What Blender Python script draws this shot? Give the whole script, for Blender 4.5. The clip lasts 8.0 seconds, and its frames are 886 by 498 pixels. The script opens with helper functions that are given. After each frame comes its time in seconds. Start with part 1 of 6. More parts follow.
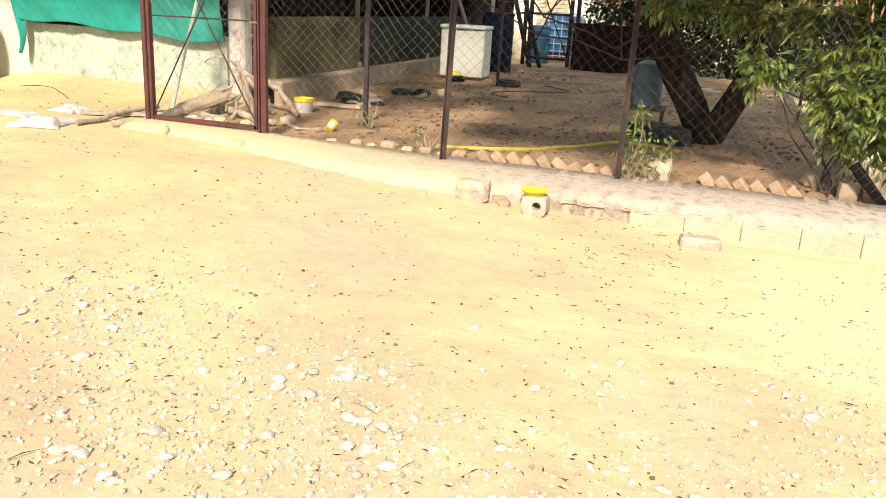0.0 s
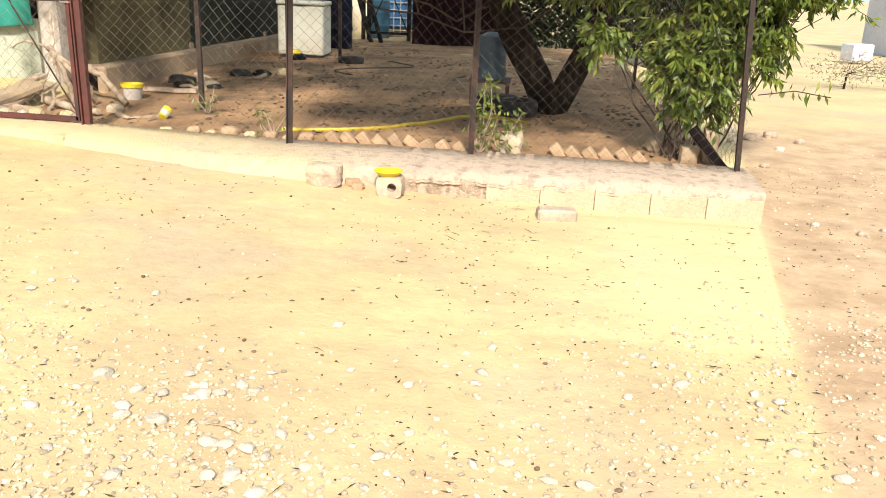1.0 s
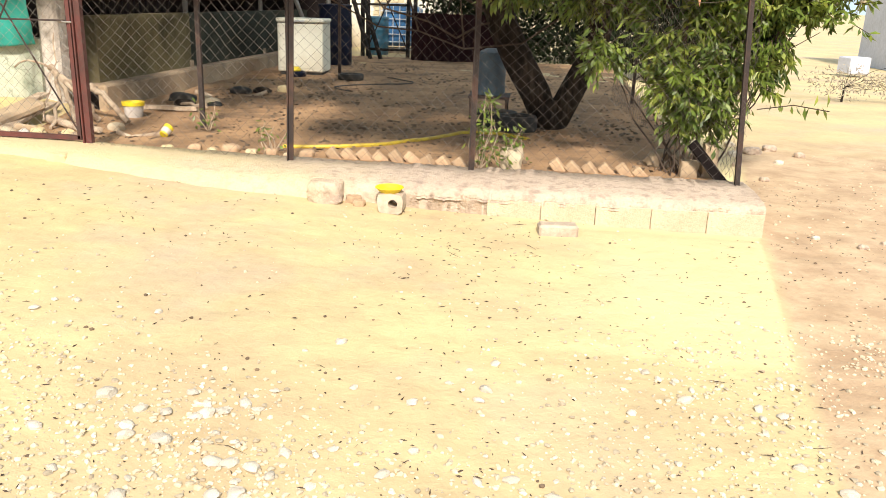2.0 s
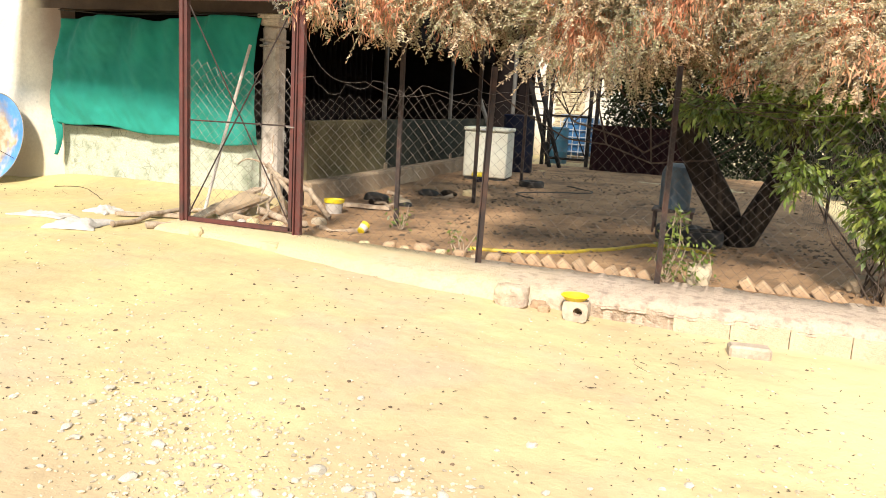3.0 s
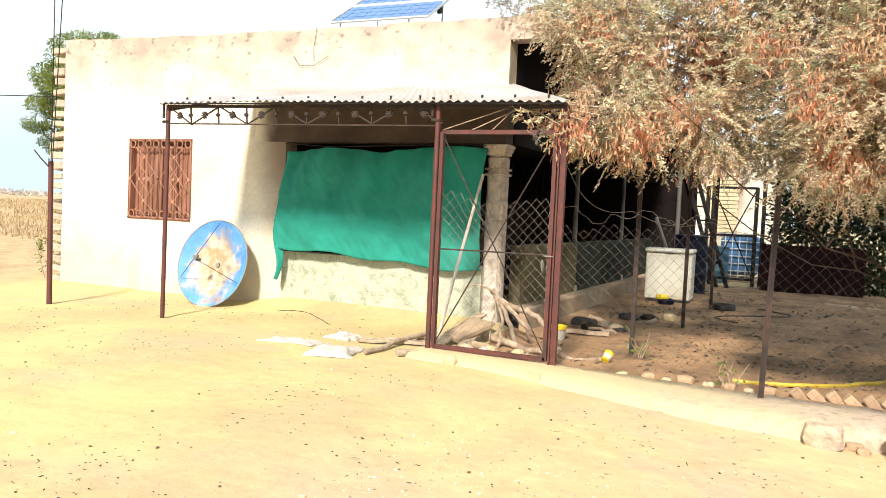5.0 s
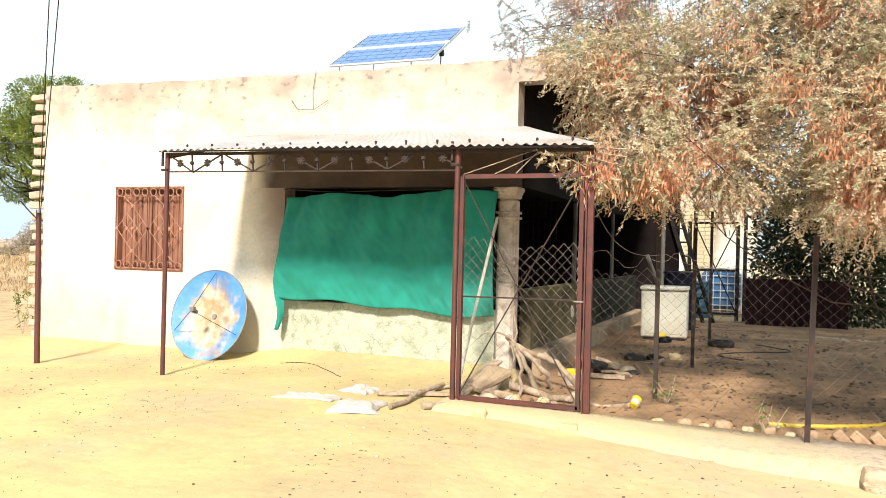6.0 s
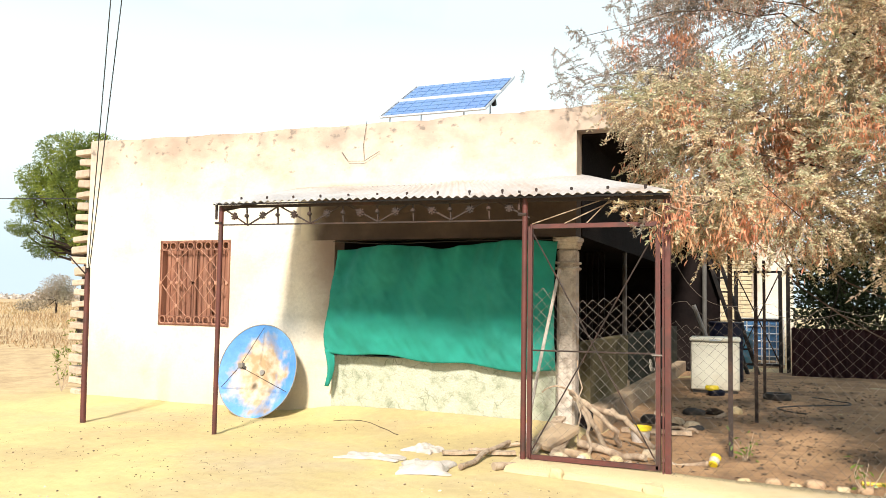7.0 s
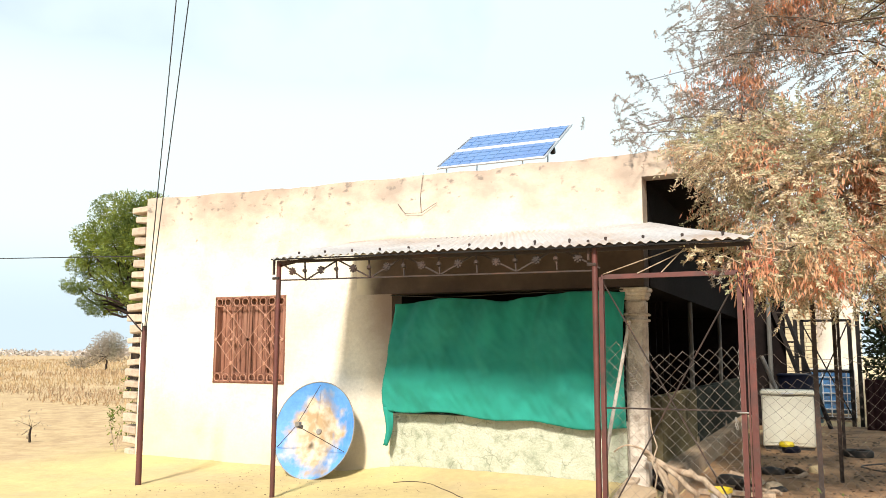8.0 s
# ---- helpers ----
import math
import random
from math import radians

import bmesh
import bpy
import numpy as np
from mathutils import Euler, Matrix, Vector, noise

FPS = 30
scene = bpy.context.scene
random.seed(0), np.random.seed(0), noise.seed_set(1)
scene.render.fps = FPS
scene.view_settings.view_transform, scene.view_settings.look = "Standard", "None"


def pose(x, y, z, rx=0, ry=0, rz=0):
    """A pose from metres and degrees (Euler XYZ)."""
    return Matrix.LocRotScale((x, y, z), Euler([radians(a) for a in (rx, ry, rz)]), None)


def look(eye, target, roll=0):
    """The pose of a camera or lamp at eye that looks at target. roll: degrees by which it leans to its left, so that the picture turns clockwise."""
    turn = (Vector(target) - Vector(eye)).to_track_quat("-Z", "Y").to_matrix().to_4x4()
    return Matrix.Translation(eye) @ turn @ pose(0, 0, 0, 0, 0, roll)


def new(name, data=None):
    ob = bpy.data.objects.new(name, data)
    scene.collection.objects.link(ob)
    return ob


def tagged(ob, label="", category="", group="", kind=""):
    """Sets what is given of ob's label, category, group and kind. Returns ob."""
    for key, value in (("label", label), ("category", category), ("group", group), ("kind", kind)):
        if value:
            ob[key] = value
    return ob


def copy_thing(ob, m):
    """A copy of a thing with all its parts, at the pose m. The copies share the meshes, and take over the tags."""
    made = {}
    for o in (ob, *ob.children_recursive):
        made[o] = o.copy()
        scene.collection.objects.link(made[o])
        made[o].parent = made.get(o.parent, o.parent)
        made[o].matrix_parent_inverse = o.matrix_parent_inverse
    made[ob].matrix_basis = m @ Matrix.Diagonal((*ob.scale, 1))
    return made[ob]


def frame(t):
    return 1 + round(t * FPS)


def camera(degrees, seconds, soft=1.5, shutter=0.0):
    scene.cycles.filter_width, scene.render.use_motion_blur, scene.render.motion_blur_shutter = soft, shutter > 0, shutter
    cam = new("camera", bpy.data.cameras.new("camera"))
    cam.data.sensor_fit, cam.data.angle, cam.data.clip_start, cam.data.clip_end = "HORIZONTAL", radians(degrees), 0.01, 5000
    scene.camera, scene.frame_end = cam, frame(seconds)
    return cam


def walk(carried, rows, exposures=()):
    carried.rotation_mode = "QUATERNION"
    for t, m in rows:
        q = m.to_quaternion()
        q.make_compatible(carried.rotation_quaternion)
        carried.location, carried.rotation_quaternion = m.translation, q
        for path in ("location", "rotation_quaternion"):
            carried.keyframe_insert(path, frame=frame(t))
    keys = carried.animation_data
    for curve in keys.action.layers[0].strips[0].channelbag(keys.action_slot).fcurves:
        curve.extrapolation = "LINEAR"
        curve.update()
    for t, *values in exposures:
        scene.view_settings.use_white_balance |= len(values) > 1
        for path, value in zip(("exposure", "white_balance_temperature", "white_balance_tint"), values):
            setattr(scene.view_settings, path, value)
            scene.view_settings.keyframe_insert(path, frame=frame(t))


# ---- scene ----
cam = camera(57.5, 8.0, soft=0.7)
PATH = [
    (0, (-0.092, -0.083, 1.444), (-0.653, 1.745, 0.858), 3.3),
    (0.5, (-0.175, 0.065, 1.433), (-0.532, 1.934, 0.818), 3.1),
    (1, (-0.166, 0.125, 1.433), (-0.371, 2.014, 0.809), 2.4),
    (1.2, (-0.161, 0.139, 1.428), (-0.325, 2.032, 0.804), 2.2),
    (2.3, (-0.186, 0.105, 1.447), (-0.459, 2.01, 0.903), 1.8),
    (2.5, (-0.193, 0.089, 1.447), (-0.547, 1.993, 0.947), 2.1),
    (3, (-0.327, -0.049, 1.486), (-0.942, 1.82, 1.125), 3.3),
    (3.5, (-0.731, -0.253, 1.495), (-1.635, 1.517, 1.266), 3.6),
    (4, (-1.026, -0.355, 1.478), (-2.07, 1.342, 1.308), 3.4),
    (4.5, (-1.441, -0.435, 1.494), (-2.414, 1.307, 1.354), 3.2),
    (4.7, (-1.595, -0.468, 1.515), (-2.511, 1.305, 1.392), 3.1),
    (5.8, (-2.298, -0.569, 1.582), (-3.046, 1.286, 1.565), 1.4),
    (6, (-2.463, -0.558, 1.6), (-3.208, 1.298, 1.602), 1.4),
    (6.5, (-2.764, -0.562, 1.597), (-3.517, 1.29, 1.652), 1.1),
    (7, (-3.017, -0.541, 1.599), (-3.79, 1.299, 1.728), 0.9),
    (7.5, (-3.219, -0.445, 1.663), (-4.01, 1.379, 1.879), 0.3),
    (8, (-3.31, -0.387, 1.625), (-4.174, 1.399, 1.881), 0.3),
]
EXPOSURES = [(0.0, 0.66), (1.2, 0.64), (3.0, 0.70), (5.0, 0.68), (6.8, 0.62), (8.0, 0.55)]
walk(cam, [(t, look(eye, target, roll)) for t, eye, target, roll in PATH], EXPOSURES)


# ---- light ----
SUN_TO = Vector((0.26, -1.58, 1.29)).normalized()
world = bpy.data.worlds.new("world")
scene.world = world
world.use_nodes = True
sky = world.node_tree.nodes.new("ShaderNodeTexSky")
sky.sky_type = "NISHITA"
sky.sun_disc = False
sky.sun_elevation = math.asin(SUN_TO.z)
sky.sun_rotation = math.atan2(SUN_TO.x, SUN_TO.y)
sky.air_density, sky.dust_density, sky.ozone_density = 1.0, 0.25, 1.6
back_node = world.node_tree.nodes["Background"]
# a thin bright haze lies over the whole sky, with faint wisps
wn, wl_ = world.node_tree.nodes, world.node_tree.links
sky_co = wn.new("ShaderNodeTexCoord")
wisp = wn.new("ShaderNodeTexNoise")
wisp.inputs["Scale"].default_value, wisp.inputs["Detail"].default_value = 1.6, 6
wl_.new(sky_co.outputs["Generated"], wisp.inputs["Vector"])
veil = wn.new("ShaderNodeMapRange")
veil.inputs["From Min"].default_value, veil.inputs["From Max"].default_value = 0.36, 0.56
veil.inputs["To Min"].default_value, veil.inputs["To Max"].default_value = 0.45, 0.9
wl_.new(wisp.outputs[0], veil.inputs["Value"])
# the haze thickens to white towards the horizon
sky_dir = wn.new("ShaderNodeSeparateXYZ")
wl_.new(sky_co.outputs["Generated"], sky_dir.inputs[0])
low = wn.new("ShaderNodeMapRange")
low.interpolation_type = "SMOOTHSTEP"
low.inputs["From Min"].default_value, low.inputs["From Max"].default_value = 0.52, 0.27
wl_.new(sky_dir.outputs[2], low.inputs["Value"])
thick = wn.new("ShaderNodeMath")
thick.operation = "MAXIMUM"
wl_.new(veil.outputs[0], thick.inputs[0])
wl_.new(low.outputs[0], thick.inputs[1])
haze = wn.new("ShaderNodeMix")
haze.data_type = "RGBA"
# and turns a little blue and dim just over the land
rim = wn.new("ShaderNodeMapRange")
rim.interpolation_type = "SMOOTHSTEP"
rim.inputs["From Min"].default_value, rim.inputs["From Max"].default_value = 0.16, 0.03
wl_.new(sky_dir.outputs[2], rim.inputs["Value"])
hazy = wn.new("ShaderNodeMix")
hazy.data_type = "RGBA"
hazy.inputs[6].default_value, hazy.inputs[7].default_value = (6.55, 7.6, 7.8, 1), (5.1, 6.2, 6.9, 1)
wl_.new(rim.outputs[0], hazy.inputs[0])
wl_.new(hazy.outputs[2], haze.inputs[7])
wl_.new(thick.outputs[0], haze.inputs[0])
wl_.new(sky.outputs[0], haze.inputs[6])
wl_.new(haze.outputs[2], back_node.inputs[0])
back_node.inputs[1].default_value = 0.102
sun = new("sun", bpy.data.lights.new("sun", "SUN"))
sun.data.energy, sun.data.angle, sun.data.color = 5.0, radians(7.0), (1.0, 0.92, 0.80)
sun.matrix_world = look(SUN_TO * 40, (0, 0, 0))

# ---- materials ----


def mat(name, a, b, scale=6.0, rough=0.85, bump=0.3, c=None, scale2=None, spread=(0.35, 0.65), metal=0.0, island=0.0, stretch=(1, 1, 1), fine=None, obj=0.0, grit=0.55):
    """Two-scale procedural surface: a and b mixed by coarse noise, c laid in by a second noise, fine grain as relief."""
    m = bpy.data.materials.new(name)
    m.use_nodes = True
    t = m.node_tree
    n, l = t.nodes, t.links
    bsdf = n["Principled BSDF"]
    bsdf.inputs["Roughness"].default_value, bsdf.inputs["Metallic"].default_value = rough, metal
    co = n.new("ShaderNodeTexCoord")
    mp = n.new("ShaderNodeMapping")
    mp.inputs["Scale"].default_value = stretch
    l.new(co.outputs["Object"], mp.inputs["Vector"])

    def noisy(s, detail, rough_=0.6):
        x = n.new("ShaderNodeTexNoise")
        x.inputs["Scale"].default_value, x.inputs["Detail"].default_value, x.inputs["Roughness"].default_value = s, detail, rough_
        l.new(mp.outputs[0], x.inputs["Vector"])
        return x

    def band(src, lo, hi):
        r = n.new("ShaderNodeMapRange")
        r.inputs["From Min"].default_value, r.inputs["From Max"].default_value = lo, hi
        l.new(src, r.inputs["Value"])
        return r.outputs[0]

    def mix(f, x, y, mode="MIX"):
        k = n.new("ShaderNodeMix")
        k.data_type, k.blend_type = "RGBA", mode
        for s, v in ((0, f), (6, x), (7, y)):
            if isinstance(v, (int, float)):
                k.inputs[s].default_value = v
            elif isinstance(v, tuple):
                k.inputs[s].default_value = (*v, 1)
            else:
                l.new(v, k.inputs[s])
        return k.outputs[2]

    big = noisy(scale, 5)
    col = mix(band(big.outputs[0], *spread), a, b)
    if c:
        col = mix(band(noisy(scale2 or scale * 0.35, 4).outputs[0], 0.5, 0.72), col, c)
    grain = noisy(fine or scale * 9, 4, 0.7)
    col = mix(band(grain.outputs[0], 0.2, 0.8), col, mix(grit, col, (0.5, 0.5, 0.5), "MULTIPLY"))
    if island or obj:
        rnd = n.new("ShaderNodeNewGeometry").outputs["Random Per Island"] if island else n.new("ShaderNodeObjectInfo").outputs["Random"]
        hsv = n.new("ShaderNodeHueSaturation")
        w = island or obj
        r = n.new("ShaderNodeMapRange")
        r.inputs["To Min"].default_value, r.inputs["To Max"].default_value = 1 - w, 1 + w
        l.new(rnd, r.inputs["Value"])
        l.new(r.outputs[0], hsv.inputs["Value"])
        l.new(col, hsv.inputs["Color"])
        col = hsv.outputs[0]
    l.new(col, bsdf.inputs["Base Color"])
    if bump:
        bp = n.new("ShaderNodeBump")
        bp.inputs["Strength"].default_value, bp.inputs["Distance"].default_value = bump, 0.02
        add = n.new("ShaderNodeMath")
        l.new(big.outputs[0], add.inputs[0])
        l.new(grain.outputs[0], add.inputs[1])
        l.new(add.outputs[0], bp.inputs["Height"])
        l.new(bp.outputs[0], bsdf.inputs["Normal"])
    return m


def leafy(name, a, b, c, patch=0.9, rough=0.6, through_=0.35):
    """Leaves: colour by leaf and by patches of the crown, some light passing through."""
    m = mat(name, a, b, patch, rough, 0, c, patch * 1.7, (0.4, 0.6), island=0.3, fine=30)
    n, l = m.node_tree.nodes, m.node_tree.links
    bsdf = n["Principled BSDF"]
    tr = n.new("ShaderNodeBsdfTranslucent")
    l.new(bsdf.inputs["Base Color"].links[0].from_socket, tr.inputs[0])
    ms = n.new("ShaderNodeMixShader")
    ms.inputs[0].default_value = through_
    l.new(bsdf.outputs[0], ms.inputs[1])
    l.new(tr.outputs[0], ms.inputs[2])
    l.new(ms.outputs[0], n["Material Output"].inputs[0])
    return m


SAND = mat("sand", (0.585, 0.465, 0.245), (0.485, 0.365, 0.21), 0.9, 0.95, 0.5, (0.50, 0.38, 0.27), 0.6, (0.38, 0.62), fine=11, grit=0.4)
# yard earth: brown in itself, deepened in colour for the tree shade
EARTH = mat("brown_earth_with_shade", (0.46, 0.275, 0.14), (0.28, 0.16, 0.08), 1.6, 0.95, 0.9, (0.15, 0.088, 0.048), 2.4, (0.38, 0.62), fine=24)
CLOD = mat("dark_clod", (0.20, 0.135, 0.085), (0.12, 0.08, 0.05), 9.0, 0.95, 0.4, island=0.35)
# veranda shade put into a near-black colour; the black board uses it too
NEARBLACK = mat("near_black_shade_tone", (0.012, 0.008, 0.008), (0.008, 0.006, 0.006), 2.0, 0.97, 0.3, (0.018, 0.013, 0.012), 1.2)
# rear parapet: the shade is put into this dark green
SHADEGREEN = mat("shade_dark_parapet_green", (0.046, 0.052, 0.042), (0.03, 0.035, 0.028), 2.0, 0.95, 0.3, (0.065, 0.065, 0.05), 1.2)
OLIVE = mat("olive_cement", (0.21, 0.175, 0.095), (0.14, 0.115, 0.062), 2.0, 0.95, 0.35, (0.05, 0.045, 0.028), 1.4)
KERB = mat("tan_kerb_cement", (0.50, 0.37, 0.24), (0.37, 0.26, 0.165), 2.5, 0.92, 0.5, (0.17, 0.12, 0.08), 1.6)
# distance haze put into the colour of the far hut and box
HAZY = mat("haze_tinted_lavender", (0.60, 0.60, 0.68), (0.52, 0.52, 0.58), 1.0, 0.9, 0.1)
# smoke browning, with the awning's shade put into the same colour
SMOKESHADE = mat("smoke_and_shade_plaster", (0.085, 0.057, 0.047), (0.055, 0.038, 0.032), 1.6, 0.92, 0.25, (0.12, 0.085, 0.07), 1.0)


def trodden(m):
    """Redder loose earth along the track, paler sand in the middle of the yard front."""
    n, l = m.node_tree.nodes, m.node_tree.links
    bsdf = n["Principled BSDF"]
    was = bsdf.inputs["Base Color"].links[0].from_socket
    co = n.new("ShaderNodeTexCoord")
    sp = n.new("ShaderNodeSeparateXYZ")
    l.new(co.outputs["Object"], sp.inputs[0])
    nz = n.new("ShaderNodeTexNoise")
    nz.inputs["Scale"].default_value, nz.inputs["Detail"].default_value = 1.1, 6
    l.new(co.outputs["Object"], nz.inputs["Vector"])

    def calc(op, x, y, z=None):
        k = n.new("ShaderNodeMath")
        k.operation = op
        for i, v in enumerate((x, y, z)):
            if isinstance(v, (int, float)):
                k.inputs[i].default_value = v
            elif v is not None:
                l.new(v, k.inputs[i])
        return k.outputs[0]

    def band(v, lo, hi, top=1.0):
        r = n.new("ShaderNodeMapRange")
        r.inputs["From Min"].default_value, r.inputs["From Max"].default_value, r.inputs["To Max"].default_value = lo, hi, top
        l.new(v, r.inputs["Value"])
        return r.outputs[0]
    edge = calc("MULTIPLY_ADD", sp.outputs[1], -0.17, sp.outputs[0])
    back = band(calc("MULTIPLY_ADD", nz.outputs[0], 2.5, sp.outputs[1]), 12.5, 10.5)
    east = calc("MULTIPLY", band(calc("MULTIPLY_ADD", nz.outputs[0], 0.16, edge), 0.52, 0.60, 0.85), back)
    near = band(calc("MULTIPLY_ADD", nz.outputs[0], 3.2, calc("MULTIPLY", sp.outputs[1], -1.0)), -1.7, 0.1, 0.42)
    west = band(calc("MULTIPLY_ADD", nz.outputs[0], 3.0, calc("MULTIPLY", sp.outputs[0], -1.0)), 14.0, 15.5, 0.9)
    f = calc("MAXIMUM", calc("MAXIMUM", east, near), west)
    k = n.new("ShaderNodeMix")
    k.data_type = "RGBA"
    l.new(f, k.inputs[0])
    l.new(was, k.inputs[6])
    n2 = n.new("ShaderNodeTexNoise")
    n2.inputs["Scale"].default_value, n2.inputs["Detail"].default_value, n2.inputs["Roughness"].default_value = 3.0, 9, 0.7
    l.new(co.outputs["Object"], n2.inputs["Vector"])
    rr = n.new("ShaderNodeValToRGB")
    rr.color_ramp.elements[0].position, rr.color_ramp.elements[0].color = 0.36, (0.33, 0.21, 0.13, 1)
    rr.color_ramp.elements[1].position, rr.color_ramp.elements[1].color = 0.62, (0.52, 0.37, 0.24, 1)
    l.new(n2.outputs[0], rr.inputs[0])
    l.new(rr.outputs[0], k.inputs[7])
    # a smooth paler crust of clay before the end of the low wall
    south = band(calc("MULTIPLY_ADD", nz.outputs[0], 0.22, sp.outputs[1]), 3.70, 3.82)
    start = band(calc("MULTIPLY_ADD", nz.outputs[0], 1.6, sp.outputs[0]), 0.1, 1.5)
    stop = band(edge, 0.47, 0.44)
    crust = calc("MULTIPLY", calc("MULTIPLY", south, start), calc("MULTIPLY", stop, 0.5))
    k2 = n.new("ShaderNodeMix")
    k2.data_type = "RGBA"
    l.new(crust, k2.inputs[0])
    l.new(k.outputs[2], k2.inputs[6])
    k2.inputs[7].default_value = (0.64, 0.54, 0.30, 1)
    # yellower sand before the house
    yellow = band(calc("MULTIPLY_ADD", nz.outputs[0], 2.5, calc("MULTIPLY", sp.outputs[0], -1.0)), 3.6, 7.4, 0.9)
    k3 = n.new("ShaderNodeMix")
    k3.data_type, k3.blend_type = "RGBA", "MULTIPLY"
    l.new(yellow, k3.inputs[0])
    l.new(k2.outputs[2], k3.inputs[6])
    k3.inputs[7].default_value = (0.98, 1.0, 0.83, 1)
    l.new(k3.outputs[2], bsdf.inputs["Base Color"])


trodden(SAND)


def smoke_shaded(m):
    """Smoke browning and awning shade in one colour, fading out towards the west end of the lintel."""
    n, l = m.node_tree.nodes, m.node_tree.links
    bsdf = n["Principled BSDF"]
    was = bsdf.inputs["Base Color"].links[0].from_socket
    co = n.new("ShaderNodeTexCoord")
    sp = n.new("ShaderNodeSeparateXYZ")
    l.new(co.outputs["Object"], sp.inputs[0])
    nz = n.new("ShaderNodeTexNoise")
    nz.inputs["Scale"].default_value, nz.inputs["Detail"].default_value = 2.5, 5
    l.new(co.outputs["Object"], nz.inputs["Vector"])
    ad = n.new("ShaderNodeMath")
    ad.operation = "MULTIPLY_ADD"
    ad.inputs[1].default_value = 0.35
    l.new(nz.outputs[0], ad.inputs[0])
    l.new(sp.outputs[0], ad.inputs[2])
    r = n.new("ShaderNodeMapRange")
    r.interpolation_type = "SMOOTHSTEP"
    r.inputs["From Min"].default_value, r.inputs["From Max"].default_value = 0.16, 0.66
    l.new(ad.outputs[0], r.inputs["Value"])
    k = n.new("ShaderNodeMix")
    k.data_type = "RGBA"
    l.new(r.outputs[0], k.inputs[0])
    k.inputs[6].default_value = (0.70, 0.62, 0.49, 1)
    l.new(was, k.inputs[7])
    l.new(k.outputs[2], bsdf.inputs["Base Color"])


smoke_shaded(SMOKESHADE)
PLASTER = mat("limewashed_plaster", (0.80, 0.74, 0.63), (0.72, 0.64, 0.52), 1.1, 0.9, 0.22, (0.66, 0.56, 0.43), 0.9, (0.3, 0.7), fine=22)


def weathered(m):
    """Pinkish-brown rain stains running down from the top of the wall, in streaks and blots."""
    n, l = m.node_tree.nodes, m.node_tree.links
    bsdf = n["Principled BSDF"]
    was = bsdf.inputs["Base Color"].links[0].from_socket
    co = n.new("ShaderNodeTexCoord")
    sp = n.new("ShaderNodeSeparateXYZ")
    l.new(co.outputs["Object"], sp.inputs[0])
    mp = n.new("ShaderNodeMapping")
    mp.inputs["Scale"].default_value = (0.6, 1, 0.9)
    l.new(co.outputs["Object"], mp.inputs["Vector"])
    last = was
    for scale, lo, hi, push, tint in ((1.3, 0.46, 0.94, 0.36, (0.42, 0.30, 0.23)), (4.0, 0.58, 0.92, 0.25, (0.28, 0.22, 0.18)), (13.0, 0.72, 0.82, 0.15, (0.17, 0.14, 0.12))):
        nz = n.new("ShaderNodeTexNoise")
        nz.inputs["Scale"].default_value, nz.inputs["Detail"].default_value = scale, 6
        l.new(mp.outputs[0], nz.inputs["Vector"])
        high = n.new("ShaderNodeMapRange")
        high.inputs["From Min"].default_value, high.inputs["From Max"].default_value, high.inputs["To Max"].default_value = 2.7, 3.6, push
        l.new(sp.outputs[2], high.inputs["Value"])
        ad = n.new("ShaderNodeMath")
        l.new(nz.outputs[0], ad.inputs[0])
        l.new(high.outputs[0], ad.inputs[1])
        r = n.new("ShaderNodeMapRange")
        r.inputs["From Min"].default_value, r.inputs["From Max"].default_value, r.inputs["To Max"].default_value = lo, hi, 0.82
        l.new(ad.outputs[0], r.inputs["Value"])
        k = n.new("ShaderNodeMix")
        k.data_type = "RGBA"
        l.new(r.outputs[0], k.inputs[0])
        l.new(last, k.inputs[6])
        k.inputs[7].default_value = (*tint, 1)
        last = k.outputs[2]
    # yellow earth splashed up on the foot of the wall
    nz = n.new("ShaderNodeTexNoise")
    nz.inputs["Scale"].default_value, nz.inputs["Detail"].default_value = 2.2, 6
    l.new(mp.outputs[0], nz.inputs["Vector"])
    ad = n.new("ShaderNodeMath")
    ad.operation = "MULTIPLY_ADD"
    ad.inputs[1].default_value = 0.9
    l.new(nz.outputs[0], ad.inputs[0])
    l.new(sp.outputs[2], ad.inputs[2])
    r = n.new("ShaderNodeMapRange")
    r.inputs["From Min"].default_value, r.inputs["From Max"].default_value, r.inputs["To Max"].default_value = 1.35, 0.55, 0.7
    l.new(ad.outputs[0], r.inputs["Value"])
    k = n.new("ShaderNodeMix")
    k.data_type = "RGBA"
    l.new(r.outputs[0], k.inputs[0])
    l.new(last, k.inputs[6])
    k.inputs[7].default_value = (0.62, 0.49, 0.30, 1)
    # smoke browning and painted awning shade, spreading from the veranda opening
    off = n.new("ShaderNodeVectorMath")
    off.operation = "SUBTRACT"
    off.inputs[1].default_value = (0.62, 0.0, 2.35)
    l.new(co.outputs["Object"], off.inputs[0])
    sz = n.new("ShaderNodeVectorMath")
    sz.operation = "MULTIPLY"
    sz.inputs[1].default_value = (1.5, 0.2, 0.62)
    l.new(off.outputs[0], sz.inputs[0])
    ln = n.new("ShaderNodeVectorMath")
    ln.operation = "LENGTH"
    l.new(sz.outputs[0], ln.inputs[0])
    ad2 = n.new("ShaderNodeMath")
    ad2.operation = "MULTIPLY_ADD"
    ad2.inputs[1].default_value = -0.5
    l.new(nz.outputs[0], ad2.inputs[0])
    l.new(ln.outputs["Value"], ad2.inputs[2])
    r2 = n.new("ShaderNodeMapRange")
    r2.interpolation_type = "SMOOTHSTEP"
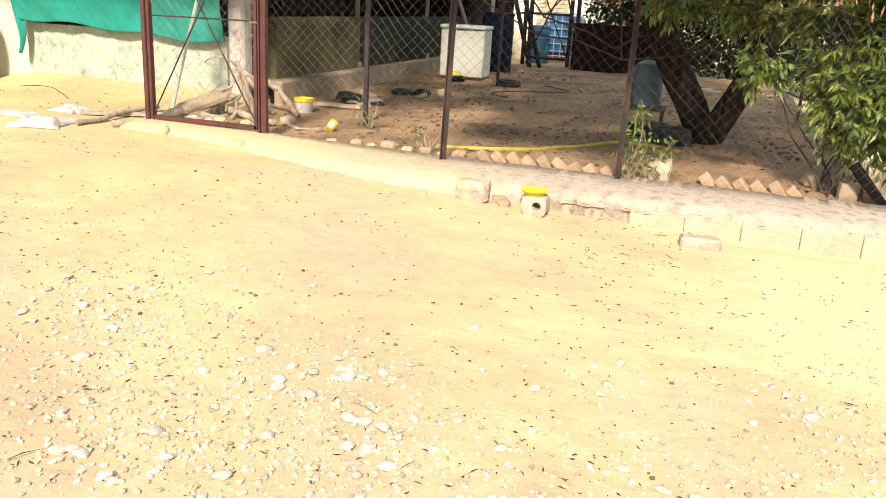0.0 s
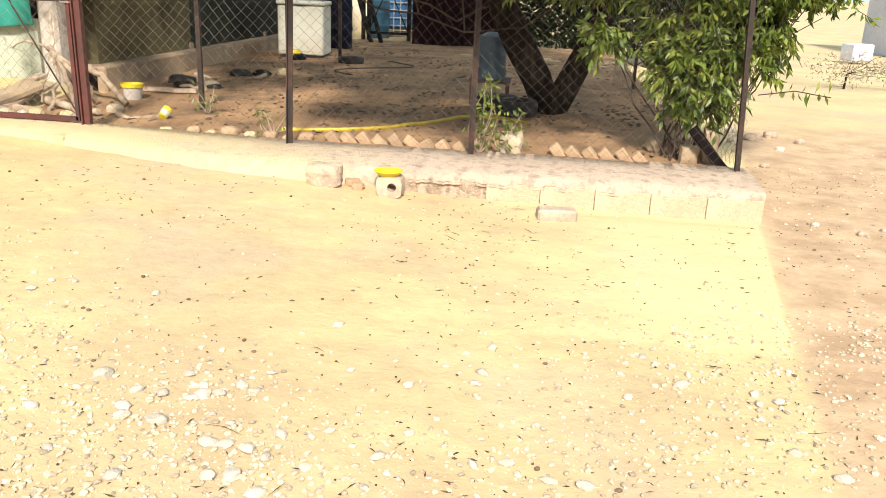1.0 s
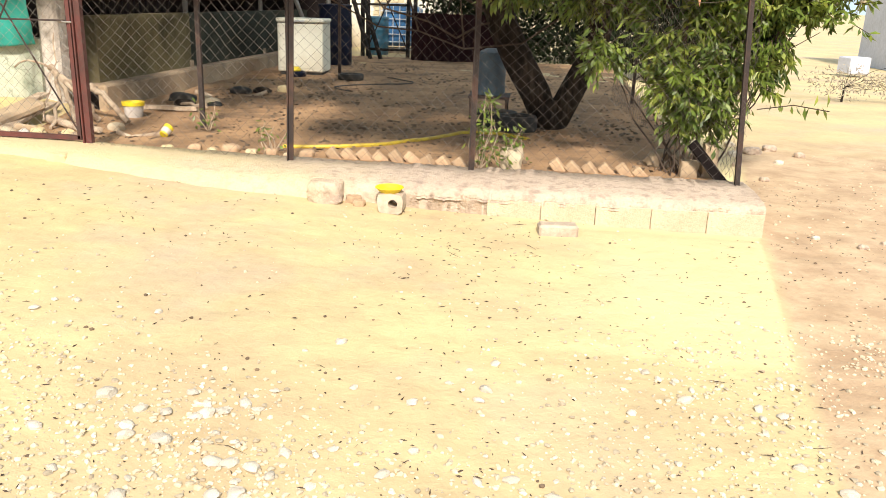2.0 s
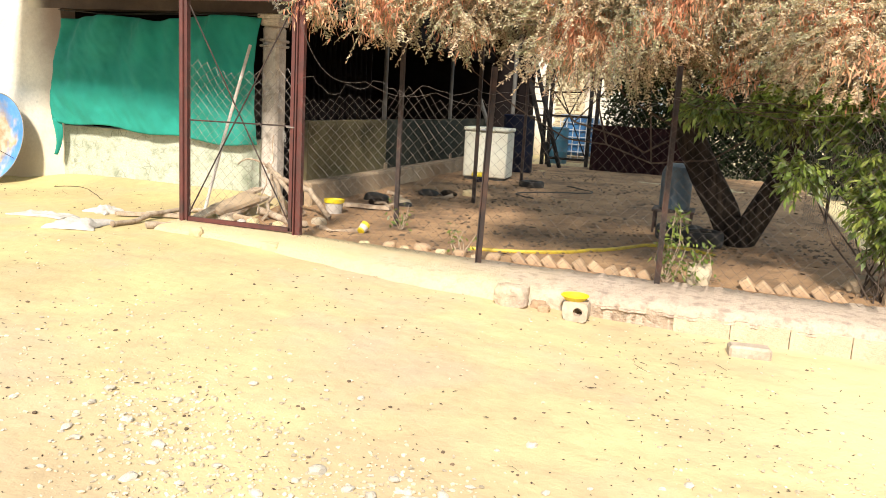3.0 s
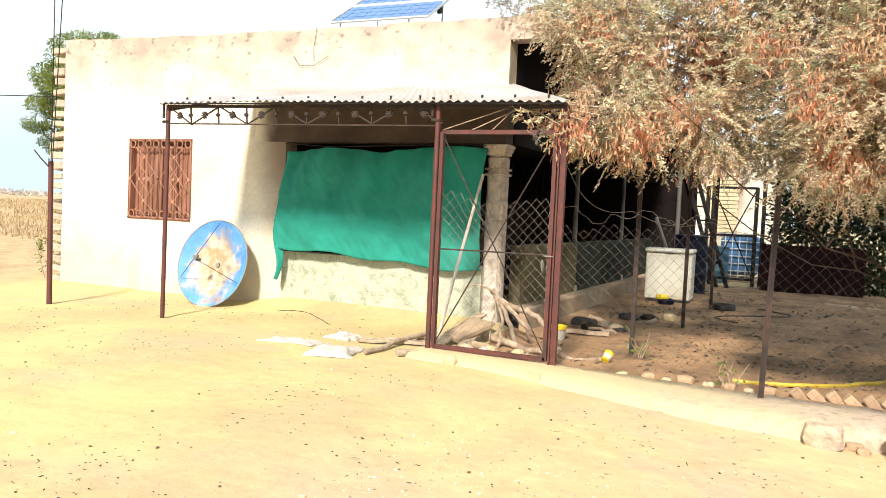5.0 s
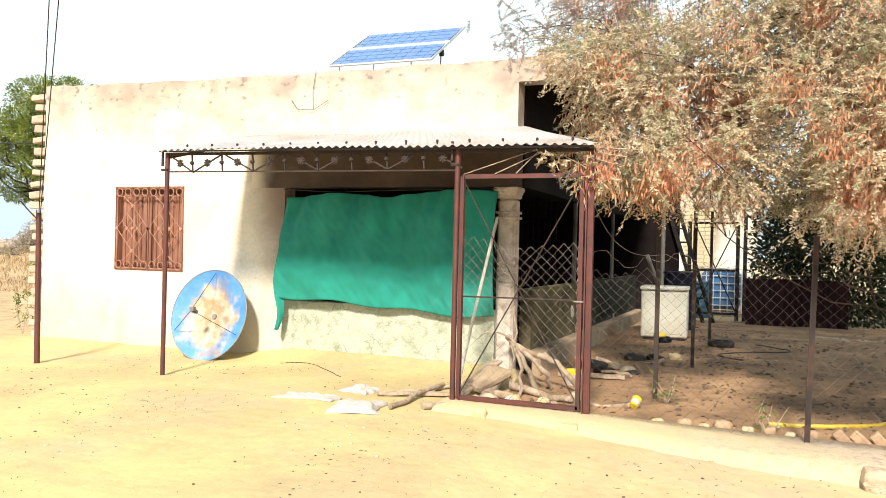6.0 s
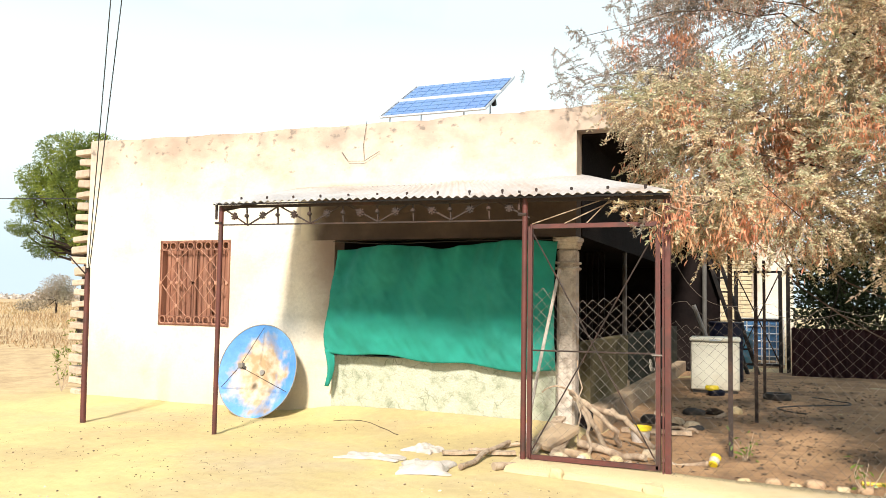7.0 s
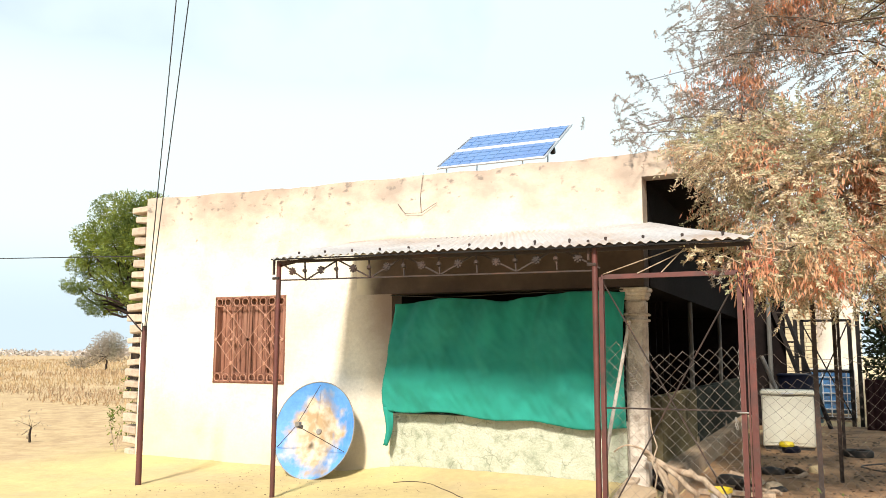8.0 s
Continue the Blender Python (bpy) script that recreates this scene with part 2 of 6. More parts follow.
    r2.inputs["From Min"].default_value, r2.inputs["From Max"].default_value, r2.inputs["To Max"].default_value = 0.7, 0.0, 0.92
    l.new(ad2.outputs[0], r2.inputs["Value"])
    # the painted shade and browning stop below the awning
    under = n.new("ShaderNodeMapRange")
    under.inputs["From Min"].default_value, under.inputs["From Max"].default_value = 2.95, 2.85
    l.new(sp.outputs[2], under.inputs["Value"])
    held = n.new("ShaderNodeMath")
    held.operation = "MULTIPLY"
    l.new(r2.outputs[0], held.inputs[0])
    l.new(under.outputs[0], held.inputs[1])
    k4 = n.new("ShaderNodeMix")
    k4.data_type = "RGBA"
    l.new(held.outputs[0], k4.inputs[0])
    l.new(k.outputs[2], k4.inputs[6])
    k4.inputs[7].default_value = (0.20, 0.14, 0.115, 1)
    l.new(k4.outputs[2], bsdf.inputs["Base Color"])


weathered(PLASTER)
CEMENT = mat("cement_render", (0.125, 0.11, 0.062), (0.085, 0.076, 0.045), 2.0, 0.92, 0.35, (0.05, 0.048, 0.032), 1.2)
GRIMY = mat("grimy_limewash", (0.74, 0.66, 0.58), (0.56, 0.47, 0.40), 5.0, 0.92, 0.9, (0.30, 0.24, 0.19), 7.0, fine=40)
MOULDY = mat("mottled_limewash", (0.56, 0.56, 0.45), (0.44, 0.46, 0.35), 3.5, 0.9, 0.7, (0.27, 0.30, 0.21), 6.0, (0.35, 0.65), fine=40)


def veined(m):
    """Dark creeping stains that branch like dead roots over the limewash."""
    n, l = m.node_tree.nodes, m.node_tree.links
    bsdf = n["Principled BSDF"]
    was = bsdf.inputs["Base Color"].links[0].from_socket
    co = n.new("ShaderNodeTexCoord")
    nz = n.new("ShaderNodeTexNoise")
    nz.inputs["Scale"].default_value, nz.inputs["Detail"].default_value = 3.0, 4
    l.new(co.outputs["Object"], nz.inputs["Vector"])
    warp = n.new("ShaderNodeMix")
    warp.data_type, warp.blend_type = "RGBA", "LINEAR_LIGHT"
    warp.inputs[0].default_value = 0.16
    l.new(co.outputs["Object"], warp.inputs[6])
    l.new(nz.outputs["Color"], warp.inputs[7])
    vo = n.new("ShaderNodeTexVoronoi")
    vo.feature = "DISTANCE_TO_EDGE"
    vo.inputs["Scale"].default_value = 5.5
    l.new(warp.outputs[2], vo.inputs["Vector"])
    line = n.new("ShaderNodeMapRange")
    line.inputs["From Min"].default_value, line.inputs["From Max"].default_value = 0.04, 0.006
    l.new(vo.outputs["Distance"], line.inputs["Value"])
    n2 = n.new("ShaderNodeTexNoise")
    n2.inputs["Scale"].default_value, n2.inputs["Detail"].default_value = 4.5, 6
    l.new(co.outputs["Object"], n2.inputs["Vector"])
    keep = n.new("ShaderNodeMapRange")
    keep.inputs["From Min"].default_value, keep.inputs["From Max"].default_value, keep.inputs["To Max"].default_value = 0.46, 0.62, 0.65
    l.new(n2.outputs[0], keep.inputs["Value"])
    f = n.new("ShaderNodeMath")
    f.operation = "MULTIPLY"
    l.new(line.outputs[0], f.inputs[0])
    l.new(keep.outputs[0], f.inputs[1])
    k = n.new("ShaderNodeMix")
    k.data_type = "RGBA"
    l.new(f.outputs[0], k.inputs[0])
    l.new(was, k.inputs[6])
    k.inputs[7].default_value = (0.16, 0.17, 0.12, 1)
    l.new(k.outputs[2], bsdf.inputs["Base Color"])


veined(MOULDY)
MORTAR = mat("rough_mortar", (0.63, 0.49, 0.38), (0.53, 0.405, 0.31), 3.0, 0.95, 1.0, (0.34, 0.25, 0.20), 12.0, fine=40)


def drifted(m):
    """Sand drifted over the mortar towards the gate."""
    n, l = m.node_tree.nodes, m.node_tree.links
    bsdf = n["Principled BSDF"]
    was = bsdf.inputs["Base Color"].links[0].from_socket
    geo = n.new("ShaderNodeNewGeometry")
    sp = n.new("ShaderNodeSeparateXYZ")
    l.new(geo.outputs["Position"], sp.inputs[0])
    nz = n.new("ShaderNodeTexNoise")
    nz.inputs["Scale"].default_value, nz.inputs["Detail"].default_value = 2.4, 7
    l.new(geo.outputs["Position"], nz.inputs["Vector"])
    ad = n.new("ShaderNodeMath")
    ad.operation = "MULTIPLY_ADD"
    ad.inputs[1].default_value = 2.6
    l.new(nz.outputs[0], ad.inputs[0])
    l.new(sp.outputs[0], ad.inputs[2])
    r = n.new("ShaderNodeMapRange")
    r.inputs["From Min"].default_value, r.inputs["From Max"].default_value, r.inputs["To Max"].default_value = 0.0, -1.9, 0.85
    l.new(ad.outputs[0], r.inputs["Value"])
    k = n.new("ShaderNodeMix")
    k.data_type = "RGBA"
    l.new(r.outputs[0], k.inputs[0])
    l.new(was, k.inputs[6])
    k.inputs[7].default_value = (0.60, 0.475, 0.26, 1)
    l.new(k.outputs[2], bsdf.inputs["Base Color"])


drifted(MORTAR)
BLOCK = mat("concrete_block", (0.60, 0.49, 0.345), (0.52, 0.41, 0.285), 4.0, 0.95, 0.7, obj=0.04, fine=45)
BRICK = mat("clay_brick", (0.52, 0.36, 0.22), (0.42, 0.27, 0.165), 7.0, 0.92, 0.5, obj=0.16, fine=50)
PALEBRICK = mat("limewashed_brick", (0.60, 0.49, 0.38), (0.44, 0.33, 0.25), 7.0, 0.92, 0.4, obj=0.12, fine=50)
CREAMBRICK = mat("cream_brick", (0.64, 0.54, 0.36), (0.54, 0.44, 0.28), 7.0, 0.92, 0.3, obj=0.1, fine=50)
STONE = mat("pale_stone", (0.68, 0.60, 0.50), (0.52, 0.44, 0.35), 25.0, 0.9, 0.4, obj=0.14, fine=60)
GRAVEL = mat("pale_gravel", (0.62, 0.52, 0.38), (0.48, 0.38, 0.26), 9.0, 0.9, 0.3, island=0.34, fine=60)
IRON = mat("red_oxide_iron", (0.145, 0.04, 0.032), (0.09, 0.03, 0.026), 5.0, 0.55, 0.15, (0.055, 0.032, 0.027), 3.0, metal=0.15)
DARKIRON = mat("dark_rusted_iron", (0.05, 0.03, 0.024), (0.028, 0.02, 0.018), 9.0, 0.8, 0.3, (0.09, 0.042, 0.027), 4.0, metal=0.1)
MESHWIRE = mat("weathered_fence_wire", (0.15, 0.122, 0.105), (0.08, 0.062, 0.052), 6.0, 0.6, 0, metal=0.3)
PIPE = mat("grey_pipe_paint", (0.33, 0.31, 0.29), (0.24, 0.22, 0.2), 5.0, 0.6, 0.1, (0.14, 0.12, 0.1), 3.0)
DIMPIPE = mat("dull_pipe_paint", (0.13, 0.125, 0.115), (0.09, 0.085, 0.08), 5.0, 0.8, 0.1)
GATEWIRE = mat("dusty_gate_wire", (0.29, 0.26, 0.23), (0.17, 0.14, 0.12), 7.0, 0.5, 0, metal=0.45)
GALV = mat("galvanised_wire", (0.34, 0.315, 0.29), (0.22, 0.19, 0.165), 6.0, 0.5, 0, metal=0.5)
SHEET = mat("galvanised_sheet", (0.62, 0.60, 0.60), (0.50, 0.47, 0.46), 1.6, 0.5, 0.1, (0.46, 0.35, 0.28), 1.1, metal=0.35)
WOOD = mat("red_brown_wood", (0.31, 0.13, 0.08), (0.19, 0.075, 0.045), 3.0, 0.7, 0.4, (0.36, 0.18, 0.12), 2.0, stretch=(9, 9, 0.8), obj=0.2)
DRIFT = mat("weathered_wood", (0.58, 0.45, 0.33), (0.44, 0.32, 0.22), 3.0, 0.9, 0.8, (0.27, 0.18, 0.12), 3.0, stretch=(4, 4, 1.2), obj=0.15)
BARK = mat("dark_bark", (0.04, 0.029, 0.023), (0.02, 0.015, 0.013), 5.0, 0.97, 1.0, (0.08, 0.06, 0.043), 3.0, stretch=(2.5, 2.5, 0.6))
TWIG = mat("dry_twig", (0.10, 0.07, 0.052), (0.06, 0.042, 0.033), 3.0, 0.9, 0.2)
CLOTH = mat("teal_cloth", (0.014, 0.30, 0.23), (0.010, 0.20, 0.16), 1.4, 0.9, 0.12, (0.03, 0.34, 0.27), 1.3, fine=180)
WHITE = mat("white_enamel", (0.72, 0.71, 0.61), (0.68, 0.66, 0.56), 2.5, 0.45, 0.05, (0.62, 0.56, 0.44), 1.5, grit=0.25)
PLASTIC = mat("white_sacking", (0.62, 0.56, 0.51), (0.50, 0.44, 0.39), 6.0, 0.6, 0.4, fine=60)
YELLOW = mat("yellow_plastic", (0.80, 0.62, 0.02), (0.70, 0.52, 0.02), 5.0, 0.45, 0.05)
YHOSE = mat("yellow_hose_rubber", (0.62, 0.45, 0.04), (0.50, 0.34, 0.03), 6.0, 0.55, 0.1)
# barrel's blue plastic, dulled in colour for the shade it stands in
TEALP = mat("shaded_teal_plastic", (0.035, 0.14, 0.22), (0.025, 0.10, 0.17), 4.0, 0.5, 0.1, (0.06, 0.15, 0.2), 2.0)
BLUEP = mat("blue_plastic", (0.035, 0.16, 0.36), (0.03, 0.12, 0.28), 4.0, 0.5, 0.1, (0.10, 0.2, 0.32), 2.0)
NAVY = mat("navy_plastic", (0.008, 0.011, 0.03), (0.006, 0.008, 0.018), 4.0, 0.5, 0.1)
SLATE = mat("grey_blue_plastic", (0.11, 0.16, 0.21), (0.07, 0.11, 0.15), 4.0, 0.6, 0.1)
RUBBER = mat("black_rubber", (0.025, 0.024, 0.024), (0.015, 0.015, 0.015), 8.0, 0.8, 0.2, (0.06, 0.05, 0.04), 4.0)
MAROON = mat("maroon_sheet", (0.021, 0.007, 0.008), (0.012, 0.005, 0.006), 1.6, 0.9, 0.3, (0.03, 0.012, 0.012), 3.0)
BLACKIRON = mat("black_painted_iron", (0.022, 0.02, 0.02), (0.014, 0.013, 0.013), 6.0, 0.8, 0.2, (0.04, 0.03, 0.026), 4.0)
WIREBLACK = mat("black_cable", (0.02, 0.018, 0.018), (0.012, 0.012, 0.012), 8.0, 0.6, 0)
CELLS = mat("solar_cells", (0.11, 0.22, 0.46), (0.09, 0.18, 0.41), 2.0, 0.2, 0, (0.11, 0.21, 0.48), 1.2)
CELLLINE = mat("cell_contact", (0.14, 0.26, 0.50), (0.12, 0.22, 0.45), 2.0, 0.4, 0)
GRILLE = mat("painted_grille_iron", (0.46, 0.24, 0.16), (0.36, 0.17, 0.11), 8.0, 0.6, 0.1)
ALU = mat("aluminium_frame", (0.72, 0.74, 0.78), (0.62, 0.64, 0.68), 5.0, 0.4, 0, metal=0.6)
DRYLEAF = leafy("dry_foliage", (0.88, 0.72, 0.50), (0.44, 0.46, 0.28), (0.84, 0.56, 0.40), 2.2, 0.9, 0.39)
# rim leaves: grey-green, with the darkness against the sky put into the colour
FRINGE = leafy("backlit_rim_leaf", (0.40, 0.34, 0.29), (0.28, 0.28, 0.23), (0.56, 0.36, 0.29), 2.2, 0.9, 0.42)
PODS = leafy("russet_pods", (0.90, 0.42, 0.26), (0.88, 0.58, 0.36), (0.84, 0.30, 0.19), 1.8, 0.9, 0.45)
STALK = mat("pale_dry_stalk", (0.40, 0.30, 0.22), (0.28, 0.20, 0.15), 3.0, 0.9, 0.2)
GREENLEAF = leafy("glossy_green_leaf", (0.19, 0.26, 0.04), (0.07, 0.11, 0.02), (0.40, 0.42, 0.08), 3.4, 0.45, 0.25)
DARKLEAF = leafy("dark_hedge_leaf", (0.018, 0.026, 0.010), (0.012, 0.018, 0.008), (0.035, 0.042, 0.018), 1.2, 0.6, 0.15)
ACACIA = leafy("acacia_leaf", (0.22, 0.28, 0.035), (0.075, 0.115, 0.02), (0.34, 0.38, 0.045), 0.9, 0.7, 0.25)
STRAW = leafy("dry_grass", (0.55, 0.40, 0.20), (0.44, 0.29, 0.15), (0.35, 0.23, 0.14), 0.05, 0.8, 0.25)
# horizon scrub, its leaf colour paled to carry the haze
FARSCRUB = leafy("haze_paled_scrub_leaf", (0.58, 0.50, 0.46), (0.50, 0.44, 0.40), (0.44, 0.42, 0.36), 0.02, 0.9, 0.2)
SCRUB = leafy("grey_scrub_leaf", (0.40, 0.33, 0.25), (0.30, 0.26, 0.19), (0.24, 0.24, 0.14), 0.3, 0.8, 0.2)


def dish_paint():
    """Blue enamel worn to rust and chalky beige around the middle."""
    m = mat("worn_blue_enamel", (0.07, 0.24, 0.60), (0.13, 0.34, 0.70), 2.5, 0.6, 0.1, fine=25)
    n, l = m.node_tree.nodes, m.node_tree.links
    bsdf = n["Principled BSDF"]
    blue = bsdf.inputs["Base Color"].links[0].from_socket
    co = n.new("ShaderNodeTexCoord")
    ln = n.new("ShaderNodeVectorMath")
    ln.operation = "LENGTH"
    mv = n.new("ShaderNodeVectorMath")
    mv.operation = "ADD"
    mv.inputs[1].default_value = (-0.02, 0.0, -0.48)
    l.new(co.outputs["Object"], mv.inputs[0])
    l.new(mv.outputs[0], ln.inputs[0])
    nz = n.new("ShaderNodeTexNoise")
    nz.inputs["Scale"].default_value, nz.inputs["Detail"].default_value = 5.0, 9
    l.new(co.outputs["Object"], nz.inputs["Vector"])
    ad = n.new("ShaderNodeMath")
    ad.operation = "MULTIPLY_ADD"
    ad.inputs[1].default_value = -0.72
    l.new(nz.outputs[0], ad.inputs[0])
    l.new(ln.outputs["Value"], ad.inputs[2])
    r = n.new("ShaderNodeMapRange")
    r.inputs["From Min"].default_value, r.inputs["From Max"].default_value = 0.14, -0.03
    l.new(ad.outputs[0], r.inputs["Value"])
    nz2 = n.new("ShaderNodeTexNoise")
    nz2.inputs["Scale"].default_value, nz2.inputs["Detail"].default_value = 8, 5
    l.new(co.outputs["Object"], nz2.inputs["Vector"])
    rr = n.new("ShaderNodeValToRGB")
    rr.color_ramp.elements[0].position, rr.color_ramp.elements[0].color = 0.36, (0.52, 0.44, 0.34, 1)
    rr.color_ramp.elements[1].position, rr.color_ramp.elements[1].color = 0.60, (0.36, 0.24, 0.13, 1)
    l.new(nz2.outputs[0], rr.inputs[0])
    k = n.new("ShaderNodeMix")
    k.data_type = "RGBA"
    l.new(r.outputs[0], k.inputs[0])
    l.new(blue, k.inputs[6])
    l.new(rr.outputs[0], k.inputs[7])
    l.new(k.outputs[2], bsdf.inputs["Base Color"])
    return m


DISHPAINT = dish_paint()
for m in (BARK, BLACKIRON, NAVY, TWIG, NEARBLACK, SHADEGREEN, MAROON, DARKLEAF, OLIVE):
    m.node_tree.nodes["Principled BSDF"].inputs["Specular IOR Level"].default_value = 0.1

# ---- building helpers ----


class Mesh:
    """Gathers vertices and faces of one part, in world metres."""

    def __init__(self):
        self.v, self.f = [], []

    def add(self, verts, faces):
        k = len(self.v)
        self.v += [tuple(p) for p in verts]
        self.f += [tuple(i + k for i in f) for f in faces]
        return self

    def box(self, c, s, rot=(0, 0, 0), cut=0.0):
        """A box about c; cut chamfers its edges."""
        m = pose(*c, *rot)
        h = [x / 2 for x in s]
        if cut <= 0:
            vs = [m @ Vector((x * h[0], y * h[1], z * h[2])) for z in (-1, 1) for y in (-1, 1) for x in (-1, 1)]
            return self.add(vs, [(0, 2, 3, 1), (4, 5, 7, 6), (0, 1, 5, 4), (2, 6, 7, 3), (0, 4, 6, 2), (1, 3, 7, 5)])
        vs, idx = [], {}
        for sx in (-1, 1):
            for sy in (-1, 1):
                for sz in (-1, 1):
                    for ax in range(3):
                        p = [sx * (h[0] - cut), sy * (h[1] - cut), sz * (h[2] - cut)]
                        p[ax] = (sx, sy, sz)[ax] * h[ax]
                        idx[sx, sy, sz, ax] = len(vs)
                        vs.append(m @ Vector(p))
        fs = []
        for ax in range(3):
            o = [i for i in range(3) if i != ax]
            for s_ in (-1, 1):
                q = []
                for a, b in ((-1, -1), (1, -1), (1, 1), (-1, 1)):
                    k = [0, 0, 0]
                    k[ax], k[o[0]], k[o[1]] = s_, a, b
                    q.append(idx[(*k, ax)])
                fs.append(tuple(q) if (s_ > 0) == (ax != 1) else tuple(reversed(q)))
        for ax in range(3):
            o = [i for i in range(3) if i != ax]
            for a in (-1, 1):
                for b in (-1, 1):
                    k1, k2 = [0, 0, 0], [0, 0, 0]
                    k1[ax], k1[o[0]], k1[o[1]] = -1, a, b
                    k2[ax], k2[o[0]], k2[o[1]] = 1, a, b
                    fs.append((idx[(*k1, o[0])], idx[(*k2, o[0])], idx[(*k2, o[1])], idx[(*k1, o[1])]))
        for sx in (-1, 1):
            for sy in (-1, 1):
                for sz in (-1, 1):
                    fs.append(tuple(idx[sx, sy, sz, ax] for ax in range(3)))
        return self.add(vs, fs)

    def tube(self, pts, r, n=6, cap=True):
        """A tube along pts; r is one radius or one for each point."""
        pts = [Vector(p) for p in pts]
        rs = r if isinstance(r, (list, tuple)) else [r] * len(pts)
        vs, fs, side = [], [], None
        for i, p in enumerate(pts):
            d = (pts[min(i + 1, len(pts) - 1)] - pts[max(i - 1, 0)]).normalized()
            if side is None:
                side = d.cross(Vector((0.31, 0.2, 0.93)) if abs(d.z) < 0.9 else Vector((1, 0.1, 0))).normalized()
            side = (side - d * side.dot(d)).normalized()
            up = d.cross(side)
            vs += [p + (side * math.cos(2 * math.pi * j / n) + up * math.sin(2 * math.pi * j / n)) * rs[i] for j in range(n)]
        for i in range(len(pts) - 1):
            fs += [(i * n + j, i * n + (j + 1) % n, (i + 1) * n + (j + 1) % n, (i + 1) * n + j) for j in range(n)]
        if cap:
            fs += [tuple(reversed(range(n))), tuple(range((len(pts) - 1) * n, len(pts) * n))]
        return self.add(vs, fs)

    def bar(self, a, b, w, d):
        """A square-section bar from a to b."""
        a, b = Vector(a), Vector(b)
        q = (b - a).to_track_quat("Z", "Y").to_matrix().to_4x4()
        m = Matrix.Translation(a) @ q
        ln = (b - a).length
        vs = [m @ Vector((x * w / 2, y * d / 2, z)) for z in (0, ln) for y in (-1, 1) for x in (-1, 1)]
        return self.add(vs, [(0, 2, 3, 1), (4, 5, 7, 6), (0, 1, 5, 4), (2, 6, 7, 3), (0, 4, 6, 2), (1, 3, 7, 5)])

    def lathe(self, c, prof, n=24, m=None):
        """Profile (radius, height) turned about z at c."""
        m = m or Matrix.Translation(c)
        vs = [m @ Vector((r * math.cos(2 * math.pi * j / n), r * math.sin(2 * math.pi * j / n), z)) for r, z in prof for j in range(n)]
        fs = [(i * n + j, i * n + (j + 1) % n, (i + 1) * n + (j + 1) % n, (i + 1) * n + j) for i in range(len(prof) - 1) for j in range(n)]
        return self.add(vs, fs)

    def sheet(self, nu, nv, fn):
        """A grid of nu x nv cells whose points are fn(u, v), u and v from 0 to 1."""
        vs = [fn(i / nu, j / nv) for j in range(nv + 1) for i in range(nu + 1)]
        w = nu + 1
        return self.add(vs, [(j * w + i, j * w + i + 1, (j + 1) * w + i + 1, (j + 1) * w + i) for j in range(nv) for i in range(nu)])

    def slab(self, nu, nv, fn, thick):
        """A grid sheet with a back face thick behind it along its own normal direction given by fn's third way."""
        top = [Vector(fn(i / nu, j / nv)) for j in range(nv + 1) for i in range(nu + 1)]
        t = Vector(thick)
        w, k = nu + 1, len(top)
        fs = [(j * w + i, j * w + i + 1, (j + 1) * w + i + 1, (j + 1) * w + i) for j in range(nv) for i in range(nu)]
        fs += [tuple(k + x for x in reversed(f)) for f in list(fs)]
        edge = [i for i in range(w)] + [j * w + nu for j in range(1, nv + 1)] + [nv * w + i for i in range(nu - 1, -1, -1)] + [j * w for j in range(nv - 1, 0, -1)]
        fs += [(edge[(i + 1) % len(edge)], edge[i], edge[i] + k, edge[(i + 1) % len(edge)] + k) for i in range(len(edge))]
        return self.add(top + [p + t for p in top], fs)


def root_of(ob):
    return root_of(ob.parent) if ob.parent else ob


def mesh_data(name, mb, material, origin=(0, 0, 0), smooth=40):
    me = bpy.data.meshes.new(name)
    o = Vector(origin)
    me.from_pydata([(p[0] - o.x, p[1] - o.y, p[2] - o.z) for p in mb.v], [], mb.f)
    if smooth:
        me.shade_smooth()
        me.set_sharp_from_angle(angle=radians(smooth))
    me.materials.append(material)
    me.validate()
    return me


def thing(name, loc, label, category, group="", kind=""):
    """An Empty at the base of a thing that has parts."""
    ob = new(name)
    ob.location = loc
    ob.empty_display_size = 0.05
    return tagged(ob, label, category, group, kind)


def part(name, mb, material, parent, label="", smooth=40):
    """One mesh object under a thing or a part; mb is in world metres."""
    o = root_of(parent).location
    ob = new(name, mesh_data(name, mb, material, o, smooth))
    ob.parent = parent
    return tagged(ob, label)


def solid(name, mb, material, label, category, group="", kind="", loc=None, smooth=40):
    """A thing of one mesh; its origin is the middle of its base."""
    if loc is None:
        a = np.array(mb.v)
        loc = (*((a[:, :2].min(0) + a[:, :2].max(0)) / 2), a[:, 2].min())
    ob = new(name, mesh_data(name, mb, material, loc, smooth))
    ob.location = loc
    return tagged(ob, label, category, group, kind)


def smoothstep(a, b, x):
    t = min(1.0, max(0.0, (x - a) / (b - a)))
    return t * t * (3 - 2 * t)


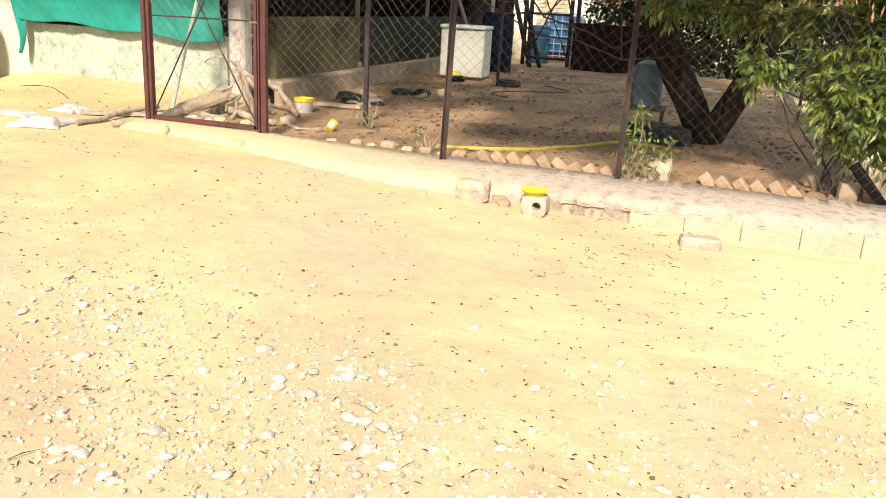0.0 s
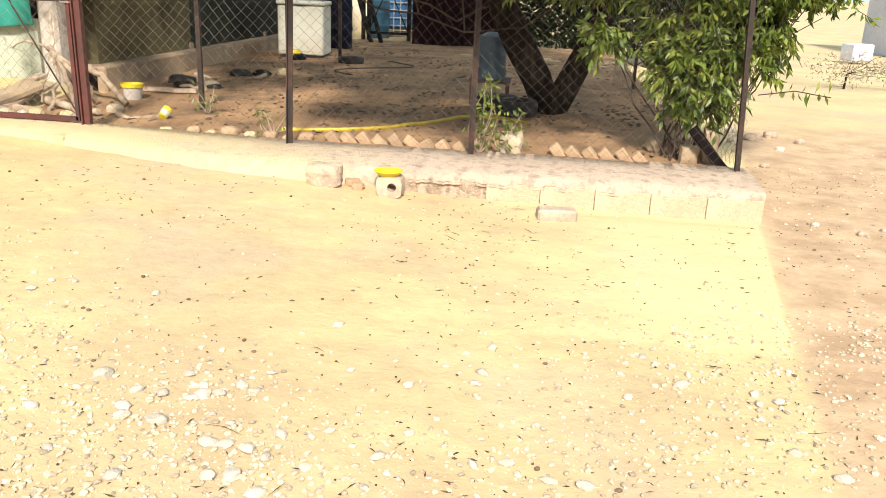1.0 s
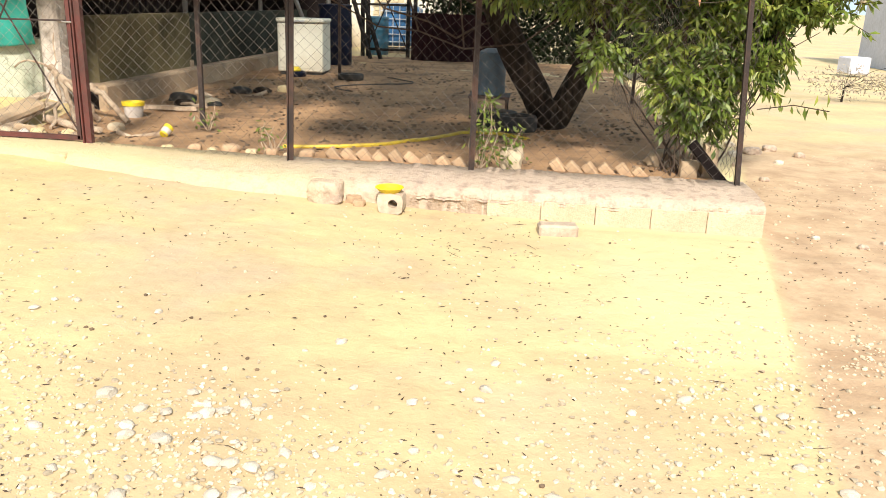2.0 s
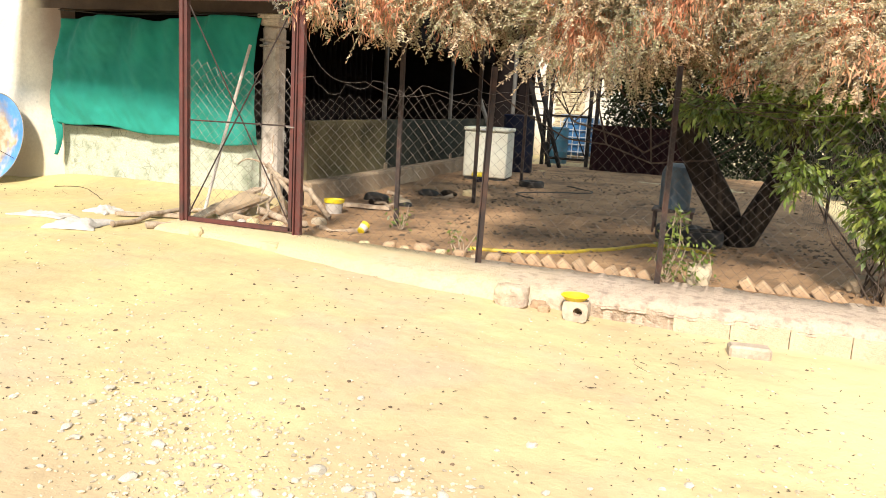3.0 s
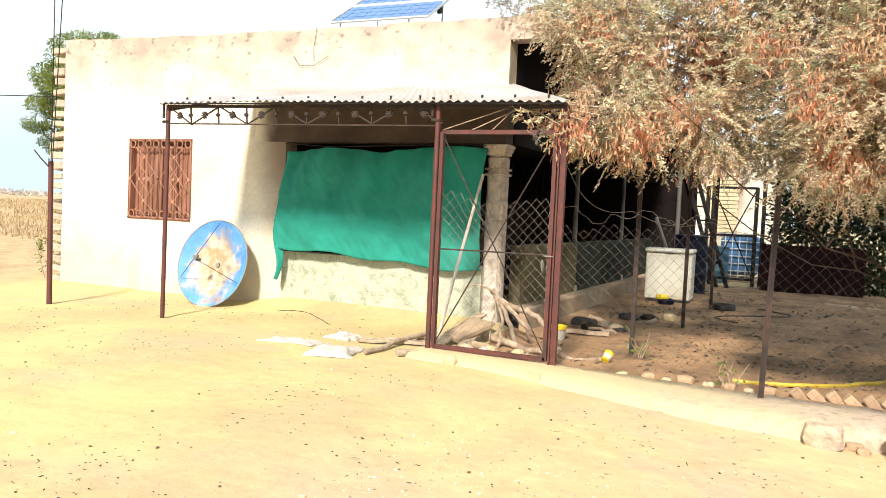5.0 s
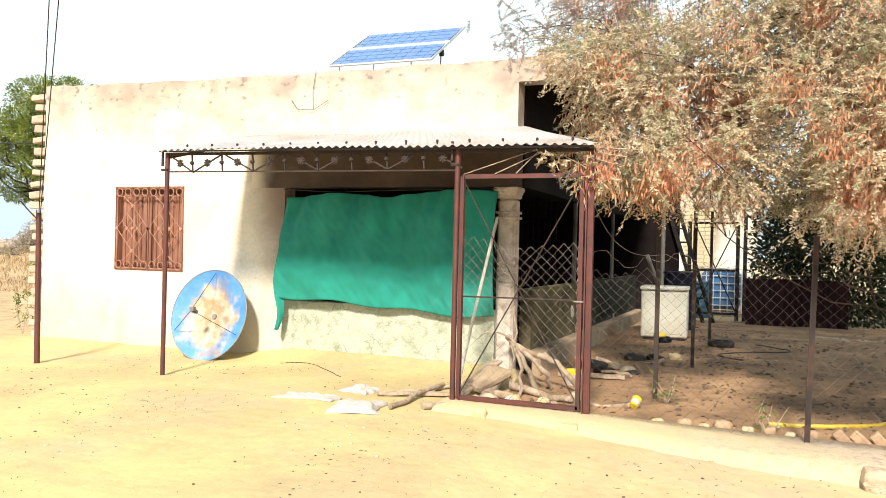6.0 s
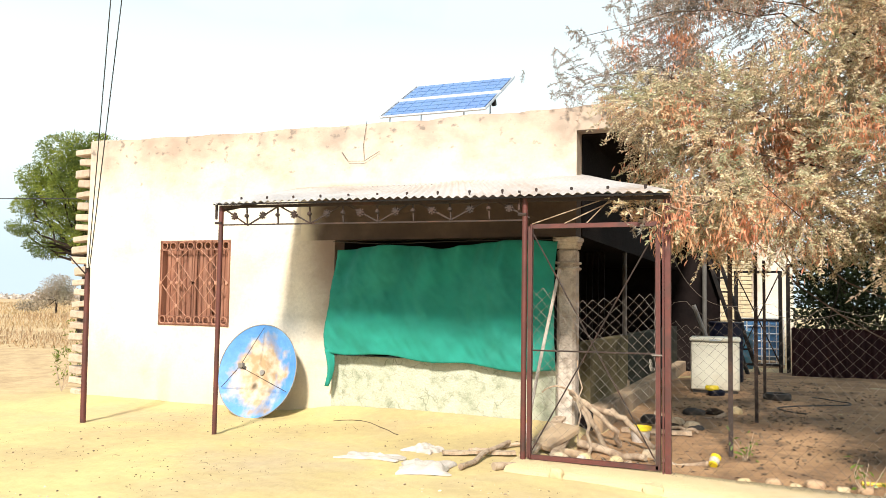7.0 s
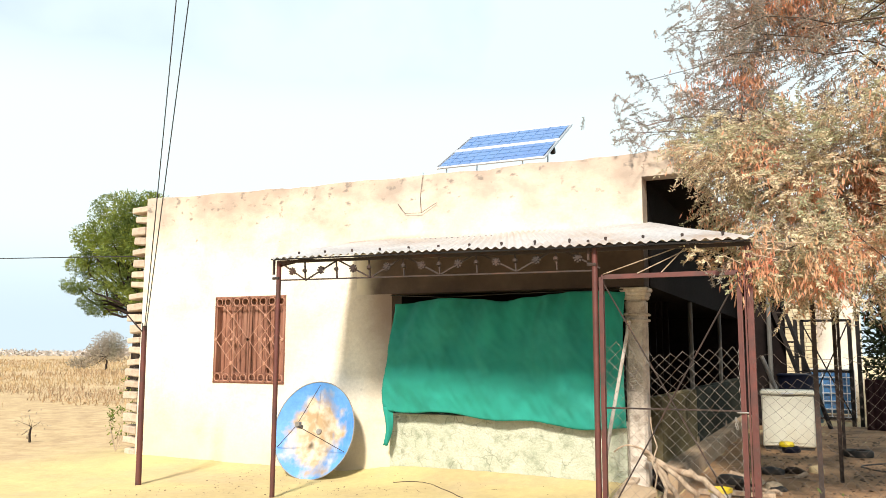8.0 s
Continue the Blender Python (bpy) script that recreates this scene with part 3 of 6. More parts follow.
def ground_z(x, y):
    """Height of the earth: higher by the house, lower along the track."""
    s = smoothstep(-6, 1, x)
    g = 0.15 * (1 - s) - 0.09 * s
    yard = 0.115 + 0.012 * min(max(y - 6.5, 0), 8)
    inside = smoothstep(6.15, 6.3, y) * (1 - smoothstep(1.3, 1.5, x)) * smoothstep(-5.6, -4.6, x) * (1 - smoothstep(26, 40, y))
    g = g * (1 - inside) + yard * inside
    g += 0.2 * math.exp(-max(8.2 - y, 0) / 0.55) * smoothstep(-8.9, -7.9, x) * (1 - smoothstep(-5.3, -4.7, x)) * (1 if y < 8.4 else 0)
    g += 0.07 * math.exp(-max(8.2 - y, 0) / 0.4) * (1 - smoothstep(-8.9, -7.9, x)) * (1 if y < 8.4 else 0) * smoothstep(-13.5, -12.3, x)
    g += 0.014 * smoothstep(3.58, 3.66, y) * smoothstep(-0.7, 0.3, x) * (1 - smoothstep(0.44, 0.48, x - 0.17 * y)) * (1 - smoothstep(5.6, 5.8, y))
    g *= 1 - smoothstep(40, 120, abs(x) + abs(y))
    g += 0.018 * noise.noise((x * 0.9, y * 0.9, 3.1)) + 0.007 * noise.noise((x * 4.1, y * 4.1, 7.7)) + 0.006 * noise.noise((x * 8.3, y * 8.3, 1.7))
    return g

# ---- ground ----


def steps(lo, hi, fine_lo, fine_hi, d, far):
    """Grid lines: even between fine_lo and fine_hi, then widening out to lo and hi."""
    xs = list(np.arange(fine_lo, fine_hi + d / 2, d))
    s, x = d, xs[-1]
    while x < hi:
        s *= far
        x += s
        xs.append(x)
    s, x = d, xs[0]
    while x > lo:
        s *= far
        x -= s
        xs.insert(0, x)
    return xs


def build_ground():
    xs = steps(-1500, 1500, -11.0, 4.0, 0.055, 1.12)
    ys = steps(-900, 1500, 0.3, 7.0, 0.045, 1.12)
    w = len(xs)
    mb = Mesh()
    mb.v = [(x, y, ground_z(x, y)) for y in ys for x in xs]
    mb.f = [(j * w + i, j * w + i + 1, (j + 1) * w + i + 1, (j + 1) * w + i) for j in range(len(ys) - 1) for i in range(w - 1)]
    ob = new("ground", mesh_data("ground", mb, SAND, (0, 0, 0), 180))
    tagged(ob, "pale yellow sandy earth yard, trodden and dusty", "ground", kind="structure")


build_ground()


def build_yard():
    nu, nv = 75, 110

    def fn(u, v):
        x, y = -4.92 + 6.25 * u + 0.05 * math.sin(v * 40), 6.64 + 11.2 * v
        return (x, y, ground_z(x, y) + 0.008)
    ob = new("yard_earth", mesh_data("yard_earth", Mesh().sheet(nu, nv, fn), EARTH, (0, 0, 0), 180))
    tagged(ob, "brown trodden earth of the fenced yard, deepened in colour for shade", "ground", kind="structure")


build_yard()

# ---- house ----
WY = 8.11          # front face of the house
EX = -5.08         # east face of the veranda
WX = -12.3         # west end of the front wall
TOP = 3.8


def build_house():
    house = thing("house", (-8.7, WY, 0.1), "single-storey flat-roofed house, limewashed plaster, toothed unfinished corner", "house")

    def panel(x0, x1, z0, z1, t=0.24, y=WY, rag=0.0, name="wall", material=PLASTER, label=""):
        nu, nv = max(2, int((x1 - x0) / 0.12)), max(2, int((z1 - z0) / 0.25))

        def fn(u, v):
            x, z = x0 + (x1 - x0) * u, z0 + (z1 - z0) * v
            if rag and v == 1:
                z += -0.045 * smoothstep(-12.0, -8.4, x) + rag * (noise.noise((x * 1.3, 0.5, 0)) + 0.6 * noise.noise((x * 6, 2.5, 0)))
            return (x, y + 0.006 * noise.noise((x * 1.7, z * 1.7, 4)), z)
        return part(name, Mesh().slab(nu, nv, fn, (0, t, 0)), material, house, label, 30)

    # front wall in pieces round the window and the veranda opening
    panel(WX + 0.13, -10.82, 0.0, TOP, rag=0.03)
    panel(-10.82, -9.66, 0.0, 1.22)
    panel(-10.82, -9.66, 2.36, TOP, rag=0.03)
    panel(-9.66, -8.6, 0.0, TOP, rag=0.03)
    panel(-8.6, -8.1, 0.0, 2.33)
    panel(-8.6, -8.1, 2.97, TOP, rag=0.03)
    panel(-8.1, EX, 2.97, 3.5, name="lintel_wall")
    panel(-8.6, EX, 2.33, 2.97, name="lintel", material=SMOKESHADE, label="lintel over the opening, smoke browning and awning shade in its colour")
    panel(-8.1, -4.62, 3.5, TOP, rag=0.03, name="parapet")
    panel(-8.1, -5.3, 0.0, 0.92, y=WY + 0.004, name="low_wall", material=MOULDY, label="low wall with stained, mossy limewash")
    # corner column with a turned capital
    mb = Mesh().box((-5.195, WY + 0.12, 1.2), (0.21, 0.21, 2.0), cut=0.03)
    part("column", mb, GRIMY, house, "grimy square veranda column")
    mb = Mesh()
    for z, w in ((2.22, 0.235), (2.26, 0.26), (2.30, 0.29)):
        mb.box((-5.195, WY + 0.12, z), (w, w, 0.05), cut=0.012)
    part("capital", mb, GRIMY, house)
    for z in (1.98, 2.04):
        part("collar", Mesh().box((-5.195, WY + 0.12, z), (0.25, 0.25, 0.03), cut=0.01), GRIMY, house)
    # other walls, roof and veranda
    part("wall", Mesh().box((WX + 0.27, 13.0, 1.9), (0.24, 9.3, 3.7)), PLASTER, house)
    # inner faces, soffit and end walls carry the shade in their colour
    part("wall", Mesh().box((-8.22, 12.95, 1.2), (0.24, 9.2, 2.4)), NEARBLACK, house)
    part("wall", Mesh().box((-8.43, 17.4, 1.85), (7.76, 0.24, 3.6)), NEARBLACK, house)
    part("side_wall", Mesh().box((EX - 0.12, 13.0, 2.92), (0.24, 9.2, 1.14)), NEARBLACK, house, "cement upper wall of the veranda, shade put into its near-black colour")
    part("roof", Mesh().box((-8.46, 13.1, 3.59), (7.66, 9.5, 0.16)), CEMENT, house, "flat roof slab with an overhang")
    part("soffit", Mesh().box((-8.46, 13.1, 3.5), (7.64, 9.46, 0.02)), NEARBLACK, house, "underside of the roof, blackened in colour for its shade")
    part("floor", Mesh().box((-6.6, 12.95, 0.2), (3.2, 9.3, 0.4)), NEARBLACK, house)
    part("plinth", Mesh().box((EX + 0.03, 13.0, 0.25), (0.3, 8.7, 0.34), cut=0.02), KERB, house, "low concrete kerb along the veranda")
    part("parapet", Mesh().slab(40, 4, lambda u, v: (EX + 0.006 * noise.noise((u * 20, v * 3, 1)), 8.85 + 2.5 * u, 0.42 + 0.73 * v), (-0.14, 0, 0)), OLIVE, house, "olive-brown cement parapet")
    # rear stretch of the same parapet, darkened in colour for shade
    part("parapet", Mesh().slab(40, 4, lambda u, v: (EX + 0.006 * noise.noise((u * 20, v * 3, 6)), 11.35 + 6.2 * u, 0.42 + 0.73 * v), (-0.14, 0, 0)), SHADEGREEN, house, "rear parapet, shade put into its dark green colour")
    part("ceiling_face", Mesh().box((-6.6, 12.95, 2.45), (3.0, 9.1, 0.12)), NEARBLACK, house)
    for y in (11.35, 14.5, 17.5):
        part("pipe_post", Mesh().tube([(EX - 0.05, y, 0.42), (EX - 0.05, y, 2.4)], 0.034, 10), DIMPIPE, house)
        part("post_foot", Mesh().box((EX - 0.05, y, 0.46), (0.13, 0.13, 0.1), cut=0.015), KERB, house)
    part("end_wall", Mesh().box((-4.64, 17.4, 1.85), (0.84, 0.22, 3.6)), NEARBLACK, house)
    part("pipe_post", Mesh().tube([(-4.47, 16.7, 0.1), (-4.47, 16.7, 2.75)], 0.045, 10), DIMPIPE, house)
    # slatted back screen, also given the near-black shade colour
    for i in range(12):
        part("slat", Mesh().box((-5.5 - 0.09 * i, 11.6, 1.4), (0.05, 0.03, 1.95)), NEARBLACK, house)
    # bricks left standing out at the corner
    base = Mesh().box((0, 0, 0), (0.3, 0.2, 0.112), cut=0.014)
    me = mesh_data("brick", base, PALEBRICK, smooth=0)
    rnd = random.Random(3)
    z = 0.22
    while z < 3.72:
        b = new("brick", me)
        b.parent = house
        b.matrix_basis = Matrix.Translation(Vector((WX + 0.03 - 0.08 * rnd.random(), WY + 0.11 + 0.02 * rnd.random(), z + rnd.uniform(-0.012, 0.012))) - house.location) @ pose(0, 0, 0, rnd.uniform(-4, 4), rnd.uniform(-7, 7), rnd.uniform(-16, 16)) @ Matrix.Diagonal((rnd.uniform(0.8, 1.12), 1, rnd.uniform(0.7, 1.1), 1))
        z += 0.157
    return house


def build_window(house):
    x0, x1, z0, z1, y = -10.82, -9.66, 1.22, 2.36, WY
    mb = Mesh()
    for c, s in ((((x0 + x1) / 2, y + 0.06, z0 + 0.02), (x1 - x0, 0.14, 0.04)), (((x0 + x1) / 2, y + 0.06, z1 - 0.02), (x1 - x0, 0.14, 0.04)),
                 ((x0 + 0.02, y + 0.06, (z0 + z1) / 2), (0.04, 0.14, z1 - z0 - 0.08)), ((x1 - 0.02, y + 0.06, (z0 + z1) / 2), (0.04, 0.14, z1 - z0 - 0.08))):
        mb.box(c, s, cut=0.004)
    win = part("window", mb, WOOD, house, "closed red-brown wooden shutters behind an iron grille")
    for i in range(4):
        xa = x0 + 0.04 + i * (x1 - x0 - 0.08) / 4
        wd = (x1 - x0 - 0.08) / 4
        m2 = Mesh().box((xa + wd / 2, y + 0.10, (z0 + z1) / 2), (wd - 0.006, 0.03, z1 - z0 - 0.08), cut=0.005)
        for k in range(3):
            m2.box((xa + wd * (k + 0.5) / 3, y + 0.078, (z0 + z1) / 2), (wd / 3 - 0.034, 0.022, z1 - z0 - 0.16), cut=0.007)
        part("shutter", m2, WOOD, win)
    g = Mesh()
    yy = y - 0.012
    w, h = x1 - x0, z1 - z0
    for z in (z0 + 0.02, z0 + 0.13, z1 - 0.02, z1 - 0.13):
        g.bar((x0, yy, z), (x1, yy, z), 0.012, 0.012)
    for i in range(5):
        x = x0 + 0.01 + i * (w - 0.02) / 4
        g.bar((x, yy, z0), (x, yy, z1), 0.012, 0.012)
    part("grille_bar", g, WOOD, win, "painted iron grille")
    for i in range(8):
        for z in (z0 + 0.075, z1 - 0.075):
            g = Mesh()
            cx = x0 + (i + 0.5) * w / 8
            g.tube([(cx + 0.05 * math.cos(a), yy, z + 0.05 * math.sin(a)) for a in np.linspace(0, 2 * math.pi, 13)], 0.007, 5, False)
            part("scroll", g, GRILLE, win)
    cz, dx, dz = (z0 + z1) / 2, w * 0.235, h * 0.27
    for cx in (x0 + w * 0.265, x0 + w * 0.735):
        g = Mesh()
        L, T, Rr, B = (Vector(q) for q in ((cx - dx, yy - 0.006, cz), (cx, yy - 0.006, cz + dz), (cx + dx, yy - 0.006, cz), (cx, yy - 0.006, cz - dz)))
        for k in range(4):
            g.tube([L.lerp(T, k / 3), B.lerp(Rr, k / 3)], 0.006, 5)
            g.tube([L.lerp(B, k / 3), T.lerp(Rr, k / 3)], 0.006, 5)
        for s in (-1, 1):
            g.tube([T, (cx + s * dx * 0.6, yy - 0.006, z1 - 0.13)], 0.006, 5)
            g.tube([B, (cx + s * dx * 0.6, yy - 0.006, z0 + 0.13)], 0.006, 5)
        for p in (L, T, Rr, B, L.lerp(T, 1 / 3).lerp(B.lerp(Rr, 1 / 3), 1 / 3), L.lerp(T, 2 / 3).lerp(B.lerp(Rr, 2 / 3), 2 / 3), (L + Rr) / 2):
            g.box((p.x, p.y - 0.005, p.z), (0.04, 0.014, 0.04), (0, 45, 0), 0.004)
        part("lattice", g, GRILLE, win)


house = build_house()
build_window(house)


def build_awning():
    aw = thing("awning", (-6.2, 6.5, 0.15), "corrugated iron awning on iron posts with a decorative truss", "awning")
    x0, x1, y0, y1, z0, z1 = -8.62, -3.86, 6.42, 8.10, 2.615, 3.02

    def fn(u, v):
        xf, y = x0 + (x1 - x0) * u, y0 + (y1 - y0) * v
        x = x0 + (x1 - 1.15 * v - x0) * u
        sag = 0.014 * noise.noise((xf * 0.8, y, 2)) + 0.008 * noise.noise((xf * 3, y * 3, 5))
        lip = 0.012 * noise.noise((math.floor(xf / 0.66) * 3.7, 0.5, 1)) * (1 - v)
        return (x, y + lip, z0 - 0.06 * u * (1 - v) + (z1 - 0.03 - z0) * v + 0.011 * math.cos(2 * math.pi * xf / 0.088) + sag)
    part("corrugated_sheet", Mesh().slab(440, 8, fn, (0, 0, -0.004)), SHEET, aw, "dusty galvanised corrugated sheet", 60)
    for x, r in ((-8.58, 0.026), (-5.175, 0.026)):
        part("post", Mesh().tube([(x, 6.52, ground_z(x, 6.52) - 0.1), (x, 6.52, 2.58)], r, 10), IRON, aw)
        part("bracket", Mesh().bar((x - 0.05, 6.5, 2.44), (x - 0.05, 6.5, 2.62), 0.02, 0.02).tube([(x - 0.06, 6.5, 2.40), (x + 0.02, 6.5, 2.40)], 0.015, 6), DARKIRON, aw)
    part("top_rail", Mesh().bar((-8.6, 6.52, 2.575), (-3.88, 6.52, 2.515), 0.03, 0.03), DARKIRON, aw)
    # black bar added for the dark, shaded lip of the sheet
    part("edge_angle", Mesh().bar((-8.62, 6.44, 2.594), (-3.88, 6.44, 2.534), 0.02, 0.016), BLACKIRON, aw)
    part("bottom_rail", Mesh().bar((-8.6, 6.52, 2.38), (-5.2, 6.52, 2.35), 0.014, 0.014), DARKIRON, aw)
    n = 9
    for i in range(n):
        xa, xb = max(-8.56, -8.62 + i * 0.388), -8.62 + (i + 1) * 0.388
        za, zb = (2.565, 2.37) if i % 2 == 0 else (2.37, 2.565)
        part("strut", Mesh().bar((xa, 6.52, za), (xb, 6.52, zb), 0.014, 0.014), DARKIRON, aw)
        if i < n - 1:
            part("upright", Mesh().bar((xb, 6.515, 2.37), (xb - 0.015, 6.515, 2.565), 0.014, 0.014).lathe((xb - 0.01, 6.51, 2.47), [(0.004, -0.025), (0.024, -0.01), (0.024, 0.01), (0.004, 0.025)], 8), DARKIRON, aw)
        ro = Mesh()
        cx, cz = (xa + xb) / 2, 2.468
        for k in range(8):
            a = k * math.pi / 4
            ro.box((cx + 0.026 * math.cos(a), 6.505, cz + 0.026 * math.sin(a)), (0.032, 0.012, 0.016), (0, -math.degrees(a), 0))
        ro.box((cx, 6.502, cz), (0.036, 0.016, 0.036), (0, 45, 0))
        part("rosette", ro, DARKIRON, aw)
    for y, z in ((7.2, 2.765), (7.95, 2.955)):
        part("purlin", Mesh().bar((-8.6, y, z - 0.01), (-3.95 - 0.7 * (y - 6.42), y, z - 0.045), 0.04, 0.03), DARKIRON, aw)
    for x, xb in ((-8.58, -8.58), (-5.2, -5.2), (-3.95, -5.1)):
        part("rafter", Mesh().bar((x, 6.52, 2.535), (xb, 8.1, 2.935), 0.03, 0.03), DARKIRON, aw)
    # roofing nails with their washers along the laps
    for k in range(14):
        xk = -8.4 + 0.33 * k
        part("roofing_nail", Mesh().lathe((xk, 6.62, 2.675 - 0.01 * k / 3), [(0.001, 0.016), (0.012, 0.012), (0.014, 0.0), (0.004, -0.04)], 6), DARKIRON, aw)


build_awning()


def chainlink(mb, o, u, width, height, pitch, r, wave=0.0, seed=1):
    """Zigzag wires of a chain-link panel from o along the level direction u; the upper rim wavers by wave."""
    o, u = Vector(o), Vector(u).normalized()
    side = u.cross(Vector((0, 0, 1)))
    rows = int(height / pitch)
    for i in range(int(width / pitch) + 1):
        pts = []
        for k in range(rows + 1):
            a = min(width, (i + ((k + i) % 2)) * pitch)
            z = k * pitch
            p = o + u * a + Vector((0, 0, z))
            top = z / height
            p += Vector((0, 0, wave * top ** 3 * noise.noise((p.x * 2.3, p.y * 2.3, seed)))) + side * (0.018 * noise.noise((p.x * 1.6, p.z * 2, seed)) + (0.004 if k % 2 else -0.004))
            p += u * (0.03 * top * noise.noise((p.x * 3, p.z * 3, seed + 5)) * (wave > 0))
            pts.append(p)
        mb.tube(pts, r, 3, False)
    return mb


def build_gate():
    gt = thing("metal_gate", (-4.56, 6.52, 0.2), "closed red-oxide iron gate with rod braces and chain-link infill", "gate")
    xa, xb, z0, z1, y = -5.12, -3.99, 0.215, 2.29, 6.53
    for x in (xa, xb):
        part("stile", Mesh().bar((x, y, z0), (x, y, z1), 0.04, 0.04).bar((x + 0.015, y - 0.025, z0), (x + 0.015, y - 0.025, z1), 0.012, 0.02), IRON, gt)
    part("rail", Mesh().bar((xa, y, z1), (xb, y, z1), 0.04, 0.04), IRON, gt)
    part("rail", Mesh().bar((xa, y, z0 + 0.01), (xb, y, z0 + 0.01), 0.04, 0.04), IRON, gt)
    part("crossbar", Mesh().tube([(xa, y, 1.17), (xb, y, 1.18)], 0.008, 6), DARKIRON, gt)
    part("brace", Mesh().tube([(xa, y + 0.01, z1 - 0.03), (xb, y + 0.01, z0 + 0.02)], 0.007, 6), DARKIRON, gt)
    part("brace", Mesh().tube([(xb, y - 0.01, z1 - 0.03), (xa, y - 0.01, z0 + 0.02)], 0.007, 6), DARKIRON, gt)
    part("wire_mesh", chainlink(Mesh(), (xa + 0.02, y - 0.005, z0 + 0.03), (1, 0, 0), xb - xa - 0.04, 1.42, 0.047, 0.0018, 0.12, 4), GATEWIRE, gt, "loose galvanised chain-link", 0)
    lt = Mesh()
    for k in range(4):
        c = Vector((xb - 0.06 + 0.008 * (k % 2), y - 0.05, 1.12 - 0.022 * k))
        lt.tube([c + Vector((0.007 * math.cos(a), 0.006 * (k % 2) * math.cos(a), 0.015 * math.sin(a))) for a in np.linspace(0, 2 * math.pi, 9)], 0.0038, 5, False)
    lt.tube([(xb - 0.05, y - 0.035, 1.17), (xb + 0.05, y - 0.035, 1.17)], 0.007, 6)
    part("latch_chain", lt, GALV, gt, "bolt and hanging chain")
    gp = solid("gate_post", Mesh().bar((-3.91, 6.53, 0.08), (-3.91, 6.53, 2.5), 0.05, 0.05).bar((-3.945, 6.50, 0.15), (-3.945, 6.50, 2.3), 0.012, 0.03), IRON, "red-oxide iron gate post, rusted at the foot", "post", loc=(-3.91, 6.53, 0.1))
    return gt


build_gate()


def build_fence():
    fe = thing("chain_link_fence", (-1.2, 6.45, 0.12), "sagging chain-link fence on dark rusted angle-iron posts", "fence")
    for x, y, zt, tilt in ((-2.16, 6.42, 1.78, 0.04), (-0.685, 6.5, 1.85, 0.005), (1.39, 6.45, 1.85, -0.11)):
        mb = Mesh().bar((x, y, 0.0), (x + tilt, y, zt), 0.045, 0.008).bar((x + 0.02, y + 0.018, 0.0), (x + tilt + 0.02, y + 0.018, zt), 0.008, 0.04)
        part("post", mb, DARKIRON, fe)
    part("wire_mesh", chainlink(Mesh(), (-3.9, 6.46, 0.16), (1, 0, 0), 5.32, 1.38, 0.046, 0.0016, 0.17, 9), MESHWIRE, fe, "loose chain-link mesh", 0)
    part("wire_mesh", chainlink(Mesh(), (1.42, 6.5, 0.16), (-0.12, 1, 0), 5.0, 1.35, 0.05, 0.0016, 0.1, 12), MESHWIRE, fe, "loose chain-link mesh", 0)
    pts = []
    for i in range(240):
        u = i / 239
        x = -3.9 + 5.35 * u
        pts.append((x, 6.45, 1.57 + 0.5 * math.exp(-5.35 * u / 0.2) - 0.07 * abs(math.sin(u * 26)) + 0.04 * math.cos(u * 9)))
    part("strand", Mesh().tube(pts, 0.0017, 4), MESHWIRE, fe)
    pts = [(-3.9 + 3.6 * i / 70, 6.43 + 0.02 * math.sin(i), 1.56 + 0.16 * noise.noise((i * 0.23, 0, 0)) + 0.05 * noise.noise((i * 0.7, 3, 0))) for i in range(71)]
    part("tie_wire", Mesh().tube(pts, 0.0015, 4), MESHWIRE, fe)
    for x, y, zt in ((1.3, 9.0, 1.7), (1.1, 11.4, 1.7)):
        part("post", Mesh().bar((x, y, 0.05), (x, y, zt), 0.04, 0.04), DARKIRON, fe)


build_fence()


def build_yard_posts():
    p = None
    for x, y, zt in ((-3.49, 7.88, 1.75), (-3.32, 10.2, 2.3), (-3.27, 12.7, 2.3)):
        g = ground_z(x, y)
        if p is None:
            p = solid("yard_post", Mesh().bar((x, y, g - 0.05), (x, y, g + 2.1), 0.042, 0.008).bar((x + 0.018, y + 0.018, g - 0.05), (x + 0.018, y + 0.018, g + 2.1), 0.008, 0.04), DARKIRON,
                      "dark rusted angle-iron post in the yard", "post", "posts across the yard", loc=(x, y, g))
        else:
            copy_thing(p, pose(x, y, g))


build_yard_posts()


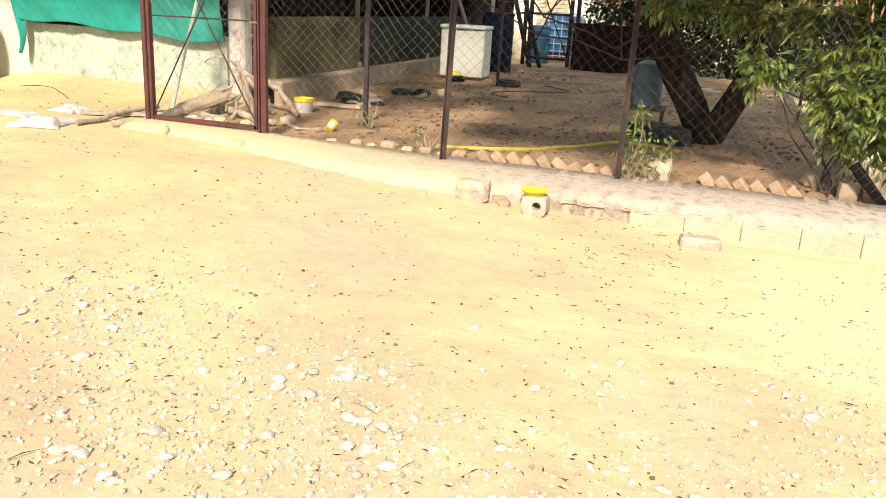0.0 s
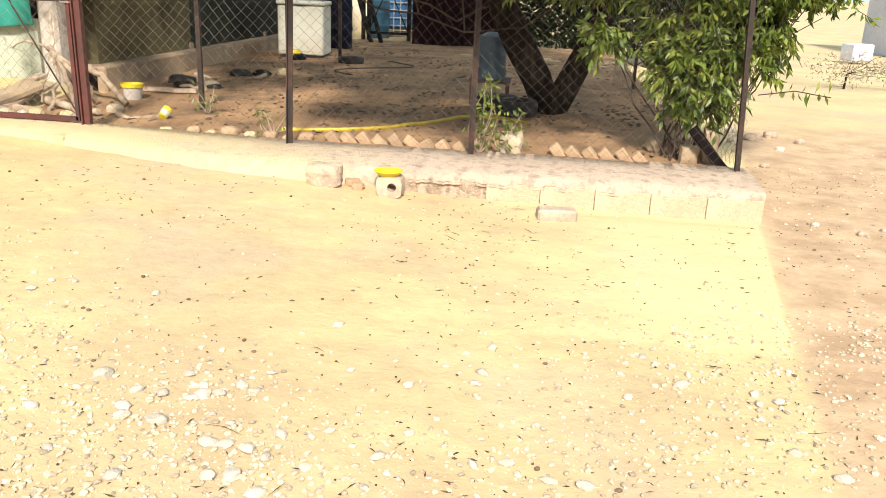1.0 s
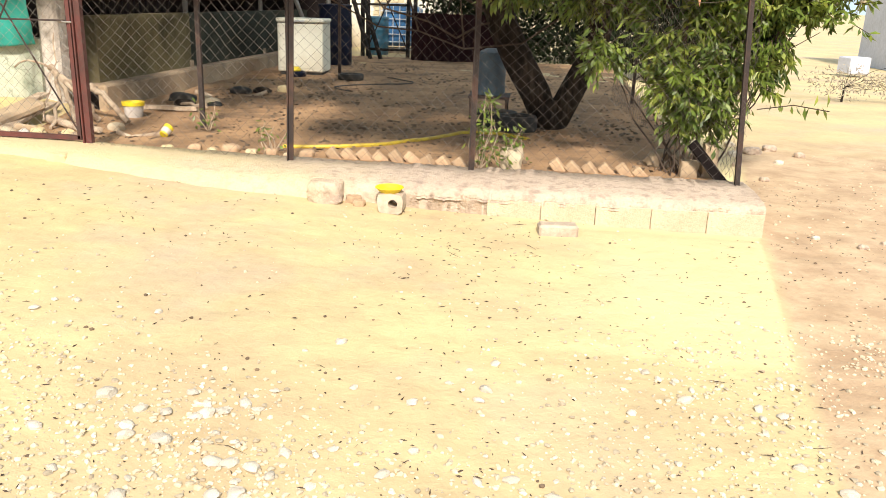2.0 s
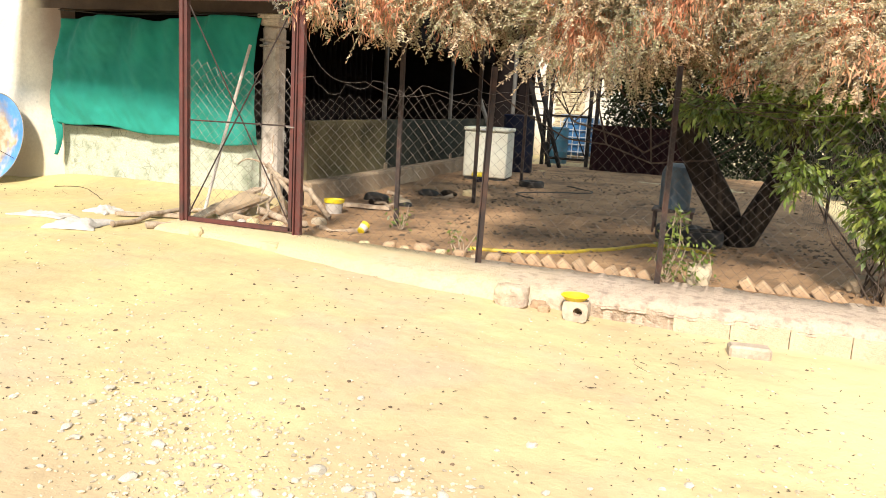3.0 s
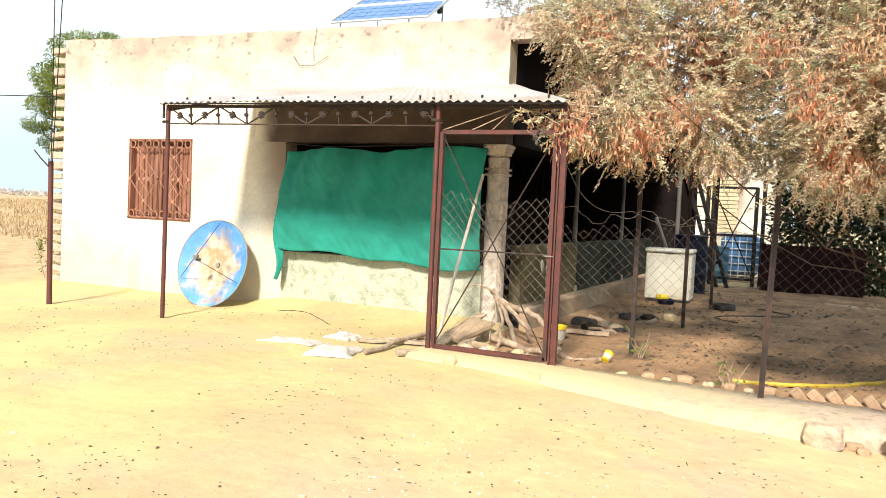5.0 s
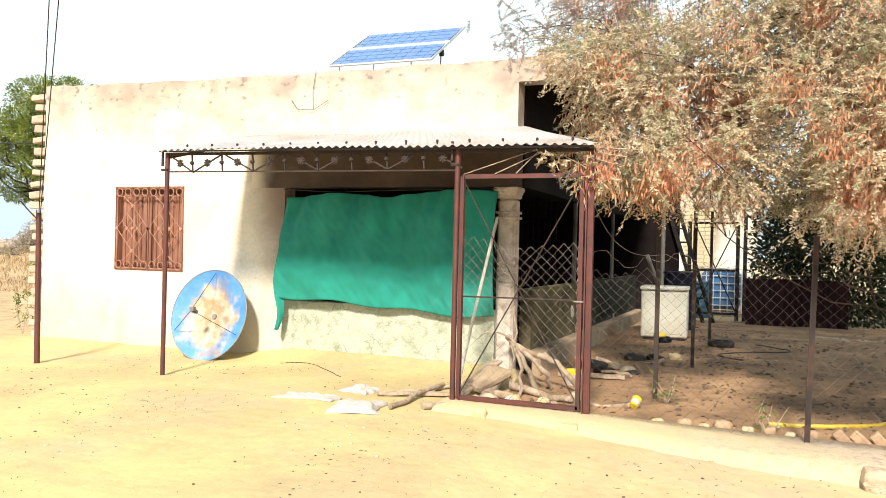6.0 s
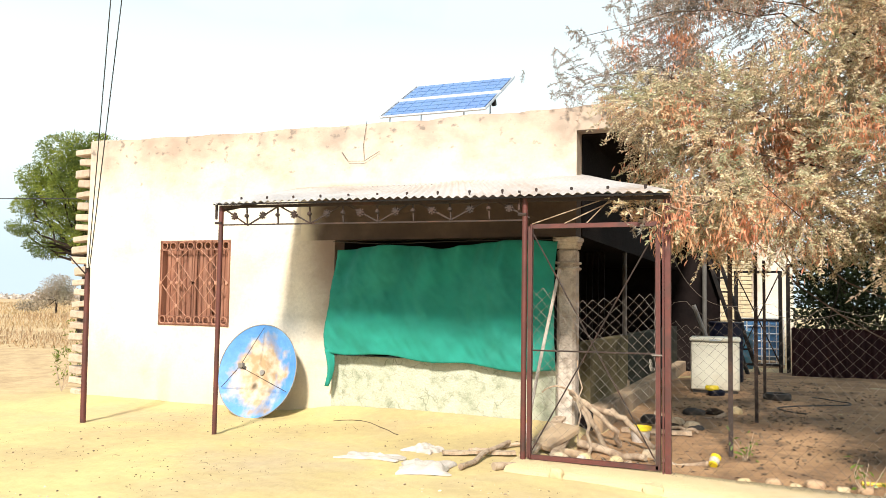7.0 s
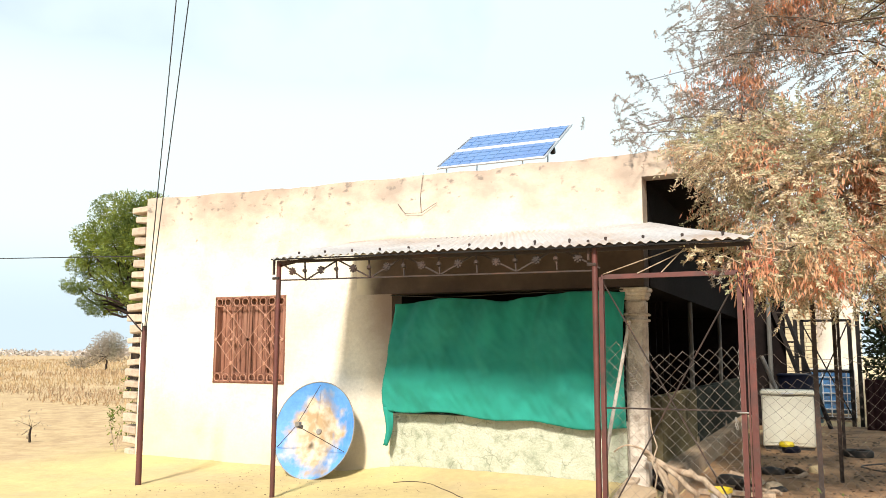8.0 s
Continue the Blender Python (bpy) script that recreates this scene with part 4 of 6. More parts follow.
def build_low_wall():
    wl = thing("low_wall", (-1.3, 6.2, -0.1), "low concrete block wall capped with rough pinkish mortar", "wall", kind="structure")
    x0, x1 = -5.25, 1.48

    def prof(x, k):
        """Cap cross-section: k runs from the foot of the front face over the top to the back."""
        f = smoothstep(-5.3, -1.5, x)
        yf = 5.89 + 0.32 * (1 - smoothstep(-4.6, -2.4, x))
        t = 0.135 + 0.05 * (1 - f)
        bank = 0.1 * (1 - smoothstep(-2.2, -0.6, x))
        pts = [(yf - bank, -0.2), (yf + 0.005 - bank * 0.8, t - 0.085 - bank * 0.12), (yf - 0.015 - bank * 0.3, t - 0.075), (yf - 0.005, t - 0.03), (yf + 0.05, t - 0.005), (yf + 0.2, t + 0.01), (yf + 0.38, t + 0.02), (6.62, t + 0.01), (6.66, t - 0.08), (6.66, -0.2)]
        return pts[k]
    nx = 420

    def fn(u, v):
        k = round(v * 9)
        x = x0 + (x1 - x0) * u
        y, z = prof(x, k)
        a = noise.noise((x * 7, k * 0.9, 0.3)) + 0.6 * noise.noise((x * 19, k * 1.7, 2.3)) + 0.55 * noise.noise((x * 43, k * 2.9, 5.3))
        a *= (0.35 + 0.65 * smoothstep(-2.6, -0.8, x)) * (0 < k < 9)
        return (x, y + 0.016 * a, z + 0.009 * a)
    part("mortar_cap", Mesh().slab(nx, 9, fn, (0, 0, -0.02)), MORTAR, wl, "rough pinkish mortar capping", 70)
    part("end_face", Mesh().box((1.47, 6.27, -0.03), (0.03, 0.72, 0.28), cut=0.01), MORTAR, wl)
    me = mesh_data("block", Mesh().box((0, 0, 0), (0.391, 0.16, 0.2), cut=0.004), BLOCK, smooth=0)
    rnd = random.Random(8)
    for i in range(5):
        x = 1.28 - 0.394 * i
        yf = 5.89 + 0.32 * (1 - smoothstep(-4.6, -2.4, x))
        b = new("block", me)
        b.parent = wl
        b.matrix_basis = Matrix.Translation(Vector((x, yf + 0.062 + rnd.uniform(-0.004, 0.004), -0.035 + 0.1 * (1 - smoothstep(-5, -1, x)))) - wl.location) @ pose(0, 0, 0, 0, 0, rnd.uniform(-0.5, 0.5))


build_low_wall()


def build_cloth():
    """Teal shade cloth hung in the veranda opening, its left hem blown out over the wall."""
    def fn(u, v):
        xl = -7.99 - 0.11 * (1 - v) ** 1.2 - 0.03 * (1 - v) * math.sin(v * 9)
        x = xl + (-5.28 - xl) * u
        zt = 2.215 + 0.065 * u + 0.018 * math.sin(u * 11 - 1.2) - 0.03 * math.exp(-((u - 0.5) / 0.07) ** 2)
        zb = 0.88 + 0.03 * math.sin(u * 5) + 0.09 * (1 - u) ** 3 - 0.02 * math.sin(u * 17)
        z = zb + (zt - zb) * v
        fold = 0.055 * math.sin(u * 21 + 1.5 * math.sin(v * 3)) * (0.25 + 0.75 * v) + 0.034 * math.sin(u * 47 - 2.5 * v + 2 * math.sin(u * 9)) * v ** 2 + 0.03 * math.exp(-((u - 0.5 - 0.12 * (1 - v)) / 0.03) ** 2) * v + 0.05 * noise.noise((u * 7, v * 3, 1.2)) + 0.02 * noise.noise((u * 19, v * 6, 3.2)) + 0.012 * noise.noise((u * 40 + v * 12, v * 9, 5.2))
        y = WY - 0.10 - 0.10 * math.sin(math.pi * v) * (0.6 + 0.4 * (1 - u)) - 0.08 * (1 - v) * (1 - u) ** 2 + fold
        return (x, y, z)
    c = thing("shade_cloth", (-6.6, 8.0, 0.9), "teal green cloth curtain hung across the veranda opening", "curtain")
    part("curtain", Mesh().slab(150, 60, fn, (0, 0.004, 0)), CLOTH, c, "", 180)

    def tail(u, v):
        w = 0.13 * (0.5 + 0.5 * v)
        return (-8.1 + w * u + 0.02 * math.sin(v * 4), WY - 0.17 + 0.03 * math.sin(u * 6 + v * 3), 0.56 + 0.44 * v)
    part("hanging_corner", Mesh().slab(8, 12, tail, (0, 0.004, 0)), CLOTH, c, "", 180)
    part("cord", Mesh().tube([(-8.1, WY - 0.03, 2.31), (-7.4, WY - 0.04, 2.27), (-6.5, WY - 0.04, 2.29), (-5.3, WY - 0.03, 2.3)], 0.006, 5), WIREBLACK, c)


build_cloth()


def build_dish():
    d = thing("satellite_dish", (-8.98, 7.72, 0.2), "round blue satellite dish, rust-worn middle, leaning on the wall", "satellite dish")
    R = 0.576
    m = Matrix.Translation((-8.94, 7.74, 0.715)) @ Euler((radians(90 - 14), 0, radians(-2))).to_matrix().to_4x4()
    # bowl opens towards -y; local z is its axis
    prof = [(R * k / 12, -0.13 + 0.13 * (k / 12) ** 2) for k in range(1, 13)]
    back = [(r, z - 0.006) for r, z in reversed(prof)]
    mb = Mesh().lathe(None, [(0.001, -0.13)] + prof + back + [(0.001, -0.136)], 56, m)
    b = part("bowl", mb, DISHPAINT, d, "", 60)
    part("rim", Mesh().tube([m @ Vector((R * math.cos(a), R * math.sin(a), 0.0)) for a in np.linspace(0, 2 * math.pi, 49)], 0.006, 6, False), PIPE, d, "grey rolled rim")
    f = m @ Vector((-0.02, -0.0, 0.30))
    for a in (90, 205, 335):
        a = radians(a)
        part("strut", Mesh().tube([m @ Vector((R * 0.93 * math.cos(a), R * 0.93 * math.sin(a), 0.0)), f], 0.0042, 5), DARKIRON, d)
    part("receiver", Mesh().tube([f, m @ Vector((-0.02, 0, 0.2))], 0.025, 10).box(m @ Vector((0.0, 0.02, 0.3)), (0.06, 0.045, 0.045)), GALV, d)
    part("hub", Mesh().tube([m @ Vector((0, 0, -0.13)), m @ Vector((0, 0, -0.11))], 0.035, 12), GALV, d)


build_dish()


def build_solar():
    s = thing("solar_panel_rack", (-6.87, 8.7, 3.67), "two blue solar panels on a tilted aluminium rack on the roof", "solar panel")
    x0, x1 = -7.56, -6.18
    a, b = Vector((0, 8.2, 3.85)), Vector((0, 9.28, 4.51))
    d = (b - a).normalized()
    nrm = Vector((0, -d.z, d.y))
    L = (b - a).length
    for s0, s1 in ((0.0, L / 2 - 0.03), (L / 2 + 0.03, L)):
        p = lambda x, t, h: Vector((x, 0, 0)) + a + d * t + nrm * h
        mb = Mesh()
        mb.sheet(1, 1, lambda u, v: p(x0 + 0.03 + (x1 - x0 - 0.06) * u, s0 + 0.03 + (s1 - s0 - 0.06) * v, 0.004))
        pn = part("panel", mb, CELLS, s, "blue photovoltaic cells", 0)
        fr = Mesh()
        for q0, q1 in (((x0, s0), (x1, s0)), ((x0, s1), (x1, s1)), ((x0, s0), (x0, s1)), ((x1, s0), (x1, s1))):
            fr.bar(p(q0[0], q0[1], 0), p(q1[0], q1[1], 0), 0.014, 0.02)
        part("rim", fr, ALU, pn)
        gr = Mesh()
        for k in range(1, 10):
            x = x0 + (x1 - x0) * k / 10
            gr.bar(p(x, s0 + 0.02, 0.006), p(x, s1 - 0.02, 0.006), 0.004, 0.003)
        for k in range(1, 4):
            t = s0 + (s1 - s0) * k / 4
            gr.bar(p(x0 + 0.02, t, 0.006), p(x1 - 0.02, t, 0.006), 0.006, 0.003)
        part("grid_line", gr, CELLLINE, pn)
    part("backing", Mesh().slab(1, 1, lambda u, v: Vector((x0 + (x1 - x0) * u, 0, 0)) + a + d * L * v - nrm * 0.012, tuple(-nrm * 0.01)), ALU, s)
    for x in (x0 + 0.1, x1 - 0.3):
        part("leg", Mesh().bar((x, 9.2, 3.67), (x, 9.22, 4.46), 0.014, 0.014), ALU, s)
        part("leg", Mesh().bar((x, 8.28, 3.67), (x, 8.28, 3.9), 0.014, 0.014), ALU, s)
    part("junction_box", Mesh().box((x1 - 0.02, 8.55, 4.0), (0.05, 0.07, 0.08), (20, 0, 0), 0.01), RUBBER, s)


build_solar()


def build_wires():
    p = thing("cable_pole", (-10.43, 6.5, 0.15), "short rusty pole carrying two black cables", "pole")
    part("pole", Mesh().tube([(-10.40, 6.49, 0.0), (-10.43, 6.49, 1.92)], [0.034, 0.03], 10), IRON, p)
    d1, d2 = Vector((0.341, -0.277, 0.898)), Vector((0.345, -0.24, 0.905))
    for dd, o in ((d1, (-10.43, 6.49, 1.85)), (d2, (-10.41, 6.49, 1.85))):
        part("cable", Mesh().tube([Vector(o) + dd * s for s in (0, 3, 6, 12)], 0.006, 5), WIREBLACK, p)
    part("twig", Mesh().tube([(-10.43, 6.46, 1.85), (-10.5, 6.4, 1.95), (-10.62, 6.4, 2.05)], 0.008, 4).tube([(-10.43, 6.46, 1.95), (-10.36, 6.4, 1.86)], 0.008, 4), DARKIRON, p)
    solid("overhead_cable", Mesh().tube([(-60, 13, 5.4), (-38, 14, 4.6), (-20, 14.5, 4.05), (-12.4, 14.8, 3.75)], 0.014, 5), WIREBLACK, "thin black overhead cable running to the house", "cable")


build_wires()

# ---- plants ----


def leaf_mesh(name, centres, dirs, length, width, material, bend=0.0, rng=None):
    """Many small leaves as one mesh: each a bent strip from its stalk along its direction."""
    rng = rng or np.random.default_rng(1)
    n = len(centres)
    c, d = np.asarray(centres, float), np.asarray(dirs, float)
    d /= np.linalg.norm(d, axis=1)[:, None] + 1e-9
    s = np.cross(d, rng.normal(size=(n, 3)))
    s /= np.linalg.norm(s, axis=1)[:, None] + 1e-9
    up = np.cross(s, d)
    ln = (length * rng.uniform(0.6, 1.35, n))[:, None]
    wd = (width * rng.uniform(0.7, 1.3, n))[:, None]
    mid = c + d * ln * 0.5 + up * ln * bend
    tip = c + d * ln
    v = np.stack([c, mid + s * wd / 2, tip, mid - s * wd / 2], 1).reshape(-1, 3)
    me = bpy.data.meshes.new(name)
    me.vertices.add(4 * n)
    me.vertices.foreach_set("co", v.ravel())
    me.loops.add(4 * n)
    me.loops.foreach_set("vertex_index", np.arange(4 * n, dtype=np.int32))
    me.polygons.add(n)
    me.polygons.foreach_set("loop_start", np.arange(0, 4 * n, 4, dtype=np.int32))
    me.update(calc_edges=True)
    me.validate()
    me.materials.append(material)
    return me


def leaf_part(name, parent, me, label=""):
    ob = new(name, me)
    ob.parent = parent
    return tagged(ob, label, kind="stuff")


def in_blobs(n, blobs, rng, shell=0.45):
    """Points in a union of ellipsoids, thicker towards their skins."""
    w = np.array([b[3] * b[4] * b[5] for b in blobs]) ** 0.75
    k = rng.choice(len(blobs), n, p=w / w.sum())
    q = rng.normal(size=(n, 3))
    q /= np.linalg.norm(q, axis=1)[:, None]
    r = rng.uniform(0, 1, n) ** shell
    b = np.array(blobs)[k]
    return b[:, :3] + q * r[:, None] * b[:, 3:6], q


def clumped(pts, q, scale, cut, seed):
    """Thins points by a noise field, so that the crown gets gaps and tufts."""
    keep = [noise.noise((p[0] * scale, p[1] * scale, p[2] * scale + seed)) > cut for p in pts]
    return pts[keep], q[keep]


def limb(mb, a, b, r0, r1, rng, bow=0.15, n=6, sides=8):
    a, b = Vector(a), Vector(b)
    ln = (b - a).length
    off = Vector(rng.normal(size=3)) * bow * ln
    pts, rs = [], []
    for i in range(n + 1):
        t = i / n
        pts.append(a.lerp(b, t) + off * math.sin(math.pi * t) + Vector(rng.normal(size=3)) * 0.015 * ln * (0 < i < n))
        rs.append(r0 + (r1 - r0) * t)
    mb.tube(pts, rs, sides)
    return pts


def build_big_tree():
    rng = np.random.default_rng(11)
    base = Vector((-0.03, 9.05, ground_z(0, 9.05)))
    tr = thing("tree", base, "large thorn tree with forked dark trunk and dry russet-brown feathery crown", "tree")
    mb = Mesh()
    mb.tube([base + Vector((0, 0, -0.15)), base + Vector((-0.02, 0, 0.15)), base + Vector((-0.02, 0.02, 0.3))], [0.23, 0.18, 0.16], 12)
    left = [base + Vector(p) for p in ((-0.03, 0, 0.05), (-0.17, 0, 0.36), (-0.38, 0.02, 0.7), (-0.56, 0.04, 1.05), (-0.68, 0.08, 1.45), (-0.95, 0.1, 2.4), (-1.3, 0.0, 3.4))]
    mb.tube(left, [0.15, 0.16, 0.165, 0.165, 0.155, 0.12, 0.08], 12)
    right = [base + Vector(p) for p in ((0.03, 0, 0.02), (0.18, 0, 0.34), (0.34, 0.03, 0.66), (0.45, 0.06, 0.98), (0.53, 0.1, 1.5), (0.72, 0.1, 2.5), (0.9, 0.0, 3.4))]
    mb.tube(right, [0.15, 0.14, 0.135, 0.13, 0.115, 0.095, 0.07], 12)
    for i in range(len(mb.v)):
        p = Vector(mb.v[i])
        mb.v[i] = tuple(p + Vector((noise.noise(p * 4), noise.noise(p * 4 + Vector((5, 0, 0))), 0)) * 0.025)
    part("trunk", mb, BARK, tr, "dark rough forked trunk", 180)
    # the blob at y 4.5 and the last one: unseen foliage, added for shade
    blobs = [(-0.8, 9.0, 4.7, 3.6, 1.9, 2.2), (-2.7, 8.4, 3.3, 1.9, 1.1, 1.15), (0.7, 8.6, 3.3, 2.1, 1.7, 1.1), (-3.45, 7.9, 3.2, 0.9, 0.9, 0.75),
             (-1.1, 7.8, 2.8, 1.9, 1.0, 0.9), (0.9, 7.7, 2.75, 1.3, 0.9, 0.75), (-3.15, 8.4, 4.6, 1.25, 0.75, 1.15), (-3.55, 6.9, 2.55, 0.42, 0.35, 0.22), (-3.83, 6.64, 2.3, 0.24, 0.2, 0.2), (-4.15, 6.7, 2.45, 0.32, 0.2, 0.06), (-3.45, 7.1, 2.25, 0.4, 0.4, 0.2), (-3.6, 8.3, 5.3, 0.75, 0.6, 0.8), (-4.0, 8.3, 4.25, 0.4, 0.35, 0.35), (-0.7, 4.5, 3.35, 1.3, 0.6, 0.45), (-2.9, 7.6, 2.5, 0.8, 0.7, 0.5), (0.8, 6.75, 2.15, 1.1, 0.6, 0.5), (1.9, 6.9, 2.1, 0.8, 0.6, 0.5), (-4.3, 8.4, 4.3, 0.4, 0.4, 0.45), (-4.3, 7.7, 3.66, 0.34, 0.3, 0.24), (-4.15, 7.6, 3.5, 0.4, 0.35, 0.3), (-1.5, 7.8, 2.15, 1.2, 0.8, 0.4), (0.2, 7.8, 2.1, 0.9, 0.7, 0.4), (-0.9, 9.8, 6.9, 2.4, 1.9, 1.0)]
    mb = Mesh()
    ends = []
    for i in range(16):
        src = left if rng.random() < 0.62 else right
        k = rng.integers(3, 6)
        a = src[k].lerp(src[k + 1], rng.random())
        b = blobs[rng.integers(0, len(blobs))]
        q = rng.normal(size=3)
        q /= np.linalg.norm(q)
        e = Vector(b[:3]) + Vector(q * np.array(b[3:]) * 0.7)
        e.z = max(e.z, 2.9)
        e.y = max(e.y, 8.2)
        pts = limb(mb, a, e, 0.013, 0.004, rng, 0.17, 9, 6)
        for k in range(3):
            s = pts[rng.integers(3, 8)]
            e2 = s + Vector(rng.normal(size=3)) * 0.6
            e2.z = max(e2.z, 2.7)
            limb(mb, s, e2, 0.010, 0.003, rng, 0.15, 4, 4)
    # limbs out to the unseen front foliage that shades the yard
    for x in (-1.4, -0.6, 0.2):
        limb(mb, right[5], (x, 4.6, 3.4), 0.03, 0.008, rng, 0.06, 8, 6)
    # long bare sprays past the left rim
    for e in ((-5.3, 8.4, 4.25), (-5.1, 8.3, 4.6), (-4.7, 8.3, 5.1), (-4.1, 6.6, 2.36), (-5.1, 8.0, 3.95), (-4.6, 8.6, 5.6), (-4.4, 8.8, 6.0)):
        pts = limb(mb, (-2.7 + 0.6 * rng.random(), 8.2, 3.0 if e[2] < 4 else 0.7 * e[2] + 1.0 + 0.4 * rng.random()), e, 0.010, 0.003, rng, 0.1, 7, 5)
        ends += [tuple(p) for p in pts[3:]]
    part("branch", mb, TWIG, tr, "thin brown branches")
    # twigs with two rows of leaflets, hanging; unseen front foliage weighted to cast shade
    blobs += [b for b in blobs if b[1] < 5] * 4
    pts, q = in_blobs(35500, blobs, rng, 0.45)
    pts, q = clumped(pts, q, 1.8, -0.34, 0.0)
    ok = pts[:, 2] > 1.83 - 0.24 * (pts[:, 0] > 0) + 0.25 * np.sin(pts[:, 0] * 2.3) * np.cos(pts[:, 1] * 3)
    pts, q = pts[ok], q[ok]
    # gaps cut through the crown along the sun's direction, to light chest and yard
    sd_ = np.array(SUN_TO)
    for gx, gy, gz, gr_ in ((-4.03, 13.1, 0.55, 0.7), (-3.4, 9.6, 0.2, 0.3), (-2.9, 12.0, 0.2, 0.35), (-3.6, 11.2, 0.2, 0.35), (-2.8, 10.0, 0.2, 0.3)):
        w = pts - np.array((gx, gy, gz))
        far = np.linalg.norm(w - np.outer(w @ sd_, sd_), axis=1)
        ok = (far > gr_) | (rng.random(len(pts)) < 0.05)
        pts, q = pts[ok], q[ok]
    ex = np.array(ends)
    ex = np.repeat(ex, 16, axis=0) + rng.normal(size=(len(ex) * 16, 3)) * 0.1
    inner = len(pts)
    pts = np.concatenate([pts, ex])
    q = np.concatenate([q, rng.normal(size=ex.shape)])
    tw = Mesh()
    n = len(pts)
    dr = q * 0.8 + np.stack([rng.normal(size=n) * 0.4, rng.normal(size=n) * 0.4, np.full(n, -0.25)], 1)
    dr /= np.linalg.norm(dr, axis=1)[:, None]
    L = rng.uniform(0.16, 0.38, n)
    L[inner:] *= 0.7
    L[pts[:, 1] < 7.0] *= 0.5
    for p, d, ln in zip(pts, dr, L):
        P, D = Vector(p), Vector(d)
        tw.tube([P, P + D * ln * 0.5, P + D * ln + Vector((0, 0, -0.1 * ln))], [0.0035, 0.003, 0.0015], 3, False)
    sd = np.cross(dr, (0, 0, 1.0))
    sd /= np.linalg.norm(sd, axis=1)[:, None] + 1e-6
    cs, ds = [], []
    K = 16
    for k in range(K):
        t = 0.1 + 0.9 * k / (K - 1)
        cen = pts + dr * (L * t)[:, None] + np.stack([np.zeros(n), np.zeros(n), -0.1 * L * t * t], 1)
        for s in (-1, 1):
            cs.append(cen)
            ds.append(sd * s + dr * 0.45 + rng.normal(size=(n, 3)) * 0.5 + np.array((0, 0, -0.2)))
    cs, ds = np.concatenate(cs), np.concatenate(ds)
    rim = (pts[:, 0] < -3.3 + 0.7 * np.sin(pts[:, 2] * 3)) & (pts[:, 2] > 3.9)
    out = np.tile((np.arange(n) >= inner) | rim, 2 * K)
    # pods hang in tufts
    tuft = np.array([noise.noise((p[0] * 2.2, p[1] * 2.2, p[2] * 2.4 + 7)) for p in pts])
    some = pts[(tuft > 0.3) & (rng.random(n) < 0.85) & (np.arange(n) < inner)]
    some = np.repeat(some, 26, axis=0)
    pc = some + rng.normal(size=some.shape) * 0.09
    pd = rng.normal(size=some.shape) * 0.34 + np.array((0, 0, -1.0))
    part("twig", tw, STALK, tr, "", 0)
    o = np.array(base)
    leaf_part("dry_foliage", tr, leaf_mesh("dry_foliage", cs[~out] - o, ds[~out], 0.037, 0.015, DRYLEAF, 0.08, rng), "dry beige and grey-green feathery leaves")
    leaf_part("fringe_foliage", tr, leaf_mesh("fringe_foliage", cs[out] - o, ds[out] + rng.normal(size=ds[out].shape) * 0.5, 0.032, 0.0095, FRINGE, 0.08, rng), "thin grey-green leaflets on the outer sprays, darkened in colour as if backlit")
    leaf_part("podding", tr, leaf_mesh("podding", np.array(pc) - o, pd, 0.075, 0.015, PODS, 0.06, rng), "hanging russet seed pods")


build_big_tree()


